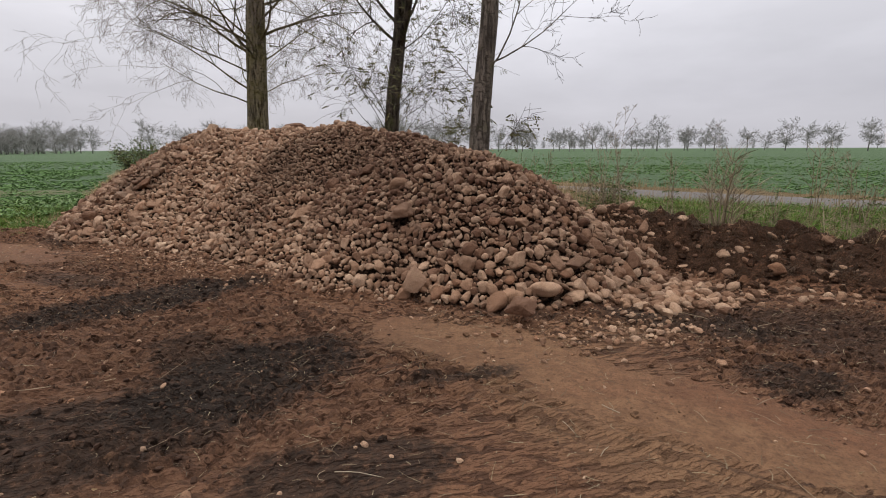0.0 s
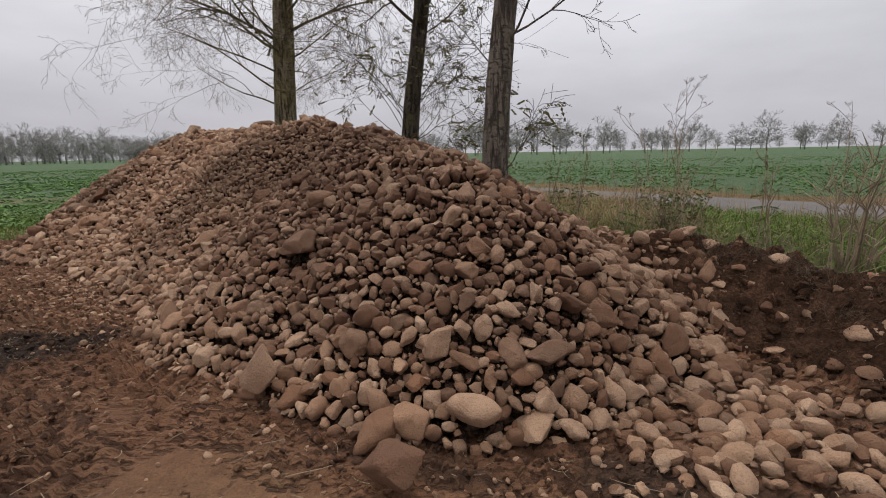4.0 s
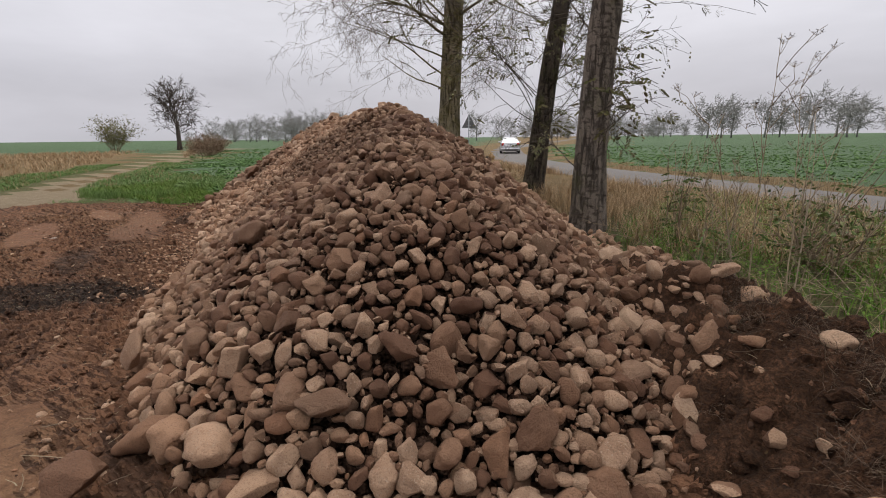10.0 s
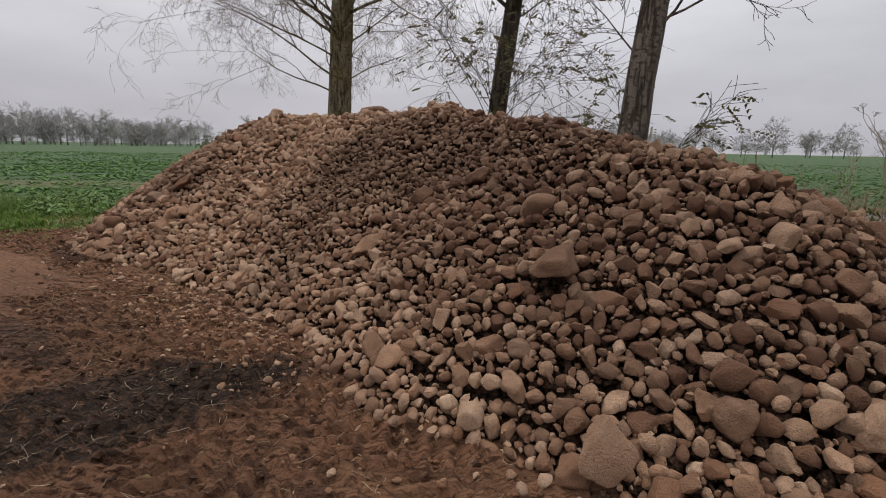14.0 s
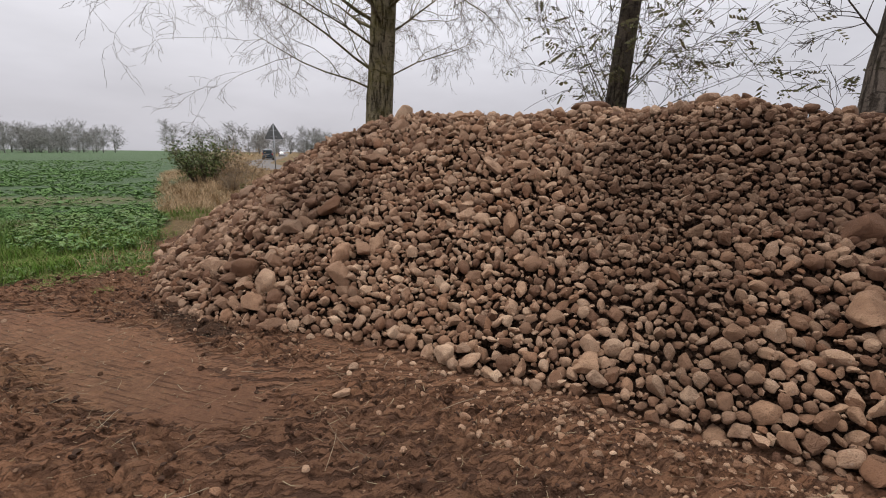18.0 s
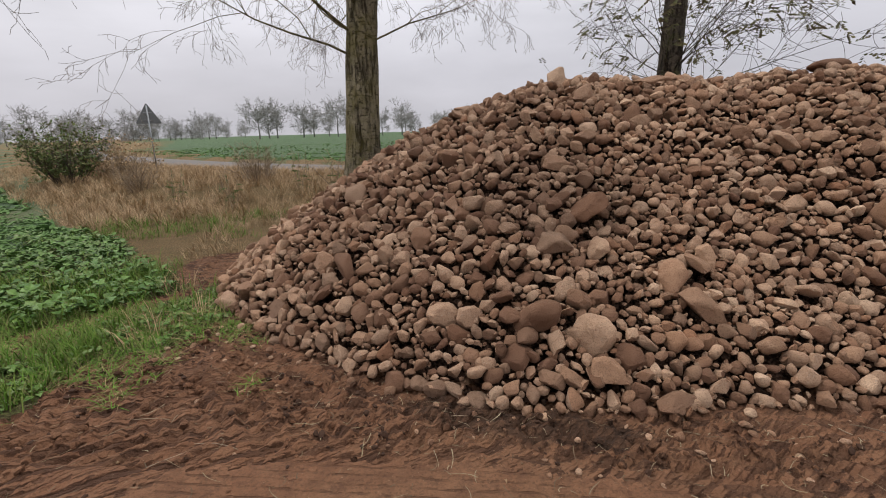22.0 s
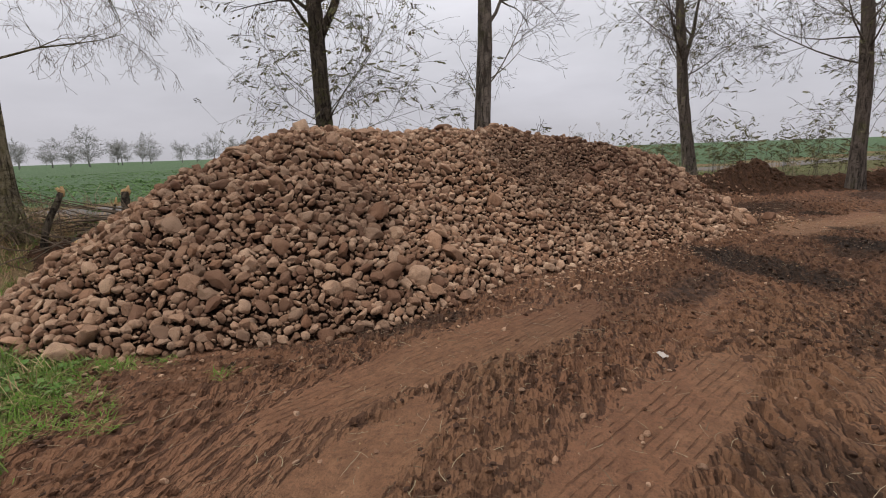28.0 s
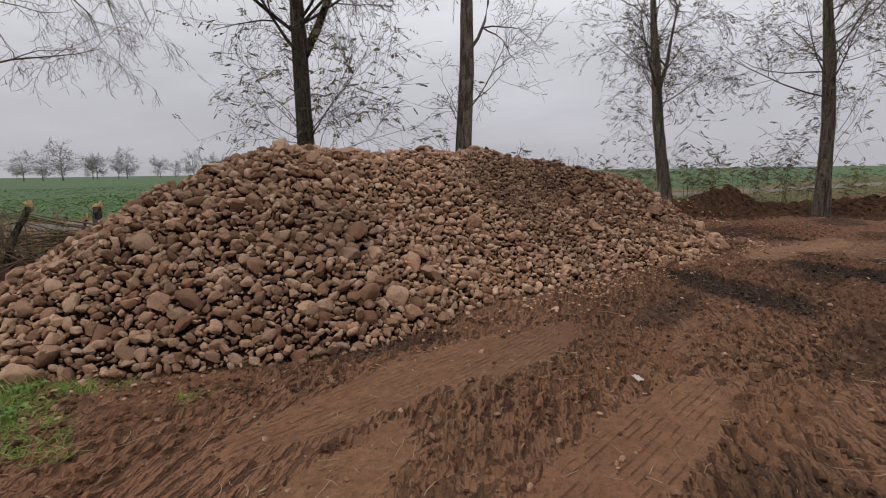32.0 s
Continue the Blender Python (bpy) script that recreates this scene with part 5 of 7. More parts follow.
build_trees()


# ---- distant trees round the fields ----
def far_tree_parts(seed, height, round_crown):
    """Trunk and crown of a bare field tree, as it looks from afar."""
    rng = random.Random(seed)
    limbs, twigs = Tubes(), Leaves()

    def strip(pts, widths):
        side = Vector((rng.uniform(-1, 1), rng.uniform(-1, 1), rng.uniform(-1, 1))).normalized()
        b = len(twigs.v)
        for p, w in zip(pts, widths):
            twigs.v += [p - side * w, p + side * w]
        twigs.f += [(b + 2 * i, b + 2 * i + 1, b + 2 * i + 3, b + 2 * i + 2) for i in range(len(pts) - 1)]

    limbs.add([(0, 0, 0), (0.1, 0, height * 0.25), (0, 0.15, height * 0.5), (0.1, 0.1, height * 0.85)], [height * 0.026, height * 0.019, height * 0.013, height * 0.003], 6)
    for k in range(22):
        h = height * rng.uniform(0.05 if round_crown else 0.22, 0.80 if round_crown else 0.86)
        a = rng.uniform(0, 6.283)
        el = rng.uniform(0.1 if round_crown else 0.25, 1.0)
        ln = height * (0.42 if round_crown else 0.38) * (1.15 - 0.9 * abs(h / height - (0.45 if round_crown else 0.52)))
        pts = wander(rng, (0, 0, h), (math.cos(a) * math.cos(el), math.sin(a) * math.cos(el), math.sin(el)), ln, 4, 0.22, 0.06)
        limbs.add(pts, [height * 0.007 * (1 - 0.2 * i) for i in range(5)], 4)
        for j in range(8):
            q = pts[rng.randint(1, 4)]
            tp = wander(rng, q, around(rng, pts[-1] - pts[-2], rng.uniform(0.4, 1.2)), ln * rng.uniform(0.3, 0.6), 2, 0.3, 0.05)
            strip(tp, [height * 0.0058, height * 0.0048, height * 0.0036])
            for m in range(5):
                tq = wander(rng, tp[rng.randint(1, 2)], around(rng, tp[-1] - tp[-2], rng.uniform(0.4, 1.2)), ln * rng.uniform(0.18, 0.36), 1, 0.3)
                strip(tq, [height * 0.0048, height * 0.0030])
    return limbs, twigs


def build_far_trees():
    kinds = []
    for k in range(6):
        h = 10.0
        limbs, twigs = far_tree_parts(200 + k, h, k % 2 == 0)
        ob = root("field_tree", (0, -900, 0))
        tagged(ob, "bare tree in the misty row at the field's edge, haze put into its grey", "tree", "far trees round the fields")
        limbs.make("trunk", HAZED_BARK, ob)
        tw = twigs.make("crown", HAZED_BARK, ob)
        tw["kind"] = "stuff"
        kinds.append(ob)
    rng = random.Random(31)
    rows = []
    # bearing (degrees left of the y axis), distance, height
    for az0, az1, step, dist, lo, hi in ((60, 51, 0.75, 300, 9, 14), (52, 38, 0.45, 260, 9, 14), (41, 34, 0.6, 280, 9, 13), (24, 8, 0.62, 300, 8, 15), (4, -9, 1.7, 230, 9, 16),
                                         (-10, -29, 1.5, 240, 8, 14), (-30, -46, 1.6, 270, 8, 13), (9, 3, 1.4, 330, 10, 14), (10, -46, 1.9, 380, 5, 9), (62, 36, 0.9, 330, 4, 7), (25, 9, 0.9, 340, 4, 7)):
        a = az0
        while a > az1:
            rows.append((a + rng.uniform(-0.25, 0.25), dist * rng.uniform(0.92, 1.1), rng.uniform(lo, hi)))
            a -= step * rng.uniform(0.3, 1.8)
    rows += [(29.2, 210, 11), (26.4, 240, 11), (25.2, 230, 9), (-81.6, 330, 9), (-62, 420, 8)]
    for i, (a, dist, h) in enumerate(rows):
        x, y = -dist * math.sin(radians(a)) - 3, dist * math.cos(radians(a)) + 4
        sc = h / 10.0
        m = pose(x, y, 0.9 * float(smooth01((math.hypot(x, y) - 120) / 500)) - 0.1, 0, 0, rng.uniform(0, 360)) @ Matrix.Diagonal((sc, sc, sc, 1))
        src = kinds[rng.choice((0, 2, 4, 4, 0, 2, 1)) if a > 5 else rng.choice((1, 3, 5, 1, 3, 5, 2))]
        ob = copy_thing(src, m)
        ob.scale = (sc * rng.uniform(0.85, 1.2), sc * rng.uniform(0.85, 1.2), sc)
    # the round lone tree by the farm track
    limbs, twigs = far_tree_parts(333, 10.0, False)
    more = far_tree_parts(334, 10.0, True)[1]
    b = len(twigs.v)
    twigs.v += [Vector((v.x * 0.9, v.y * 0.9, 2.6 + v.z * 0.72)) for v in more.v]
    twigs.f += [tuple(i + b for i in f) for f in more.f]
    ob = root("field_tree", (-81.6, 45.0, 0.0), 40)
    limbs.add([(0, 0, -0.2), (0.1, 0, 1.2), (0.1, 0, 2.6), (0.0, 0.1, 4.4)], [0.62, 0.45, 0.40, 0.22], 9)
    limbs.make("trunk", TWIG, ob)
    twigs.make("crown", TWIG, ob)["kind"] = "stuff"
    ob.scale = (0.84, 0.84, 1.0)
    tagged(ob, "lone round-crowned bare tree beside the farm track", "tree", "lone field tree")
    for o in kinds:
        for c in list(o.children):
            bpy.data.objects.remove(c)
        bpy.data.objects.remove(o)


build_far_trees()


# ---- plants ----
def ground_z(x, y):
    return float(ground_height(np.array(x), np.array(y)))


def spots(seed, n, box, test):
    """Random places in a box that pass a test, with the ground's height."""
    r = np.random.RandomState(seed)
    x, y = r.uniform(box[0], box[2], n), r.uniform(box[1], box[3], n)
    ok = test(x, y)
    x, y = x[ok], y[ok]
    return list(zip(x.tolist(), y.tolist(), ground_height(x, y).tolist()))


def off_heap(x, y):
    return heap_height(*to_uv(x, y)) < -0.02


def road_offset(x, y):
    d, sgn, _ = line_distance(x, y, ROAD)
    return d * sgn


def crest_offset(x, y):
    d, sgn, _ = line_distance(x, y, [c[:2] for c in CREST])
    return -d * sgn


def build_crop():
    """Leafy rosettes of the young crop, close ones first."""
    rng = random.Random(51)
    near = Leaves()
    for seed, n, box, k, lo, hi in ((1, 9500, (-17, 7, -7, 18), 7, 0.03, 0.085), (2, 10000, (-34, 8, -8, 40), 7, 0.06, 0.13), (3, 6000, (-70, 10, -10, 70), 6, 0.12, 0.22),
                                    (4, 7000, (-8, 14, 30, 45), 6, 0.07, 0.13), (5, 3000, (-20, 20, 60, 80), 6, 0.12, 0.20)):
        for x, y, z in spots(500 + seed, n, box, lambda x, y: (zones(x, y) == 4) & (wave(x, y, 520, 0.9) > -0.75)):
            if ((x + 16.5) / 3.6) ** 2 + ((y - 17.5) / 1.8) ** 2 < 1 and rng.random() < 0.72:
                continue
            turn = rng.uniform(0, 6.283)
            for i in range(k):
                a = turn + i * 2.4
                ln = rng.uniform(lo, hi)
                el = rng.uniform(0.10, 0.75)
                p = (x + math.cos(a) * 0.02, y + math.sin(a) * 0.02, z)
                d, sd = (math.cos(a) * math.cos(el), math.sin(a) * math.cos(el), math.sin(el)), (-math.sin(a), math.cos(a), rng.uniform(-0.3, 0.3))
                if seed == 1:
                    near.leaf(p, d, sd, ln, ln * 0.55, 0.2)
                else:
                    near.flat(p, d, sd, ln, ln * 0.6)
    ob = near.make("crop_plants", CROP_LEAF)
    tagged(ob, "low green leafy crop covering the field", "crop", kind="stuff")
    # the broad-leaved corner of the crop, knee-high, and low weeds before it
    weeds, corner = Leaves(), Leaves()
    for x, y, z in spots(510, 23000, (-34, 6.0, -7, 20), lambda x, y: (zones(x, y) == 2) & (wave(x, y, 511, 1.6) > -0.85) & off_heap(x, y) & ((x > -13) | (line_distance(x, y, LANE_LINE)[0] > 1.1))):
        turn = rng.uniform(0, 6.283)
        if x < -13.0 + 1.2 * math.sin(y * 2.1):
            for i in range(7):
                weeds.blade((x + rng.uniform(-0.12, 0.12), y + rng.uniform(-0.12, 0.12), z), rng.uniform(0.04, 0.12), rng.uniform(0.05, 0.13), 0.010, rng.uniform(0, 6.283))
            continue
        standing = y - 9.78 > 0.72 * (x + 10.1) and x < -8.9
        low = not standing
        if low and (rng.random() < 0.12 or float(wave(np.array(x), np.array(y), 512, 2.6)) < -0.6):
            continue
        tall = rng.uniform(0.02, 0.09) if low else rng.uniform(0.05, 0.19)
        mesh = weeds if low or x < -11.6 or rng.random() < 0.15 else corner
        if standing and float(wave(np.array(x), np.array(y), 513, 1.3)) + 0.5 * (10.6 - y) + rng.uniform(-0.5, 0.5) > 0.1:
            for i in range(9):
                weeds.blade((x + rng.uniform(-0.1, 0.1), y + rng.uniform(-0.1, 0.1), z), rng.uniform(0.03, 0.16), rng.uniform(0.10, 0.27), 0.009, rng.uniform(0, 6.283))
            continue
        for i in range(5 if low else 8):
            a = turn + i * 2.4
            ln = rng.uniform(0.03, 0.075) if low else rng.uniform(0.04, 0.125)
            h = tall * (0.25 + 0.75 * rng.random())
            r = 0.25 * tall * rng.random()
            mesh.leaf((x + r * math.cos(a), y + r * math.sin(a), z + h), (math.cos(a), math.sin(a), rng.uniform(-0.25, 0.7)), (-math.sin(a), math.cos(a), rng.uniform(-0.35, 0.35)), ln, ln * rng.uniform(0.55, 0.85), 0.2)
        if rng.random() < (0.3 if low else 0.12):
            for i in range(3):
                weeds.blade((x + rng.uniform(-0.1, 0.1), y + rng.uniform(-0.1, 0.1), z), rng.uniform(0.02, 0.14), rng.uniform(0.05, 0.16), 0.006, rng.uniform(0, 6.283))
    tagged(corner.make("leafy_crop_corner", CORNER_LEAF), "knee-high dark green broad-leaved plants at the field corner", "plants", kind="stuff")
    tagged(weeds.make("edge_weeds", WEED_LEAF), "bright green broad-leaved weeds along the field edge", "weeds", kind="stuff")


def build_grass():
    rng = random.Random(61)
    green, dry = Leaves(), Leaves()
    # green verge between the bank and the road
    for x, y, z in spots(601, 9000, (1.5, 2.0, 14, 17), lambda x, y: (road_offset(x, y) > 1.75) & (crest_offset(x, y) < -0.1) & (zones(x, y) == 2) & off_heap(x, y)):
        for _ in range(4):
            green.blade((x + rng.uniform(-0.07, 0.07), y + rng.uniform(-0.07, 0.07), z), rng.uniform(0.05, 0.2), rng.uniform(0.06, 0.22), 0.009, rng.uniform(0, 6.283))
        if rng.random() < 0.9:
            a = rng.uniform(0, 6.283)
            for i in range(4):
                green.leaf((x, y, z + rng.uniform(0.02, 0.18)), (math.cos(a + i * 1.7), math.sin(a + i * 1.7), rng.uniform(0, 0.8)), (-math.sin(a + i * 1.7), math.cos(a + i * 1.7), 0.2), rng.uniform(0.03, 0.065), 0.026)
    # pale dead grass on the bank, along the road and in the strip by the field
    def dead(seed, n, box, test, lo, hi, k, width, bend=0.35):
        for x, y, z in spots(seed, n, box, test):
            lean = rng.uniform(0, 6.283)
            for _ in range(k):
                dry.blade((x + rng.uniform(-0.08, 0.08), y + rng.uniform(-0.08, 0.08), z), rng.uniform(0.15, 1.0) * bend * hi, rng.uniform(lo, hi), width, lean + rng.uniform(-0.9, 0.9))
    dead(602, 900, (1.6, -3, 11, 9), lambda x, y: (crest_offset(x, y) < 0.2) & (crest_offset(x, y) > -1.1) & off_heap(x, y), 0.08, 0.28, 6, 0.004, 1.3)
    dead(603, 3600, (-6, -2, 24, 32), lambda x, y: (np.abs(road_offset(x, y)) > 1.7) & (np.abs(road_offset(x, y)) < 3.6), 0.15, 0.45, 6, 0.010)
    dead(604, 8000, (-22, 15, -3.5, 34), lambda x, y: (zones(x, y) == 3) & (road_offset(x, y) > 1.8) & off_heap(x, y), 0.10, 0.34, 9, 0.009, 1.1)
    dead(614, 750, (-9.2, 9.4, -3.5, 15.2), lambda x, y: (zones(x, y) >= 2) & (zones(x, y) <= 3) & (wave(x, y, 615, 1.2) > -0.5) & (road_offset(x, y) > 1.8) & off_heap(x, y), 0.06, 0.24, 7, 0.006, 1.4)
    for x, y, z in spots(616, 2600, (-11.5, 9.0, -3.5, 15.8), lambda x, y: (zones(x, y) >= 2) & (zones(x, y) <= 3) & (wave(x, y, 617, 1.4) > -0.1) & off_heap(x, y)):
        for _ in range(6):
            green.blade((x + rng.uniform(-0.09, 0.09), y + rng.uniform(-0.09, 0.09), z), rng.uniform(0.05, 0.22), rng.uniform(0.05, 0.18), 0.007, rng.uniform(0, 6.283))
    dead(605, 1500, (-1, 8.5, 4.5, 16), lambda x, y: (zones(x, y) >= 2) & (road_offset(x, y) > 1.8) & off_heap(x, y), 0.12, 0.42, 7, 0.007, 1.0)
    # lush grass before the field corner
    for x, y, z in spots(627, 3400, (-15.5, 8.6, -9.3, 11.6), lambda x, y: (zones(x, y) == 2) & (gradient_noise(x, y, 628, 1.6) > -0.35) & off_heap(x, y) & (line_distance(x, y, LANE_LINE)[0] > 1.0)):
        for _ in range(7):
            green.blade((x + rng.uniform(-0.10, 0.10), y + rng.uniform(-0.10, 0.10), z), rng.uniform(0.04, 0.18), rng.uniform(0.05, 0.20), 0.008, rng.uniform(0, 6.283))
    # grass blades trodden flat into the soil by the field corner
    for x, y, z in spots(625, 2600, (-10.6, 8.1, -8.1, 10.4), lambda x, y: (zones(x, y) <= 2) & (gradient_noise(x, y, 626, 2.5) > -0.1 + 1.1 * (9.1 - y)) & off_heap(x, y)):
        for _ in range(4):
            green.blade((x + rng.uniform(-0.06, 0.06), y + rng.uniform(-0.06, 0.06), z), rng.uniform(0.05, 0.16), rng.uniform(0.01, 0.06), 0.007, rng.uniform(0, 6.283))
        dry.blade((x, y, z), rng.uniform(0.05, 0.2), rng.uniform(0.01, 0.05), 0.004, rng.uniform(0, 6.283))
    # low green herbs under the dry stems
    for x, y, z in spots(618, 4200, (1.8, 2.0, 10, 13), lambda x, y: (road_offset(x, y) > 1.8) & (crest_offset(x, y) < -0.05) & (zones(x, y) == 2) & (wave(x, y, 619, 1.5) > -0.45) & off_heap(x, y)):
        a, tall = rng.uniform(0, 6.283), rng.uniform(0.02, 0.14)
        for i in range(4):
            b = a + i * 2.4
            green.leaf((x, y, z + tall * rng.random()), (math.cos(b), math.sin(b), rng.uniform(-0.1, 0.7)), (-math.sin(b), math.cos(b), rng.uniform(-0.3, 0.3)), rng.uniform(0.025, 0.065), rng.uniform(0.018, 0.032))
    # pale dead stems, fallen across one another
    fallen = Tubes()
    for x, y, z in spots(620, 2100, (1.6, 1.5, 11, 11), lambda x, y: (road_offset(x, y) > 2.0) & (crest_offset(x, y) < -0.25) & (crest_offset(x, y) > -2.6) & off_heap(x, y)):
        a, el, ln = rng.uniform(0, 6.283), rng.uniform(0.02, 0.9), rng.uniform(0.35, 1.15)
        pts = wander(rng, (x, y, z + 0.02), (math.cos(a), math.sin(a), el), ln, 6, 0.16, -0.03)
        r = rng.uniform(0.002, 0.0048)
        fallen.add(pts, [r * (1 - 0.12 * i) for i in range(7)], 4)
        for k in (3, 4, 5):
            if rng.random() < 0.6:
                fallen.add(wander(rng, pts[k], around(rng, pts[k] - pts[k - 1], 0.7), ln * 0.3, 3, 0.2), [r * 0.6, r * 0.5, r * 0.4, r * 0.3], 3)
    tagged(fallen.make("dead_stems", STALK), "tangle of pale dead weed stems along the bank", "dead stems", kind="stuff")
    dead(606, 9000, (-80, 2, -15, 42), lambda x, y: (zones(x, y) == 3) & (y < 8.5 + 0.62 * (-12.0 - x)) & (line_distance(x, y, LANE_LINE)[0] > 1.4), 0.12, 0.46, 6, 0.022, 0.8)
    dead(607, 900, (-30, 2, -16, 20), lambda x, y: (zones(x, y) == 2), 0.08, 0.2, 6, 0.010)
    for mesh, name, mat, lab, cat in ((green, "green_grass", GRASS_GREEN, "green grass and herbs on the road verge", "grass"), (dry, "dry_grass", GRASS_DRY, "tall straw-coloured dead grass", "grass")):
        tagged(mesh.make(name, mat), lab, cat, kind="stuff")


def tall_weed(seed, height, stems, leafy_share, label):
    """A gaunt roadside weed: forked dry stems, seed heads, a few feathered leaves."""
    rng = random.Random(seed)
    ob = root("tall_weed")
    tagged(ob, label, "weed", "tall weeds on the verge")
    tubes, leaves, heads = Tubes(), Leaves(), Leaves()
    for _ in range(stems):
        a = rng.uniform(0, 6.283)
        lean = rng.uniform(0.02, 0.30)
        h = height * rng.uniform(0.65, 1.05)
        pts = wander(rng, (math.cos(a) * 0.05, math.sin(a) * 0.05, -0.03), (math.cos(a) * lean, math.sin(a) * lean, 1), h, 7, 0.09, 0.01)
        tubes.add(pts, [0.0095 * (1 - 0.10 * i) for i in range(8)], 5)
        for i in range(2, 8):
            for _ in range(rng.choice((0, 1, 1, 2))):
                d = around(rng, pts[i] - pts[i - 1], rng.uniform(0.4, 0.9))
                ln = h * rng.uniform(0.10, 0.28)
                bp = wander(rng, pts[i], d, ln, 4, 0.16, 0.05)
                tubes.add(bp, [0.006, 0.005, 0.0045, 0.0038, 0.003], 4)
                if rng.random() < leafy_share:
                    compound_leaf(leaves, rng, bp[-2], bp[-1] - bp[-2], rng.uniform(0.14, 0.26), rng.randint(3, 6), 0.062)
                else:
                    for _ in range(5):
                        e = bp[-1] + Vector((rng.uniform(-1, 1), rng.uniform(-1, 1), rng.uniform(0, 1))) * 0.05
                        tubes.add([bp[-1], e], [0.0016, 0.0012], 3)
                        heads.leaf(e, (rng.uniform(-1, 1), rng.uniform(-1, 1), 0.5), (rng.uniform(-1, 1), 1, 0), 0.018, 0.012)
        if rng.random() < leafy_share + 0.2:
            for _ in range(6):
                k = rng.randint(1, 5)
                compound_leaf(leaves, rng, pts[k], around(rng, (0, 0, 1), 1.2), rng.uniform(0.15, 0.26), rng.randint(3, 5), 0.065)
    tubes.make("stalk", STALK, ob)["kind"] = "stuff"
    if leaves.v:
        leaves.make("foliage", LEAF_SHRUB, ob)["kind"] = "stuff"
    if heads.v:
        heads.make("seed_head", STALK, ob)["kind"] = "stuff"
    return ob


def umbel_weed(seed, height, stems, label):
    """A dead umbel-bearing weed: bare wiry stems that fork high up into flat seed heads."""
    rng = random.Random(seed)
    ob = root("umbel_weed")
    tagged(ob, label, "weed", "tall weeds on the verge")
    tubes, leaves, heads = Tubes(), Leaves(), Leaves()
    for _ in range(stems):
        a, lean, h = rng.uniform(0, 6.283), rng.uniform(0.03, 0.22), height * rng.uniform(0.72, 1.0)
        pts = wander(rng, (math.cos(a) * 0.06, math.sin(a) * 0.06, -0.04), (math.cos(a) * lean, math.sin(a) * lean, 1), h, 10, 0.07, 0.01)
        tubes.add(pts, [0.0070 * (1 - 0.075 * i) for i in range(11)], 5)
        for i in (4, 5, 6, 7, 8, 9, 10):
            for _ in range(1 if i < 10 else 2):
                bp = wander(rng, pts[i], around(rng, pts[i] - pts[i - 1], rng.uniform(0.35, 0.75)), h * rng.uniform(0.10, 0.21), 4, 0.14, 0.06)
                tubes.add(bp, [0.0034, 0.0030, 0.0026, 0.0023, 0.0020], 4)
                for _ in range(2):
                    fp = wander(rng, bp[rng.randint(2, 4)], around(rng, bp[-1] - bp[-2], rng.uniform(0.3, 0.7)), h * rng.uniform(0.04, 0.08), 3, 0.15, 0.05)
                    tubes.add(fp, [0.0024, 0.0021, 0.0019, 0.0016], 3)
                    if rng.random() < 0.75:
                        for _ in range(7):
                            e = fp[-1] + Vector((rng.uniform(-1, 1) * 0.045, rng.uniform(-1, 1) * 0.045, rng.uniform(0.02, 0.04)))
                            tubes.add([fp[-1], e], [0.0014, 0.0011], 3)
                            for _ in range(2):
                                heads.leaf(e, (rng.uniform(-1, 1), rng.uniform(-1, 1), 0.3), (rng.uniform(-1, 1), 1, 0), 0.014, 0.010)
        for _ in range(2):
            k = rng.randint(2, 6)
            compound_leaf(leaves, rng, pts[k], around(rng, (0, 0, 1), 1.2), rng.uniform(0.12, 0.2), 4, 0.05)
    tubes.make("stalk", STALK, ob)["kind"] = "stuff"
    leaves.make("foliage", LEAF_SHRUB, ob)["kind"] = "stuff"
    heads.make("seed_head", ROOT, ob)["kind"] = "stuff"
    return ob


def robinia_seedling(seed, height, stems, label):
    """Thin upright suckers of the roadside trees, feathered with small leaflets towards the top."""
    rng = random.Random(seed)
    ob = root("robinia_seedling")
    tagged(ob, label, "seedling", "tall weeds on the verge")
    tubes, leaves = Tubes(), Leaves()
    for _ in range(stems):
        a, lean, h = rng.uniform(0, 6.283), rng.uniform(0.02, 0.22), height * rng.uniform(0.6, 1.0)
        o = rng.uniform(0.05, 0.35)
        pts = wander(rng, (math.cos(a) * o, math.sin(a) * o, -0.04), (math.cos(a) * lean, math.sin(a) * lean, 1), h, 10, 0.06, 0.01)
        tubes.add(pts, [0.0062 * (1 - 0.08 * i) for i in range(11)], 5)
        for i in range(3, 11):
            for _ in range(1 if i < 6 else 2):
                d = around(rng, pts[i] - pts[i - 1], rng.uniform(0.5, 1.1))
                ln = rng.uniform(0.10, 0.30)
                bp = wander(rng, pts[i], d, ln, 3, 0.15, 0.02)
                tubes.add(bp, [0.0035, 0.003, 0.0025, 0.002], 3)
                compound_leaf(leaves, rng, bp[-1], Vector((d.x, d.y, rng.uniform(-0.1, 1.1))), rng.uniform(0.12, 0.24), rng.randint(2, 5), 0.08)
    tubes.make("stalk", TWIG, ob)["kind"] = "stuff"
    leaves.make("foliage", LEAF_DARK, ob)["kind"] = "stuff"
    return ob


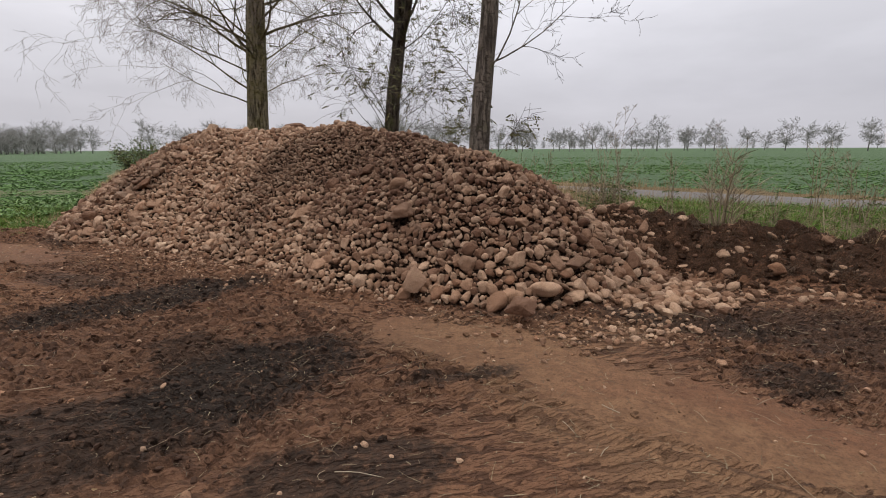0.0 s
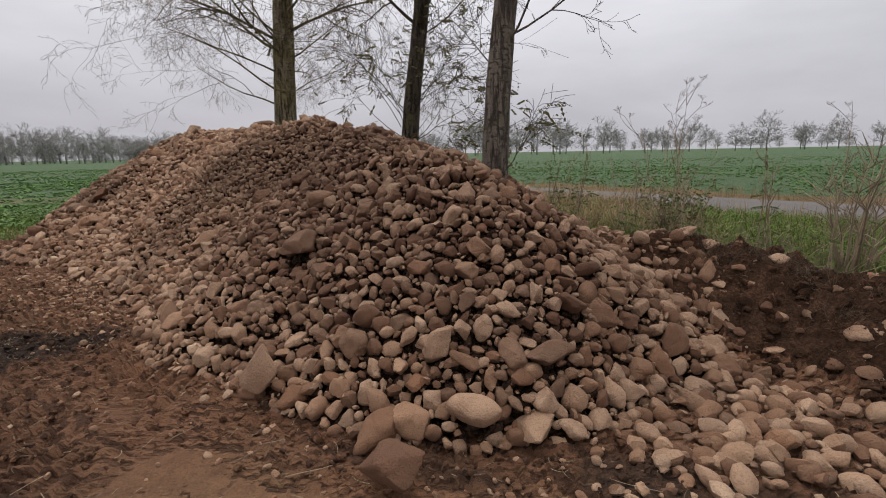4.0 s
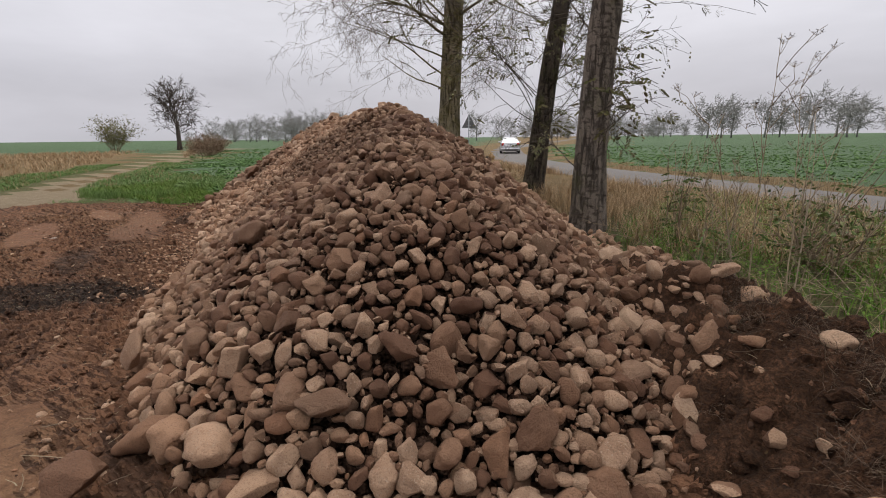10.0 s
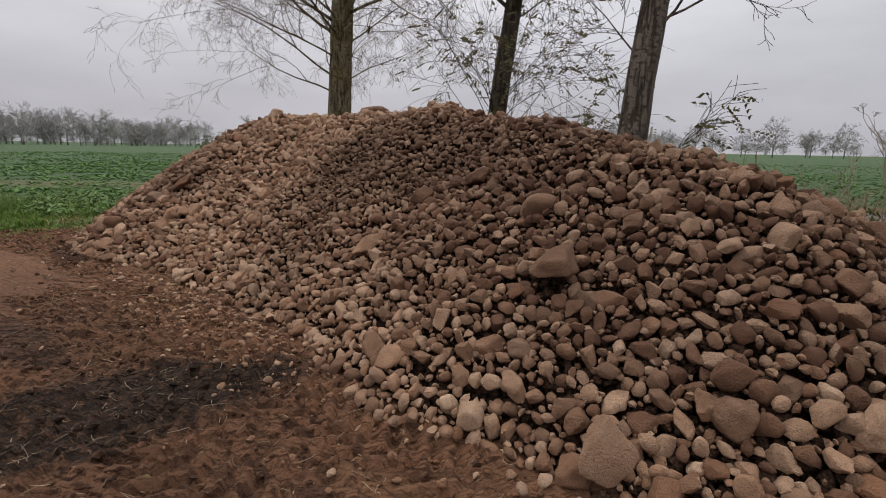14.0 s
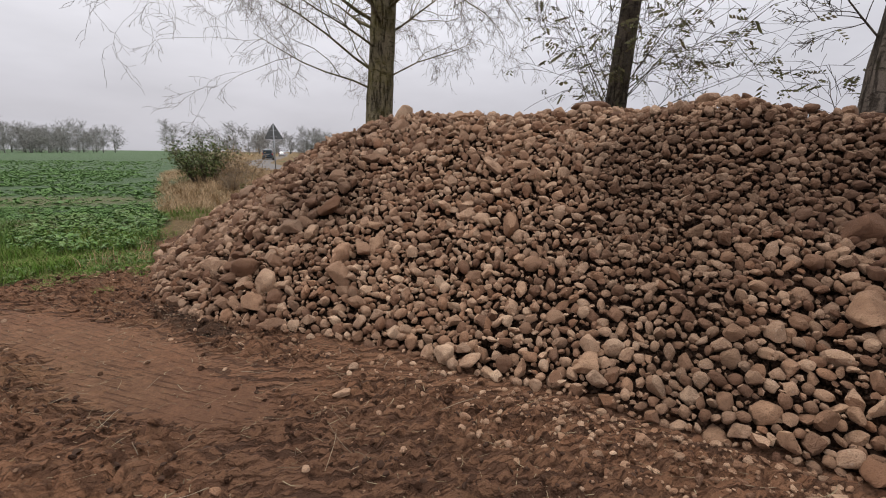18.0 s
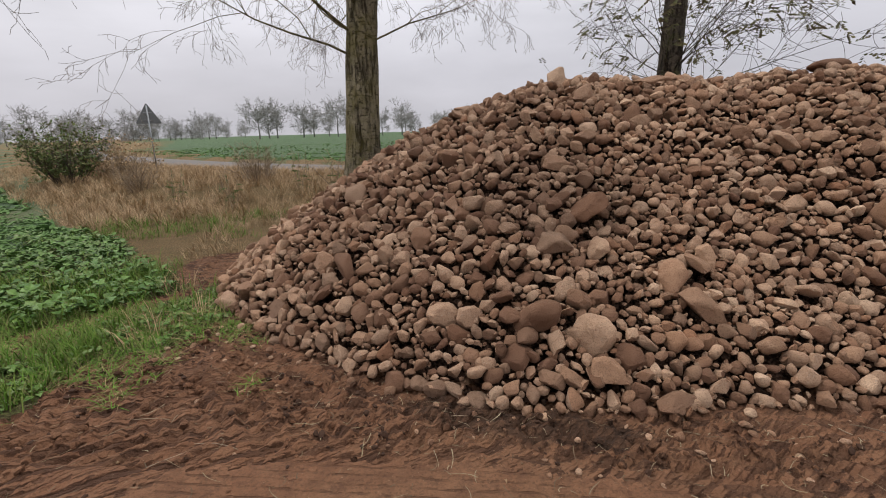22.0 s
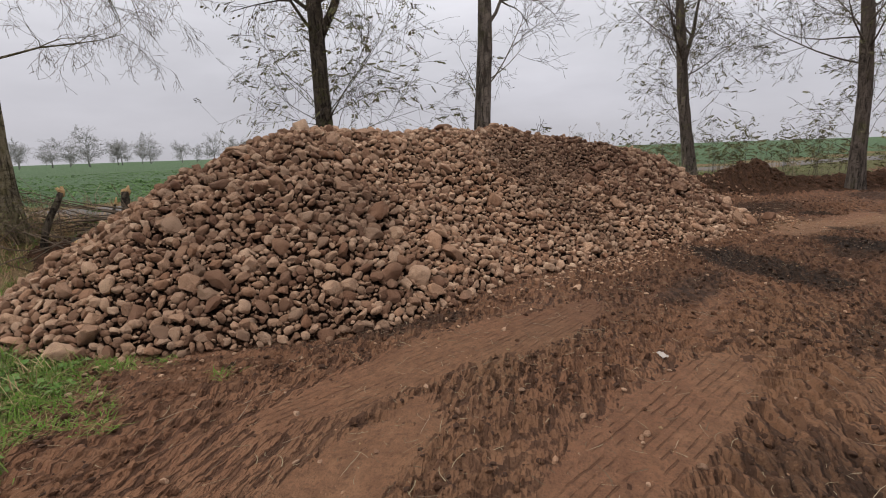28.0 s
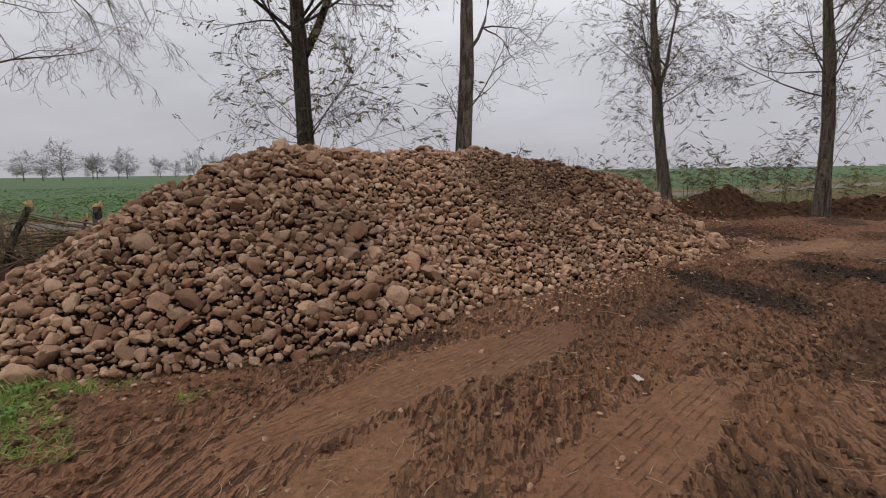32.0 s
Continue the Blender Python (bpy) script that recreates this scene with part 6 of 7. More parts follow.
def build_weeds():
    f = robinia_seedling(78, 1.6, 4, "thin feather-leaved robinia suckers behind the earth bank")
    k = robinia_seedling(79, 1.3, 3, "young robinia suckers with sparse small leaflets")
    d = umbel_weed(76, 2.05, 2, "tall bare umbel weed with forked brown seed heads")
    e = umbel_weed(77, 1.6, 3, "clump of wiry dead umbel stems on the verge")
    a = tall_weed(71, 1.95, 4, 0.15, "gaunt dry weed with forked seed heads on the verge")
    b = tall_weed(72, 1.5, 6, 0.75, "green feather-leaved elder shoot on the verge")
    c = tall_weed(73, 1.1, 5, 0.35, "low tangle of dry weed stems on the verge")
    rng = random.Random(74)
    places = [(d, 3.12, 7.15, 1.0), (d, 3.42, 7.35, 0.95), (e, 4.45, 6.35, 0.9), (d, 4.75, 7.0, 0.82), (e, 2.85, 7.9, 0.8), (e, 6.0, 5.6, 0.9),
              (a, 4.35, 7.5, 0.8), (b, 3.5, 8.4, 0.85), (c, 2.7, 7.6, 0.8), (b, 2.3, 8.9, 0.80), (c, 5.4, 6.2, 0.7), (a, 6.6, 6.9, 0.9), (b, 7.2, 6.6, 0.70), (c, 8.0, 4.6, 0.9),
              (b, 2.0, 10.2, 0.80), (a, 7.6, 5.4, 0.7), (k, 9.8, 3.2, 1.12), (f, 10.6, 2.0, 1.20), (c, 10.2, 0.8, 0.9), (k, 10.8, -0.2, 1.20), (f, 9.9, 5.0, 1.20),
              (k, 10.2, 5.6, 1.35), (f, 11.2, 3.6, 1.42), (k, 11.0, 4.8, 1.20), (f, 12.0, 2.4, 1.42), (k, 11.5, 1.0, 1.35), (f, 12.2, 0.0, 1.35), (k, 11.8, -1.2, 1.20), (f, 10.4, 1.4, 1.12), (k, 10.6, 6.4, 1.20), (f, 9.4, 6.0, 1.20),
              (f, 9.6, 4.2, 1.1), (k, 10.9, 2.9, 1.2), (f, 10.3, 7.2, 1.1), (k, 9.2, 7.4, 1.0), (f, 11.4, -0.6, 1.2), (k, 8.8, 6.6, 1.0), (f, 12.4, -2.4, 1.2), (k, 12.9, -3.2, 1.3), (f, 12.6, -4.0, 1.1), (k, 13.6, -4.6, 1.3), (f, 13.2, -5.4, 1.2),
              (c, -5.2, 15.4, 0.8), (c, -6.9, 15.6, 0.9), (c, -7.6, 17.6, 0.8), (c, -9.0, 16.4, 0.8), (c, -10.5, 18.2, 0.8), (c, -5.6, 16.0, 0.7), (b, -3.2, 14.6, 0.60)]
    used = set()
    for src, x, y, sc in places:
        m = pose(x, y, ground_z(x, y), rng.uniform(-7, 7), rng.uniform(-7, 7), rng.uniform(0, 360)) @ Matrix.Diagonal((sc, sc, sc, 1))
        if src in used:
            copy_thing(src, m).scale = (sc, sc, sc)
        else:
            used.add(src)
            src.matrix_world = m


def bush(name, label, seed, place, radius, height, n, leaf_mat, stem_mat, leaf_n, size):
    """A dense bush: many stems from one foot, hung with small leaves."""
    rng = random.Random(seed)
    ob = root(name, place)
    tagged(ob, label, "bush")
    tubes, leaves = Tubes(), Leaves()
    for _ in range(n):
        a, t = rng.uniform(0, 6.283), rng.random() ** 0.7
        pts = wander(rng, (math.cos(a) * 0.2 * radius, math.sin(a) * 0.2 * radius, -0.05), (math.cos(a) * t * radius, math.sin(a) * t * radius, height * rng.uniform(0.6, 1)), height * rng.uniform(0.6, 1.1), 5, 0.14)
        tubes.add(pts, [0.02, 0.016, 0.012, 0.009, 0.006, 0.003], 4)
        for i in range(2, 6):
            for _ in range(3):
                bp = wander(rng, pts[i], around(rng, pts[i] - pts[i - 1], 0.8), height * 0.25, 3, 0.25)
                tubes.add(bp, [0.006, 0.005, 0.004, 0.003], 3)
                for _ in range(leaf_n):
                    q = bp[rng.randint(0, 3)] + Vector((rng.uniform(-1, 1), rng.uniform(-1, 1), rng.uniform(-1, 1))) * 0.09
                    leaves.leaf(q, (rng.uniform(-1, 1), rng.uniform(-1, 1), rng.uniform(-0.5, 1)), (rng.uniform(-1, 1), rng.uniform(-1, 1), 0.3), size, size * 0.6)
    tubes.make("stalk", stem_mat, ob)["kind"] = "stuff"
    if leaves.v:
        leaves.make("foliage", leaf_mat, ob)["kind"] = "stuff"
    return ob


bush("bare_shrub", "bare brown shrub on the verge behind the bank", 91, (4.75, 6.55, ground_z(4.75, 6.55)), 0.45, 1.35, 11, STALK, STALK, 0, 0.05)
bush("sucker_shoots", "pale-leaved sucker shoots at the foot of the poplar", 88, (-5.95, 15.95, ground_z(-5.95, 15.95)), 0.60, 0.85, 14, LEAF_YELLOW, STALK, 5, 0.050)
bush("leafy_shrub", "leafy green elder clump on the road verge", 89, (3.7, 8.5, ground_z(3.7, 8.5)), 0.5, 0.85, 13, LEAF_SHRUB, STALK, 2, 0.07)
build_crop()
build_grass()
build_weeds()
bush("green_bush", "dark green rounded bush in the dry grass by the field", 81, (-14.9, 24.4, 0.0), 1.1, 1.95, 40, LEAF_SHRUB, TWIG, 7, 0.12)
bush("yellowing_bush", "yellowing half-bare bush beside the green bush", 82, (-13.3, 24.6, 0.0), 0.9, 1.5, 30, GRASS_DRY, STALK, 3, 0.10)
bush("brown_bush", "low brown leafless bush in the dry grass", 83, (-8.6, 19.6, 0.2), 0.6, 1.1, 30, GRASS_DRY, STALK, 0, 0.08)
bush("brown_bush", "low brown leafless bush in the dry grass", 84, (-11.8, 20.4, 0.1), 0.6, 0.9, 26, GRASS_DRY, STALK, 0, 0.08)
bush("track_bush", "yellow-green bush beside the farm track", 85, (-84.0, 36.0, 0.0), 2.4, 4.6, 60, LEAF_YELLOW, STALK, 6, 0.24)
for seed, x, y in ((86, -46.0, 30.0), (87, -53.0, 34.0), (92, -60.0, 38.0)):
    bush("track_bush", "rusty brown thicket beside the farm track", seed, (x, y, 0.0), 2.6, 2.2, 70, RUST_LEAF, STALK, 4, 0.13)


# ---- loose things in the yard ----
def loose_pile(name, label, category, seed, rows, level, material):
    """Small stones or clods strewn over the ground, joined: rows of (x, y, half length, sink)."""
    rng = np.random.RandomState(seed)
    a = np.array(rows)
    z = ground_height(a[:, 0], a[:, 1]) + np.where(zones(a[:, 0], a[:, 1]) == 0, tread_height(a[:, 0], a[:, 1]), 0)
    P = np.stack([a[:, 0], a[:, 1], z + a[:, 2] * a[:, 3]], -1)
    ob = pile_mesh(name, P, random_turns(rng, len(a), 0.4), a[:, 2], rng.randint(0, len(KINDS), len(a)), level, material, None, "")
    tagged(ob, label, category, kind="stuff")


def yard_spots(seed, n, box, test=None):
    r = np.random.RandomState(seed)
    x, y = r.uniform(box[0], box[2], n), r.uniform(box[1], box[3], n)
    ok = (zones(x, y) <= 1) & off_heap(x, y)
    if test is not None:
        ok &= test(x, y, r.rand(n))
    return x[ok], y[ok], r


def build_strewn():
    # crumbs and clods of soil, thicker where wheels have churned it
    x, y, r = yard_spots(901, 30000, (-10, 0.5, 5, 10), lambda x, y, q: q < 0.02 + 0.55 * churned(x, y) * (1 - trodden(x, y)))
    loose_pile("soil_clods", "crumbs and clods of reddish-brown soil", "clods", 1, [(a, b, c, 0.35) for a, b, c in zip(x, y, 0.007 + 0.030 * r.rand(len(x)) ** 3.0)], 1, SOIL)
    # damp dark crumbs torn up by the wheels
    x, y, r = yard_spots(931, 60000, (-10, 0.3, 5.5, 10), lambda x, y, q: q < 0.8 * churned(x, y) * (1 - trodden(x, y)) * smooth01(0.5 + 1.3 * gradient_noise(x, y, 932, 1.6)) * smooth01(0.6 + 1.2 * gradient_noise(x, y, 933, 7.0)))
    loose_pile("damp_clods", "dark damp crumbs of soil torn up by wheels", "clods", 5, [(a, b, c, 0.1) for a, b, c in zip(x, y, 0.006 + 0.020 * r.rand(len(x)) ** 2.5)], 1, DAMP)
    # gravel shed at the heap's foot
    rows = []
    x, y, r = yard_spots(902, 26000, (-9.5, 2.2, 4, 10.5), lambda x, y, q: q < np.clip(0.9 + heap_height(*to_uv(x, y)) * 1.25, 0, 1) ** 2 * (0.5 + 0.5 * np.exp(-((to_uv(x, y)[0] + 0.2) / 1.6) ** 2)) * 0.6)
    rows += [(a, b, c, 0.25) for a, b, c in zip(x, y, 0.009 + 0.030 * r.rand(len(x)) ** 2.2)]
    x, y, r = yard_spots(903, 900, (-11, 0, 6, 10))
    rows += [(a, b, c, 0.3) for a, b, c in zip(x, y, 0.008 + 0.02 * r.rand(len(x)) ** 2)]
    x, y, r = yard_spots(916, 15000, (-5.8, 3.6, -0.6, 7.6), lambda x, y, q: q < np.clip(1.0 + heap_height(*to_uv(x, y)) * 1.05, 0, 1) ** 2 * np.exp(-((to_uv(x, y)[0] - 0.5) / 1.3) ** 2))
    rows += [(a, b, c, 0.2) for a, b, c in zip(x, y, 0.008 + 0.020 * r.rand(len(x)) ** 2.5)]
    # the pale spill at the tip, and the gravelly patch before it
    r = np.random.RandomState(904)
    for cx, cy, sx, sy, n, lo, hi in ((2.45, 3.95, 0.42, 0.30, 260, 0.02, 0.085), (1.75, 3.0, 0.40, 0.2, 150, 0.01, 0.04), (2.9, 4.3, 0.25, 0.3, 90, 0.02, 0.07), (1.1, 2.9, 0.5, 0.25, 90, 0.01, 0.03)):
        rows += [(cx + r.normal() * sx, cy + r.normal() * sy, lo + (hi - lo) * r.rand() ** 2, 0.4) for _ in range(n)]
    loose_pile("gravel", "pale gravel and small stones shed at the foot of the heap", "gravel", 2, rows, 2, STONE_PILE)
    # pebbles on the bank of topsoil
    r = np.random.RandomState(906)
    bx, by = r.uniform(2.0, 7.0, 900), r.uniform(2.5, 7.2, 900)
    c = crest_offset(bx, by)
    ok = (c > -0.15) & (c < 1.5) & off_heap(bx, by)
    loose_pile("bank_pebbles", "stones stuck in the dark bank of topsoil", "gravel", 3, [(a, b, q, 0.3) for a, b, q in zip(bx[ok], by[ok], 0.012 + 0.05 * r.rand(ok.sum()) ** 3)], 2, STONE_PILE)
    bx, by = r.uniform(2.0, 10.5, 16000), r.uniform(-4.0, 7.4, 16000)
    c = crest_offset(bx, by)
    ok = (c > -0.5) & (c < 1.2) & off_heap(bx, by)
    loose_pile("earth_clods", "lumps of dark topsoil on the bank", "clods", 4, [(a, b, q, 0.2) for a, b, q in zip(bx[ok], by[ok], 0.012 + 0.06 * r.rand(ok.sum()) ** 3)], 1, EARTH)
    # straw, dead grass and twigs trodden into the ground
    rng = random.Random(907)
    straw = Leaves()
    xs, ys, r = yard_spots(908, 21000, (-10.5, 0.2, 5.5, 10.5), lambda x, y, q: q < 0.25 + 0.35 * wave(x, y, 909, 1.1) + 0.45 * churned(x, y))
    zs = ground_height(xs, ys) + tread_height(xs, ys)
    for x, y, z in zip(xs.tolist(), ys.tolist(), zs.tolist()):
        a, ln, w = rng.uniform(0, 6.283), 0.02 + 0.13 * rng.random() ** 2, rng.uniform(0.0012, 0.0028)
        turn = rng.uniform(-0.25, 0.25) if rng.random() < 0.8 else rng.uniform(-0.8, 0.8)
        p = Vector((x, y, z + 0.010))
        b, n = len(straw.v), 4
        for k in range(n + 1):
            sd = Vector((-math.sin(a), math.cos(a), rng.uniform(-0.3, 0.3))) * w * (1 - 0.12 * k)
            straw.v += [p - sd, p + sd]
            p = p + Vector((math.cos(a), math.sin(a), rng.uniform(-0.10, 0.14))) * ln / n
            a += turn * rng.uniform(0.4, 1.4)
        straw.f += [(b + 2 * k, b + 2 * k + 1, b + 2 * k + 3, b + 2 * k + 2) for k in range(n)]
    tagged(straw.make("straw", STRAW), "straw and dead grass trodden into the soil", "straw", kind="stuff")
    tufts = Leaves()
    bx, by = r.uniform(1.7, 6.2, 3200), r.uniform(3.2, 7.6, 3200)
    c = crest_offset(bx, by)
    ok = (c > -0.4) & (c < 0.85) & off_heap(bx, by) & (gradient_noise(bx, by, 921, 1.6) + 0.9 * ((bx < 3.0) & (by > 5.7)) > 0.12)
    for x, y in zip(bx[ok].tolist(), by[ok].tolist()):
        z, a = ground_z(x, y), rng.uniform(0, 6.283)
        for _ in range(20):
            tufts.blade((x + rng.uniform(-0.06, 0.06), y + rng.uniform(-0.06, 0.06), z - 0.01), rng.uniform(0.05, 0.24), rng.uniform(0.01, 0.12), 0.0032, a + rng.uniform(-1.3, 1.3))
    tagged(tufts.make("dead_turf", ROOT), "matted dead grass roots in the topsoil bank", "dead grass", kind="stuff")
    # dead twigs and a few fallen leaves
    sticks, fallen = Tubes(), Leaves()
    xs, ys, r = yard_spots(911, 420, (-10.0, 0.8, 5.0, 10.0))
    for x, y in zip(xs.tolist(), ys.tolist()):
        z = float(ground_height(np.array(x), np.array(y)) + tread_height(np.array(x), np.array(y)))
        if rng.random() < 0.6:
            a, ln = rng.uniform(0, 6.283), rng.uniform(0.08, 0.32)
            sticks.add(wander(rng, (x, y, z + 0.012), (math.cos(a), math.sin(a), 0.02), ln, 4, 0.16), [rng.uniform(0.0012, 0.0028)] * 4 + [0.001], 4)
        else:
            fallen.leaf((x, y, z + 0.012), (rng.uniform(-1, 1), rng.uniform(-1, 1), 0.1), (rng.uniform(-0.2, 0.2), rng.uniform(-0.2, 0.2), 1), rng.uniform(0.02, 0.045), rng.uniform(0.015, 0.03))
    tagged(sticks.make("dead_twigs", STALK), "thin dry twigs trodden into the soil", "twigs", kind="stuff")
    tagged(fallen.make("fallen_leaves", GRASS_DRY), "a few fallen yellowish leaves on the soil", "leaves", kind="stuff")
    # roots and dead grass hanging out of the bank
    roots = Tubes()
    for _ in range(900):
        t = rng.random()
        k = min(int(t * 6), 5)
        a, b2 = CREST[k], CREST[k + 1]
        u = t * 6 - k
        x, y = a[0] + (b2[0] - a[0]) * u + rng.uniform(-0.4, 0.5), a[1] + (b2[1] - a[1]) * u + rng.uniform(-0.7, 0.4)
        if not off_heap(np.array(x), np.array(y)):
            continue
        pts = wander(rng, (x, y, ground_z(x, y)), (rng.uniform(-1, 0.4), rng.uniform(-1, 0.3), rng.uniform(-0.1, 0.6)), rng.uniform(0.06, 0.26), 4, 0.5, -0.12)
        roots.add(pts, [0.002, 0.002, 0.0017, 0.0014, 0.001], 3)
    tagged(roots.make("dead_roots", ROOT), "dead roots and grass stems hanging from the bank", "roots", kind="stuff")


DAMP = plain("damp_soil", (0.050, 0.026, 0.016), 0.9, 0.2, 0, 0.45, 20.0, 0.01)
build_strewn()


def build_bank_stones():
    """Single stones that lie on the bank and in the yard."""
    rng = random.Random(95)
    meshes = []
    for k in range(len(KINDS)):
        ob = array_part("field_stone", *SHAPES[4][k], STONE)
        meshes.append(ob.data)
        bpy.data.objects.remove(ob)
    for x, y, r in ((2.63, 5.75, 0.11), (3.5, 5.6, 0.10), (2.9, 5.3, 0.10), (3.23, 5.18, 0.06), (4.0, 4.35, 0.11), (3.6, 4.75, 0.09), (2.7, 5.55, 0.06), (3.12, 6.05, 0.09), (2.5, 5.0, 0.08),
                    (3.0, 4.4, 0.05), (2.8, 4.75, 0.06), (4.4, 5.2, 0.09), (4.9, 4.7, 0.10), (5.4, 4.3, 0.08), (3.3, 3.6, 0.06), (4.1, 3.7, 0.08), (2.45, 2.55, 0.045), (-6.9, 8.0, 0.05),
                    (-5.1, 6.2, 0.05), (-3.4, 5.7, 0.045), (2.05, 2.3, 0.04), (1.95, 7.35, 0.14), (2.2, 7.0, 0.11), (1.75, 7.8, 0.12), (3.75, 5.25, 0.05), (3.35, 4.95, 0.045), (2.35, 6.2, 0.07), (2.75, 6.35, 0.10), (2.95, 6.15, 0.12), (3.05, 5.75, 0.06), (2.45, 5.4, 0.05), (2.3, 4.7, 0.06), (2.15, 5.0, 0.05),
                    (2.95, 4.95, 0.04), (3.15, 4.7, 0.055), (3.45, 4.4, 0.05), (2.6, 4.45, 0.05), (3.7, 4.15, 0.045), (4.2, 4.6, 0.06), (4.6, 4.2, 0.05)):
        sc = r * (0.8 if x > 2.4 else 1.1)
        ob = new("field_stone", rng.choice(meshes))
        ob.matrix_world = pose(x, y, ground_z(x, y) + r * 0.3, rng.uniform(-20, 20), rng.uniform(-20, 20), rng.uniform(0, 360)) @ Matrix.Diagonal((sc, sc, sc, 1))
        tagged(ob, "single dusty field stone lying on the soil", "stone", "loose stones on the soil")


def build_litter():
    # crumpled pale scrap on the soil
    rng = random.Random(96)
    bm = bmesh.new()
    bmesh.ops.create_grid(bm, x_segments=7, y_segments=5, size=0.5)
    for v in bm.verts:
        v.co = Vector((v.co.x * 0.085, v.co.y * 0.055, 0.012 + 0.012 * noise.noise(v.co * 5) + 0.012 * rng.random() + 0.01 * max(0, v.co.x)))
    bmesh.ops.solidify(bm, geom=bm.faces[:], thickness=0.004)
    ob = part("plastic_scrap", bm, plain("dirty_white_plastic", (0.36, 0.31, 0.27), 0.6, 0.4, 0, 0.3, 20), None, "", True)
    ob.matrix_world = pose(-6.74, 5.32, ground_z(-6.74, 5.32), 0, 0, 35)
    tagged(ob, "crumpled dirty white plastic scrap on the soil", "scrap")
    # the red thing half buried on the bank
    bm = bmesh.new()
    bmesh.ops.create_grid(bm, x_segments=8, y_segments=6, size=0.5)
    for v in bm.verts:
        v.co = Vector((v.co.x * 0.19, v.co.y * 0.15, 0.02 + 0.03 * noise.noise(v.co * 2) + 0.05 * v.co.y))
    bmesh.ops.recalc_face_normals(bm, faces=bm.faces[:])
    bmesh.ops.solidify(bm, geom=bm.faces[:], thickness=0.012)
    ob = part("red_plastic_sheet", bm, plain("faded_red_plastic", (0.42, 0.055, 0.042), 0.5, 0.4, 0, 0.3, 14), None, "", True)
    m = Vector((0.25, -0.50, 0.80)).to_track_quat("Z", "Y").to_matrix().to_4x4()
    m.translation = (4.12, 5.46, ground_z(4.12, 5.46) + 0.045)
    ob.matrix_world = m
    tagged(ob, "faded red plastic sheet half buried in the bank", "plastic sheet")
    # snapped branches and a stake by the foot of the poplar
    fresh = plain("fresh_split_wood", (0.42, 0.27, 0.13), 0.8, 0.2, 0, 0.3, 30)
    for k, (x, y, h, r, tx, ty) in enumerate(((-6.05, 15.3, 1.15, 0.055, -3, 3), (-4.35, 15.68, 0.92, 0.085, -4, 14), (-4.6, 15.9, 0.70, 0.03, 4, 26))):
        ob = root("broken_stake", (x, y, ground_z(x, y)))
        ob.matrix_world = pose(x, y, ground_z(x, y), tx, ty, 0)
        tagged(ob, "snapped upright branch with a torn end beside the heap", "broken branch")
        t = Tubes()
        t.add(wander(rng, (0, 0, -0.1), (0, 0, 1), h, 5, 0.20), [r * 1.25, r, r * 1.1, r * 0.9, r * 1.0, r * 0.8], 9)
        top = t.v[-1]
        t.make("stem", BARK_DARK, ob)
        t2 = Tubes()
        for _ in range(6):
            o = Vector((rng.uniform(-0.4, 1), rng.uniform(-1, 1), 0)) * r * 0.6
            t2.add([Vector(top) + o - Vector((0, 0, 0.06)), Vector(top) + o * 1.5 + Vector((0.01, 0, 0.05)), Vector(top) + o * 2.0 + Vector((rng.uniform(-0.04, 0.04), 0, rng.uniform(0.03, 0.17)))], [r * 0.65, r * 0.6, r * 0.16], 5)
        t2.make("torn_end", fresh, ob)
    # sawn logs with pale ends beside the stump
    for x, y, r, turn in ((-5.75, 14.75, 0.10, 250), (-5.25, 14.6, 0.085, 262)):
        ob = root("sawn_log", (x, y, ground_z(x, y) + r * 0.9), turn)
        tagged(ob, "short sawn log with a pale torn end beside the brushwood", "log")
        t = Tubes()
        t.add(wander(rng, (0, 0, 0), (-1, 0, 0), 0.6, 4, 0.05), [r, r * 1.03, r, r * 0.97, r * 0.9], 12)
        t.make("log", BARK_DARK, ob)
        t = Tubes()
        t.add([(-0.01, 0, 0), (0.012, 0, 0.005), (0.03, 0.01, 0.0)], [r * 0.97, r * 0.88, r * 0.45], 11)
        t.make("cut_end", fresh, ob, "pale torn wood")
    brush = Tubes()
    for k in range(46):
        x, y = rng.uniform(-6.9, -4.4), rng.uniform(13.6, 16.0)
        if off_heap(np.array(x), np.array(y)):
            brush.add(wander(rng, (x, y, ground_z(x, y) + rng.uniform(0.02, 0.2)), (rng.uniform(-1, 1), rng.uniform(-1, 1), rng.uniform(-0.1, 0.5)), rng.uniform(0.5, 1.4), 5, 0.12), [0.012, 0.011, 0.009, 0.008, 0.006, 0.004], 5)
    for k in range(16):
        a = radians(112 + rng.uniform(-14, 14))
        r = rng.uniform(0.010, 0.024)
        pts = wander(rng, (rng.uniform(-5.1, -4.6), rng.uniform(14.5, 15.1), rng.uniform(0.35, 0.75)), (math.cos(a), math.sin(a), rng.uniform(-0.12, 0.25)), rng.uniform(1.4, 2.6), 6, 0.07)
        brush.add(pts, [r * (1 - 0.12 * i) for i in range(7)], 6)
        for i in (3, 4, 5):
            brush.add(wander(rng, pts[i], around(rng, pts[i] - pts[i - 1], 0.6), 0.7, 4, 0.15), [r * 0.5, r * 0.42, r * 0.34, r * 0.26, r * 0.18], 4)
    tagged(brush.make("brushwood", BRUSH), "tangle of cut brushwood beside the heap", "brushwood", kind="stuff")


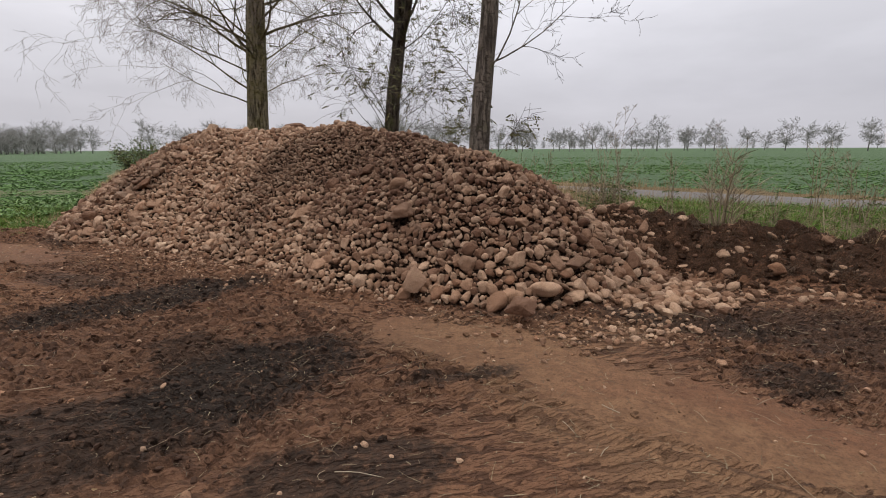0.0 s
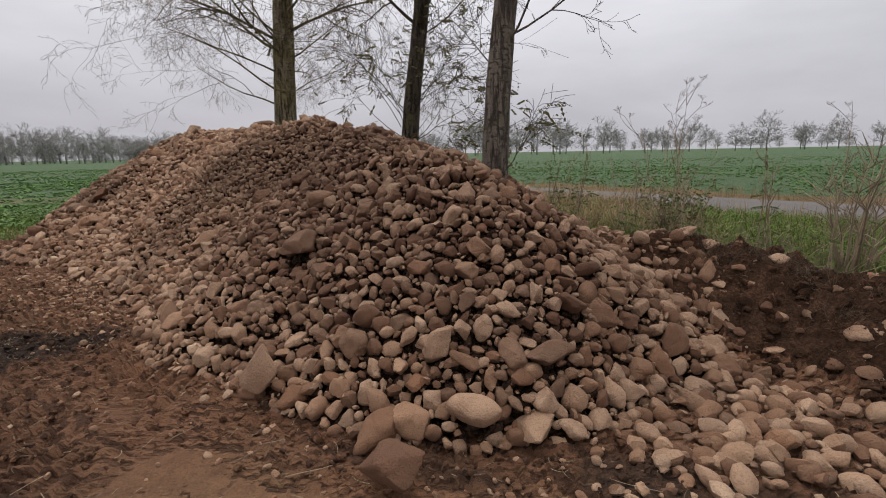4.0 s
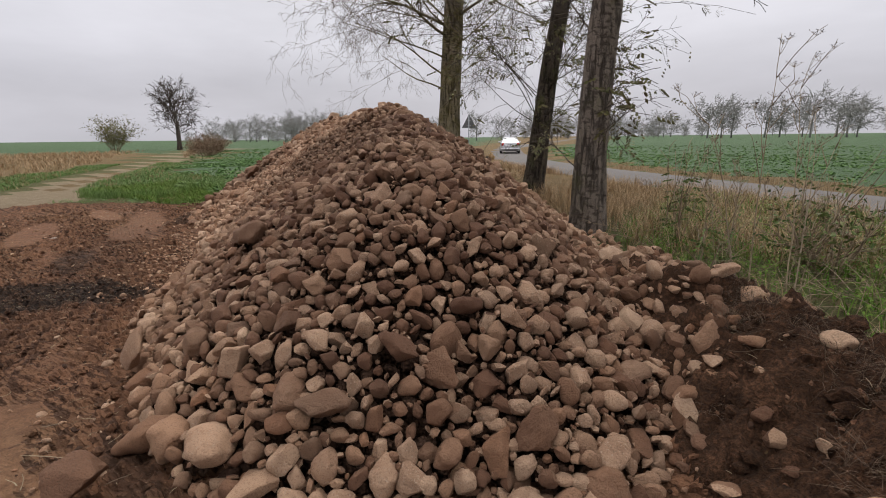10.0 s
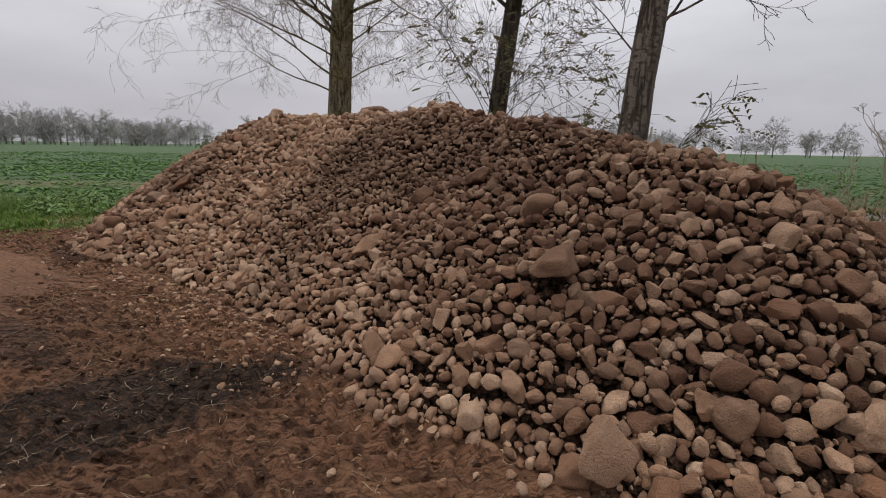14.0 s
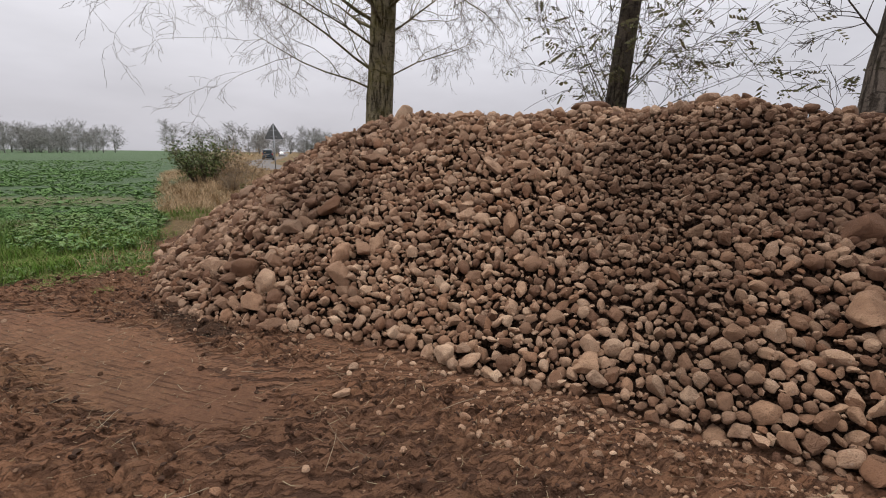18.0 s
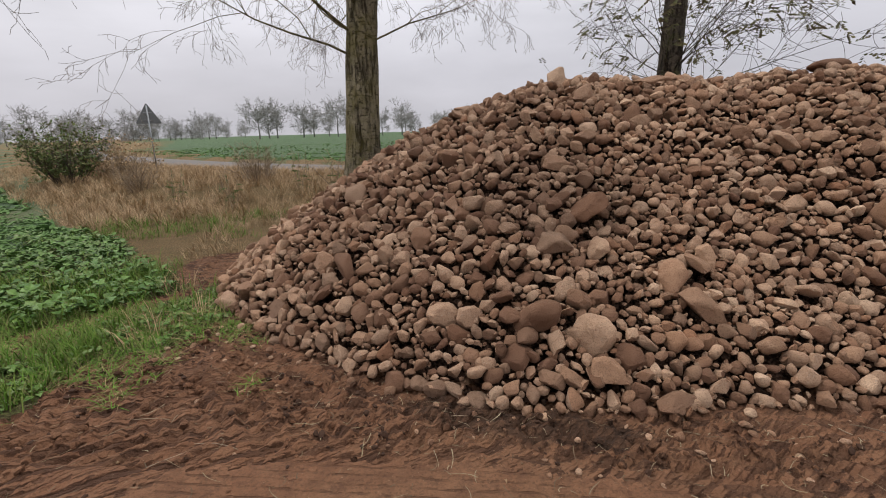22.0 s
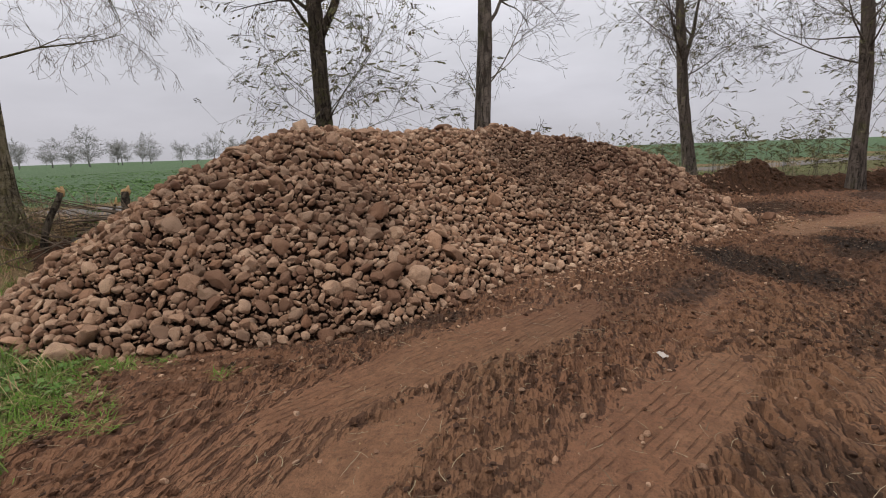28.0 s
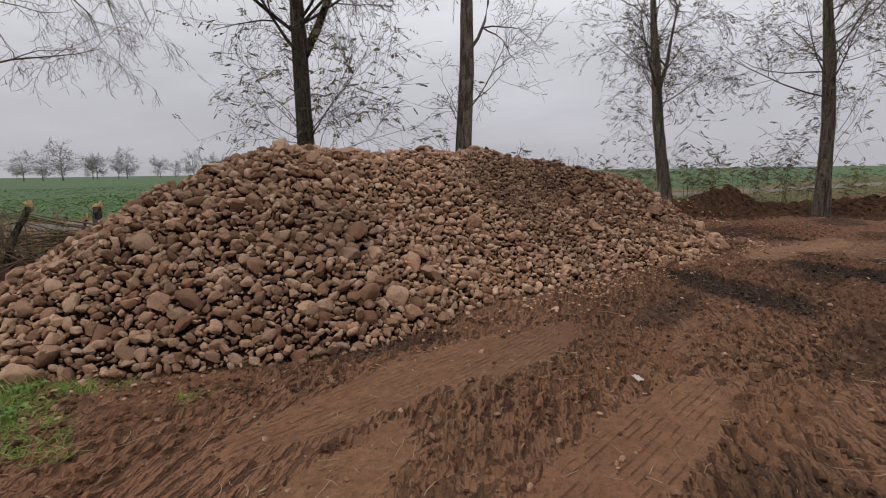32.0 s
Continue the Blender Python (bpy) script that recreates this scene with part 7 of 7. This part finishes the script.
def build_sign():
    """A triangular road sign on its pole, seen from behind."""
    ob = root("road_sign", (-13.5, 29.9, 0.05), 12)
    tagged(ob, "triangular road sign on a grey pole seen from behind", "road sign")
    steel = plain("galvanised_steel", (0.30, 0.31, 0.32), 0.5, 0.5, 0.7, 0.15, 8)
    t = Tubes()
    t.add([(0, 0, -0.2), (0, 0, 2.95)], [0.032, 0.032], 10)
    t.make("pole", steel, ob)
    bm = bmesh.new()
    pts = []
    for k in range(3):
        c = Vector((math.cos(radians(90 + 120 * k)), math.sin(radians(90 + 120 * k))))
        for j in (-1, 0, 1):
            a = radians(90 + 120 * k + j * 40)
            pts.append(c * 0.50 + Vector((math.cos(a), math.sin(a))) * 0.05)
    f = bm.faces.new([bm.verts.new((p.x, 0.04, 2.45 + p.y)) for p in pts])
    r = bmesh.ops.extrude_face_region(bm, geom=[f])
    bmesh.ops.translate(bm, vec=(0, 0.015, 0), verts=[v for v in r["geom"] if isinstance(v, bmesh.types.BMVert)])
    part("plate", bm, plain("grey_sign_back", (0.13, 0.135, 0.14), 0.55, 0.4, 0.2, 0.15, 6), ob)
    for z in (2.3, 2.62):
        t = Tubes()
        t.add([(-0.16, 0.035, z), (0.16, 0.035, z)], [0.014, 0.014], 6)
        t.make("clamp", steel, ob)


build_bank_stones()
build_litter()
build_sign()


# ---- the two vehicles that pass on the road ----
def loft(stations, shape):
    """Rings across the length: each station (x, low, belt, top, half width at the sill, half width at the roof)."""
    V, F = [], []
    k = None
    for st in stations:
        ring = shape(*st)
        k = len(ring)
        V += ring
    for i in range(len(stations) - 1):
        for j in range(k):
            j2 = (j + 1) % k
            F.append((i * k + j, i * k + j2, (i + 1) * k + j2, (i + 1) * k + j))
    F.append(tuple(range(k)))
    F.append(tuple((len(stations) - 1) * k + j for j in reversed(range(k))))
    return V, F


def car_ring(x, low, belt, top, w, wr):
    half = [(w * 0.90, low), (w * 0.985, low + 0.12), (w, (low + belt) * 0.5), (w * 0.985, belt - 0.03), (w * 0.95, belt)]
    if top > belt + 0.02:
        half += [(wr + (w * 0.95 - wr) * 0.25, belt + (top - belt) * 0.72), (wr * 0.93, top - 0.035), (wr * 0.6, top)]
    else:
        half += [(w * 0.88, belt + 0.005), (w * 0.7, belt + 0.018), (w * 0.4, belt + 0.03)]
    return [(x, y, z) for y, z in half] + [(x, -y, z) for y, z in reversed(half)]


def ring_at(stations, x):
    for a, b in zip(stations, stations[1:]):
        if a[0] >= x >= b[0]:
            t = (a[0] - x) / (a[0] - b[0])
            return [p + (q - p) * t for p, q in zip(a, b)]
    return list(stations[-1])


def flank(st, share):
    """Half width of the cabin at a share of its height."""
    _, low, belt, top, w, wr = st
    a, b, c = w * 0.95, wr + (w * 0.95 - wr) * 0.25, wr * 0.93
    return a + (b - a) * share / 0.72 if share < 0.72 else b + (c - b) * (share - 0.72) / 0.28


def sheet(rows, inward):
    """A thin pane over a grid of points, thickened by a step inwards."""
    n, m = len(rows), len(rows[0])
    V = [p for r in rows for p in r]
    V += [tuple(p[i] + inward[i] for i in range(3)) for p in V]
    F = []
    for i in range(n - 1):
        for j in range(m - 1):
            q = (i * m + j, i * m + j + 1, (i + 1) * m + j + 1, (i + 1) * m + j)
            F += [q, tuple(n * m + k for k in reversed(q))]
    rim = [j for j in range(m)] + [i * m + m - 1 for i in range(1, n)] + [(n - 1) * m + j for j in range(m - 2, -1, -1)] + [i * m for i in range(n - 2, 0, -1)]
    F += [(a, n * m + a, n * m + b, b) for a, b in zip(rim, rim[1:] + rim[:1])]
    return V, F


def side_pane(stations, x0, x1, x2, x3, side, lift):
    """A window that follows the flank: lower front and rear, upper rear and front."""
    rows = []
    for share in (0.10, 0.28, 0.46, 0.62, 0.72, 0.84):
        k = (share - 0.10) / 0.74
        a, b = x0 + (x3 - x0) * k, x1 + (x2 - x1) * k
        row = []
        for j in range(9):
            st = ring_at(stations, a + (b - a) * j / 8)
            row.append((st[0], side * (flank(st, share) + lift), st[2] + (st[3] - st[2]) * share))
        rows.append(row)
    return sheet(rows, (0, -side * 0.03, 0))


def screen_pane(stations, xa, xb, lift):
    """A windscreen or rear window that follows the slope of the cabin."""
    rows = []
    for i in range(9):
        st = ring_at(stations, xa + (xb - xa) * i / 8)
        wr, top = st[5], st[3] + lift
        rows.append([(st[0], y * wr, top + dz) for y, dz in ((-0.88, -0.028), (-0.6, 0), (0, 0.004), (0.6, 0), (0.88, -0.028))])
    return sheet(rows, (0, 0, -0.03))


def slab(pts, depth):
    """A thin plate from four corners, thickened inwards along x."""
    return [tuple(p) for p in pts] + [(p[0] + depth, p[1], p[2]) for p in pts], [(0, 1, 2, 3), (4, 7, 6, 5), (0, 4, 5, 1), (1, 5, 6, 2), (2, 6, 7, 3), (3, 7, 4, 0)]


def wheel(parent, x, y, r, mats):
    """A wheel on its axle; the axle lies along y."""
    hub = new("wheel")
    hub.parent = parent
    hub.location = (x, y, r)
    side = 1 if y > 0 else -1
    prof = [(r * 0.62, -0.09), (r * 0.95, -0.095), (r, -0.06), (r, 0.06), (r * 0.95, 0.095), (r * 0.62, 0.09)]
    n = 24
    V, F = [], []
    for k in range(n):
        a = 6.2832 * k / n
        V += [(math.cos(a) * q, w, math.sin(a) * q) for q, w in prof]
    m = len(prof)
    for k in range(n):
        for j in range(m):
            F.append((k * m + j, k * m + (j + 1) % m, ((k + 1) % n) * m + (j + 1) % m, ((k + 1) % n) * m + j))
    mesh_part("tyre", V, F, mats["rubber"], hub, "", True)
    V, F = [], []
    for k in range(n):
        a = 6.2832 * k / n
        V += [(math.cos(a) * r * 0.63, side * 0.07, math.sin(a) * r * 0.63), (math.cos(a) * r * 0.60, side * 0.045, math.sin(a) * r * 0.60)]
    for k in range(n):
        k2 = (k + 1) % n
        F.append((2 * k, 2 * k + 1, 2 * k2 + 1, 2 * k2))
    F.append(tuple(2 * k + 1 for k in range(n)))
    for k in range(6):
        a = 6.2832 * k / 6
        b = len(V)
        ca, sa = math.cos(a), math.sin(a)
        for q, w in ((0.12, 0.10), (0.60, 0.13)):
            for sg in (-1, 1):
                V.append((ca * r * q - sa * sg * w * r, side * 0.085, sa * r * q + ca * sg * w * r))
                V.append((ca * r * q - sa * sg * w * r, side * 0.05, sa * r * q + ca * sg * w * r))
        F += [(b, b + 2, b + 6, b + 4), (b, b + 4, b + 5, b + 1), (b + 2, b + 3, b + 7, b + 6)]
    mesh_part("rim", V, F, mats["rim"], hub, "silver spoked rim")
    return hub


def car(name, label, stations, base, r, paint, panes, screen, rear, lamps, trim, plate):
    """A car whose front points along x: body, panes, lights, wheels."""
    ob = root(name)
    tagged(ob, label, "car")
    mats = dict(rubber=RUBBER, rim=RIM)
    V, F = loft(stations, car_ring)
    body = mesh_part("body", V, F, paint, ob, "", True)
    bv = body.modifiers.new("round", "BEVEL")
    bv.width, bv.segments, bv.limit_method, bv.angle_limit = 0.03, 2, "ANGLE", radians(28)
    for side in (1, -1):
        for q in panes:
            V, F = side_pane(stations, *q, side, 0.012)
            mesh_part("side_window", V, F, GLASS, body, "dark tinted window")
        for x in (base / 2 + trim["shift"], -base / 2 + trim["shift"]):
            # dark wheel arch with a lip, and the wheel in it
            w = ring_at(stations, x)[4]
            arch = Tubes()
            pts = [(x + math.cos(radians(a)) * r * 1.17, side * (w * 0.985), r + math.sin(radians(a)) * r * 1.17) for a in range(-15, 196, 15)]
            arch.add(pts, [0.022] * len(pts), 6)
            arch.make("wheel_arch", paint, body)
            V = [(x, side * (w + 0.004), r)] + [(x + math.cos(radians(a)) * r * 1.15, side * (w + 0.004), r + math.sin(radians(a)) * r * 1.15) for a in range(-20, 201, 20)]
            mesh_part("arch_well", V + [(p[0], p[1] - side * 0.05, p[2]) for p in V], [(0, i, i + 1) for i in range(1, len(V) - 1)], BLACK, body)
        x0, x1, z = trim["strip"]
        w = ring_at(stations, (x0 + x1) / 2)[4]
        mesh_part("side_strip", [(x0, side * (w + 0.012), z), (x1, side * (w + 0.012), z), (x1, side * (w + 0.012), z + 0.055), (x0, side * (w + 0.012), z + 0.055),
                                 (x0, side * (w - 0.05), z), (x1, side * (w - 0.05), z), (x1, side * (w - 0.05), z + 0.055), (x0, side * (w - 0.05), z + 0.055)],
                  [(0, 1, 2, 3), (0, 4, 5, 1), (2, 6, 7, 3), (0, 3, 7, 4), (1, 5, 6, 2)], BLACK, body, "black rubber side strip")
        for hx in trim["handles"]:
            st = ring_at(stations, hx)
            t = Tubes()
            t.add([(hx + 0.08, side * (st[4] * 0.985 + 0.012), st[2] - 0.10), (hx - 0.08, side * (st[4] * 0.985 + 0.012), st[2] - 0.10)], [0.018, 0.018], 6)
            t.make("door_handle", BLACK, body)
        mx, mz = trim["mirror"]
        st = ring_at(stations, mx)
        bm = bmesh.new()
        bmesh.ops.create_uvsphere(bm, u_segments=10, v_segments=6, radius=1.0)
        bmesh.ops.transform(bm, matrix=pose(mx, side * (st[4] + 0.07), mz) @ Matrix.Diagonal((0.06, 0.11, 0.08, 1)), verts=bm.verts)
        part("wing_mirror", bm, trim["mirror_mat"], body, "", True)
        for lx, ly, lz, dx, dy, dz, m in lamps:
            bm = bmesh.new()
            bmesh.ops.create_cube(bm, size=1.0)
            bmesh.ops.bevel(bm, geom=bm.edges[:], offset=0.12, segments=2, affect="EDGES")
            bmesh.ops.transform(bm, matrix=pose(lx, side * ly, lz) @ Matrix.Diagonal((dx, dy, dz, 1)), verts=bm.verts)
            part("tail_light" if lx < 0 else "headlight", bm, m, body, "", True)
    for nm, pts in (("windscreen", screen), ("rear_window", rear)):
        V, F = screen_pane(stations, *pts, 0.012) if len(pts) == 2 else slab(pts, 0.02)
        mesh_part(nm, V, F, GLASS, body)
    px, pz, pw, ph = plate
    V, F = slab([(px, -pw, pz), (px, pw, pz), (px, pw, pz + ph), (px, -pw, pz + ph)], 0.03)
    pl = mesh_part("number_plate", V, F, plain("plate_white", (0.55, 0.55, 0.53), 0.5, 0.4, 0, 0.05, 8, 0), body)
    for k in range(6):
        y0 = -pw * 0.8 + k * pw * 0.28
        V, F = slab([(px - 0.004, y0, pz + ph * 0.25), (px - 0.004, y0 + pw * 0.17, pz + ph * 0.25), (px - 0.004, y0 + pw * 0.17, pz + ph * 0.75), (px - 0.004, y0, pz + ph * 0.75)], 0.004)
        mesh_part("plate_bar", V, F, BLACK, pl)
    # bumper line and underside
    for x, nm in ((stations[0][0] - 0.02, "front_bumper"), (stations[-1][0] + 0.02, "rear_bumper")):
        t = Tubes()
        w = trim["bumper"]
        sg = 1 if x > 0 else -1
        t.add([(x - sg * 0.30, -w, 0.42), (x - sg * 0.05, -w * 0.93, 0.42), (x, 0, 0.42), (x - sg * 0.05, w * 0.93, 0.42), (x - sg * 0.30, w, 0.42)], [0.09] * 5, 8)
        t.make(nm, trim["bumper_mat"], body)
    wheels = [wheel(ob, x + trim["shift"], y, r, mats) for x in (base / 2, -base / 2) for y in (trim["track"], -trim["track"])]
    return ob, wheels


GLASS = Graph("car_glass", 0.06, 0.6).color((0.015, 0.022, 0.022)).mat
BLACK = plain("black_plastic", (0.015, 0.015, 0.016), 0.55, 0.4, 0, 0.2, 10, 0)
RUBBER = plain("tyre_rubber", (0.018, 0.017, 0.017), 0.85, 0.2, 0, 0.25, 20)
RIM = plain("alloy_rim", (0.45, 0.45, 0.46), 0.35, 0.5, 0.85, 0.1, 12, 0)
RED_LAMP = plain("red_lamp", (0.35, 0.018, 0.015), 0.2, 0.6, 0, 0.1, 8, 0)
CLEAR_LAMP = plain("clear_lamp", (0.55, 0.57, 0.58), 0.12, 0.7, 0.2, 0.1, 8, 0)


def car_paint(name, c, metal):
    g = Graph(name, 0.3, 0.5, metal)
    dust = g.noise(3.0, 5, 0.7)
    g.color(g.mix(g.ramp(dust, (0.45, 0.0), (0.75, 0.35)), c, (0.22, 0.19, 0.16)))
    g.rough(g.ramp(dust, (0.4, 0.26), (0.75, 0.55)))
    g.b.inputs["Coat Weight"].default_value = 0.5
    return g.mat


SILVER, BLUE = car_paint("silver_paint", (0.50, 0.50, 0.52), 0.45), car_paint("blue_grey_paint", (0.020, 0.040, 0.058), 0.1)

# front to back: x, sill, belt, top, half width, half roof width
SALOON = [(2.24, 0.30, 0.55, 0.55, 0.55, 0.4), (2.15, 0.20, 0.68, 0.68, 0.72, 0.5), (1.85, 0.18, 0.78, 0.78, 0.83, 0.6), (1.25, 0.18, 0.90, 0.90, 0.865, 0.62), (0.95, 0.18, 0.94, 0.95, 0.865, 0.62),
          (0.30, 0.18, 0.955, 1.33, 0.87, 0.62), (-0.15, 0.18, 0.96, 1.43, 0.87, 0.62), (-0.75, 0.18, 0.97, 1.42, 0.87, 0.61), (-1.25, 0.18, 0.985, 1.28, 0.86, 0.60), (-1.75, 0.20, 1.0, 1.03, 0.845, 0.62),
          (-2.05, 0.22, 1.0, 1.0, 0.80, 0.6), (-2.20, 0.28, 0.93, 0.93, 0.72, 0.5), (-2.26, 0.36, 0.62, 0.62, 0.66, 0.4)]
VAN = [(2.05, 0.32, 0.62, 0.62, 0.55, 0.4), (1.95, 0.22, 0.78, 0.78, 0.74, 0.5), (1.60, 0.20, 0.95, 0.95, 0.83, 0.6), (1.15, 0.20, 1.06, 1.07, 0.86, 0.62), (0.45, 0.20, 1.10, 1.62, 0.86, 0.64),
       (0.10, 0.20, 1.11, 1.77, 0.86, 0.66), (-0.60, 0.20, 1.11, 1.81, 0.86, 0.67), (-1.40, 0.20, 1.11, 1.80, 0.86, 0.67), (-1.90, 0.22, 1.11, 1.76, 0.85, 0.66), (-2.03, 0.26, 1.08, 1.66, 0.82, 0.64), (-2.06, 0.34, 1.0, 1.50, 0.80, 0.62)]


def build_cars():
    saloon, w1 = car("saloon_car", "silver saloon car driving away along the road", SALOON, 2.51, 0.31, SILVER, ((0.62, -0.20, -0.12, 0.22), (-0.27, -1.12, -0.98, -0.20)),
                     (0.88, 0.22), (-1.66, -0.95),
                     ((-2.12, 0.66, 0.80, 0.24, 0.24, 0.26, RED_LAMP), (2.05, 0.60, 0.62, 0.22, 0.32, 0.15, CLEAR_LAMP)),
                     dict(shift=0.10, strip=(1.0, -0.85, 0.50), handles=(-0.05, -0.95), mirror=(0.62, 0.98), mirror_mat=SILVER, bumper=0.78, bumper_mat=SILVER, track=0.80), (-2.255, 0.72, 0.26, 0.11))
    van, w2 = car("family_van", "dark blue-grey family van driving along the road", VAN, 2.69, 0.32, BLUE, ((0.72, 0.0, 0.06, 0.34), (-0.08, -0.98, -0.98, -0.06), (-1.06, -1.78, -1.74, -1.06)),
                  (1.05, 0.42), [(-2.075, 0.60, 1.10), (-2.075, -0.60, 1.10), (-2.055, -0.55, 1.55), (-2.055, 0.55, 1.55)],
                  ((-2.02, 0.76, 0.95, 0.12, 0.14, 0.34, RED_LAMP), (1.85, 0.62, 0.72, 0.20, 0.28, 0.22, CLEAR_LAMP)),
                  dict(shift=-0.05, strip=(1.0, -0.95, 0.55), handles=(0.05, -0.90), mirror=(0.78, 1.12), mirror_mat=BLACK, bumper=0.80, bumper_mat=BLACK, track=0.80), (-2.085, 0.80, 0.26, 0.11))
    return (saloon, w1, 0.31), (van, w2, 0.32)


SALOON_CAR, VAN_CAR = build_cars()


def along_road(s):
    """Place and heading at s metres along the road's line, counted from its near end, in the lane that cars take."""
    for a, b in zip(ROAD, ROAD[1:]):
        k = math.dist(a, b)
        if s <= k or b == ROAD[-1]:
            t = s / k
            return a[0] + (b[0] - a[0]) * t, a[1] + (b[1] - a[1]) * t, math.degrees(math.atan2(b[1] - a[1], b[0] - a[0]))
        s -= k


def drive(thing, wheels, r, s_at, t_at, speed):
    """Drive a car along the road at one speed."""
    rows, turn = [], []
    total = sum(math.dist(a, b) for a, b in zip(ROAD, ROAD[1:]))
    times = [i * 0.25 for i in range(129)]
    for t in times:
        s = min(max(s_at + (t - t_at) * speed, 1.0), total - 1.0)
        here, ahead, back = along_road(s), along_road(min(s + 4, total - 0.5)), along_road(max(s - 4, 0.5))
        x, y = (here[0] * 2 + ahead[0] + back[0]) / 4, (here[1] * 2 + ahead[1] + back[1]) / 4
        heading = math.degrees(math.atan2(ahead[1] - back[1], ahead[0] - back[0]))
        swell = 0.9 * float(smooth01((math.hypot(x, y) - 120) / 500))
        x, y = x + math.sin(radians(heading)) * 0.35, y - math.cos(radians(heading)) * 0.35
        rows.append((t, pose(x, y, 0.158 + swell, 0, 0, heading)))
    walk(thing, rows)
    # the rims have six alike spokes, so their turn is keyed within one spoke
    spin = math.degrees(speed / r * 0.25) % 60
    for w in wheels:
        p = w.location
        walk(w, [(t, pose(p.x, p.y, p.z, 0, spin * i, 0)) for i, t in enumerate(times)])


def motions():
    near = math.dist(ROAD[0], ROAD[1])
    drive(*SALOON_CAR, near + 72.6, 7.5, 14.0)
    drive(*VAN_CAR, near + 73.3, 13.0, 16.5)


motions()
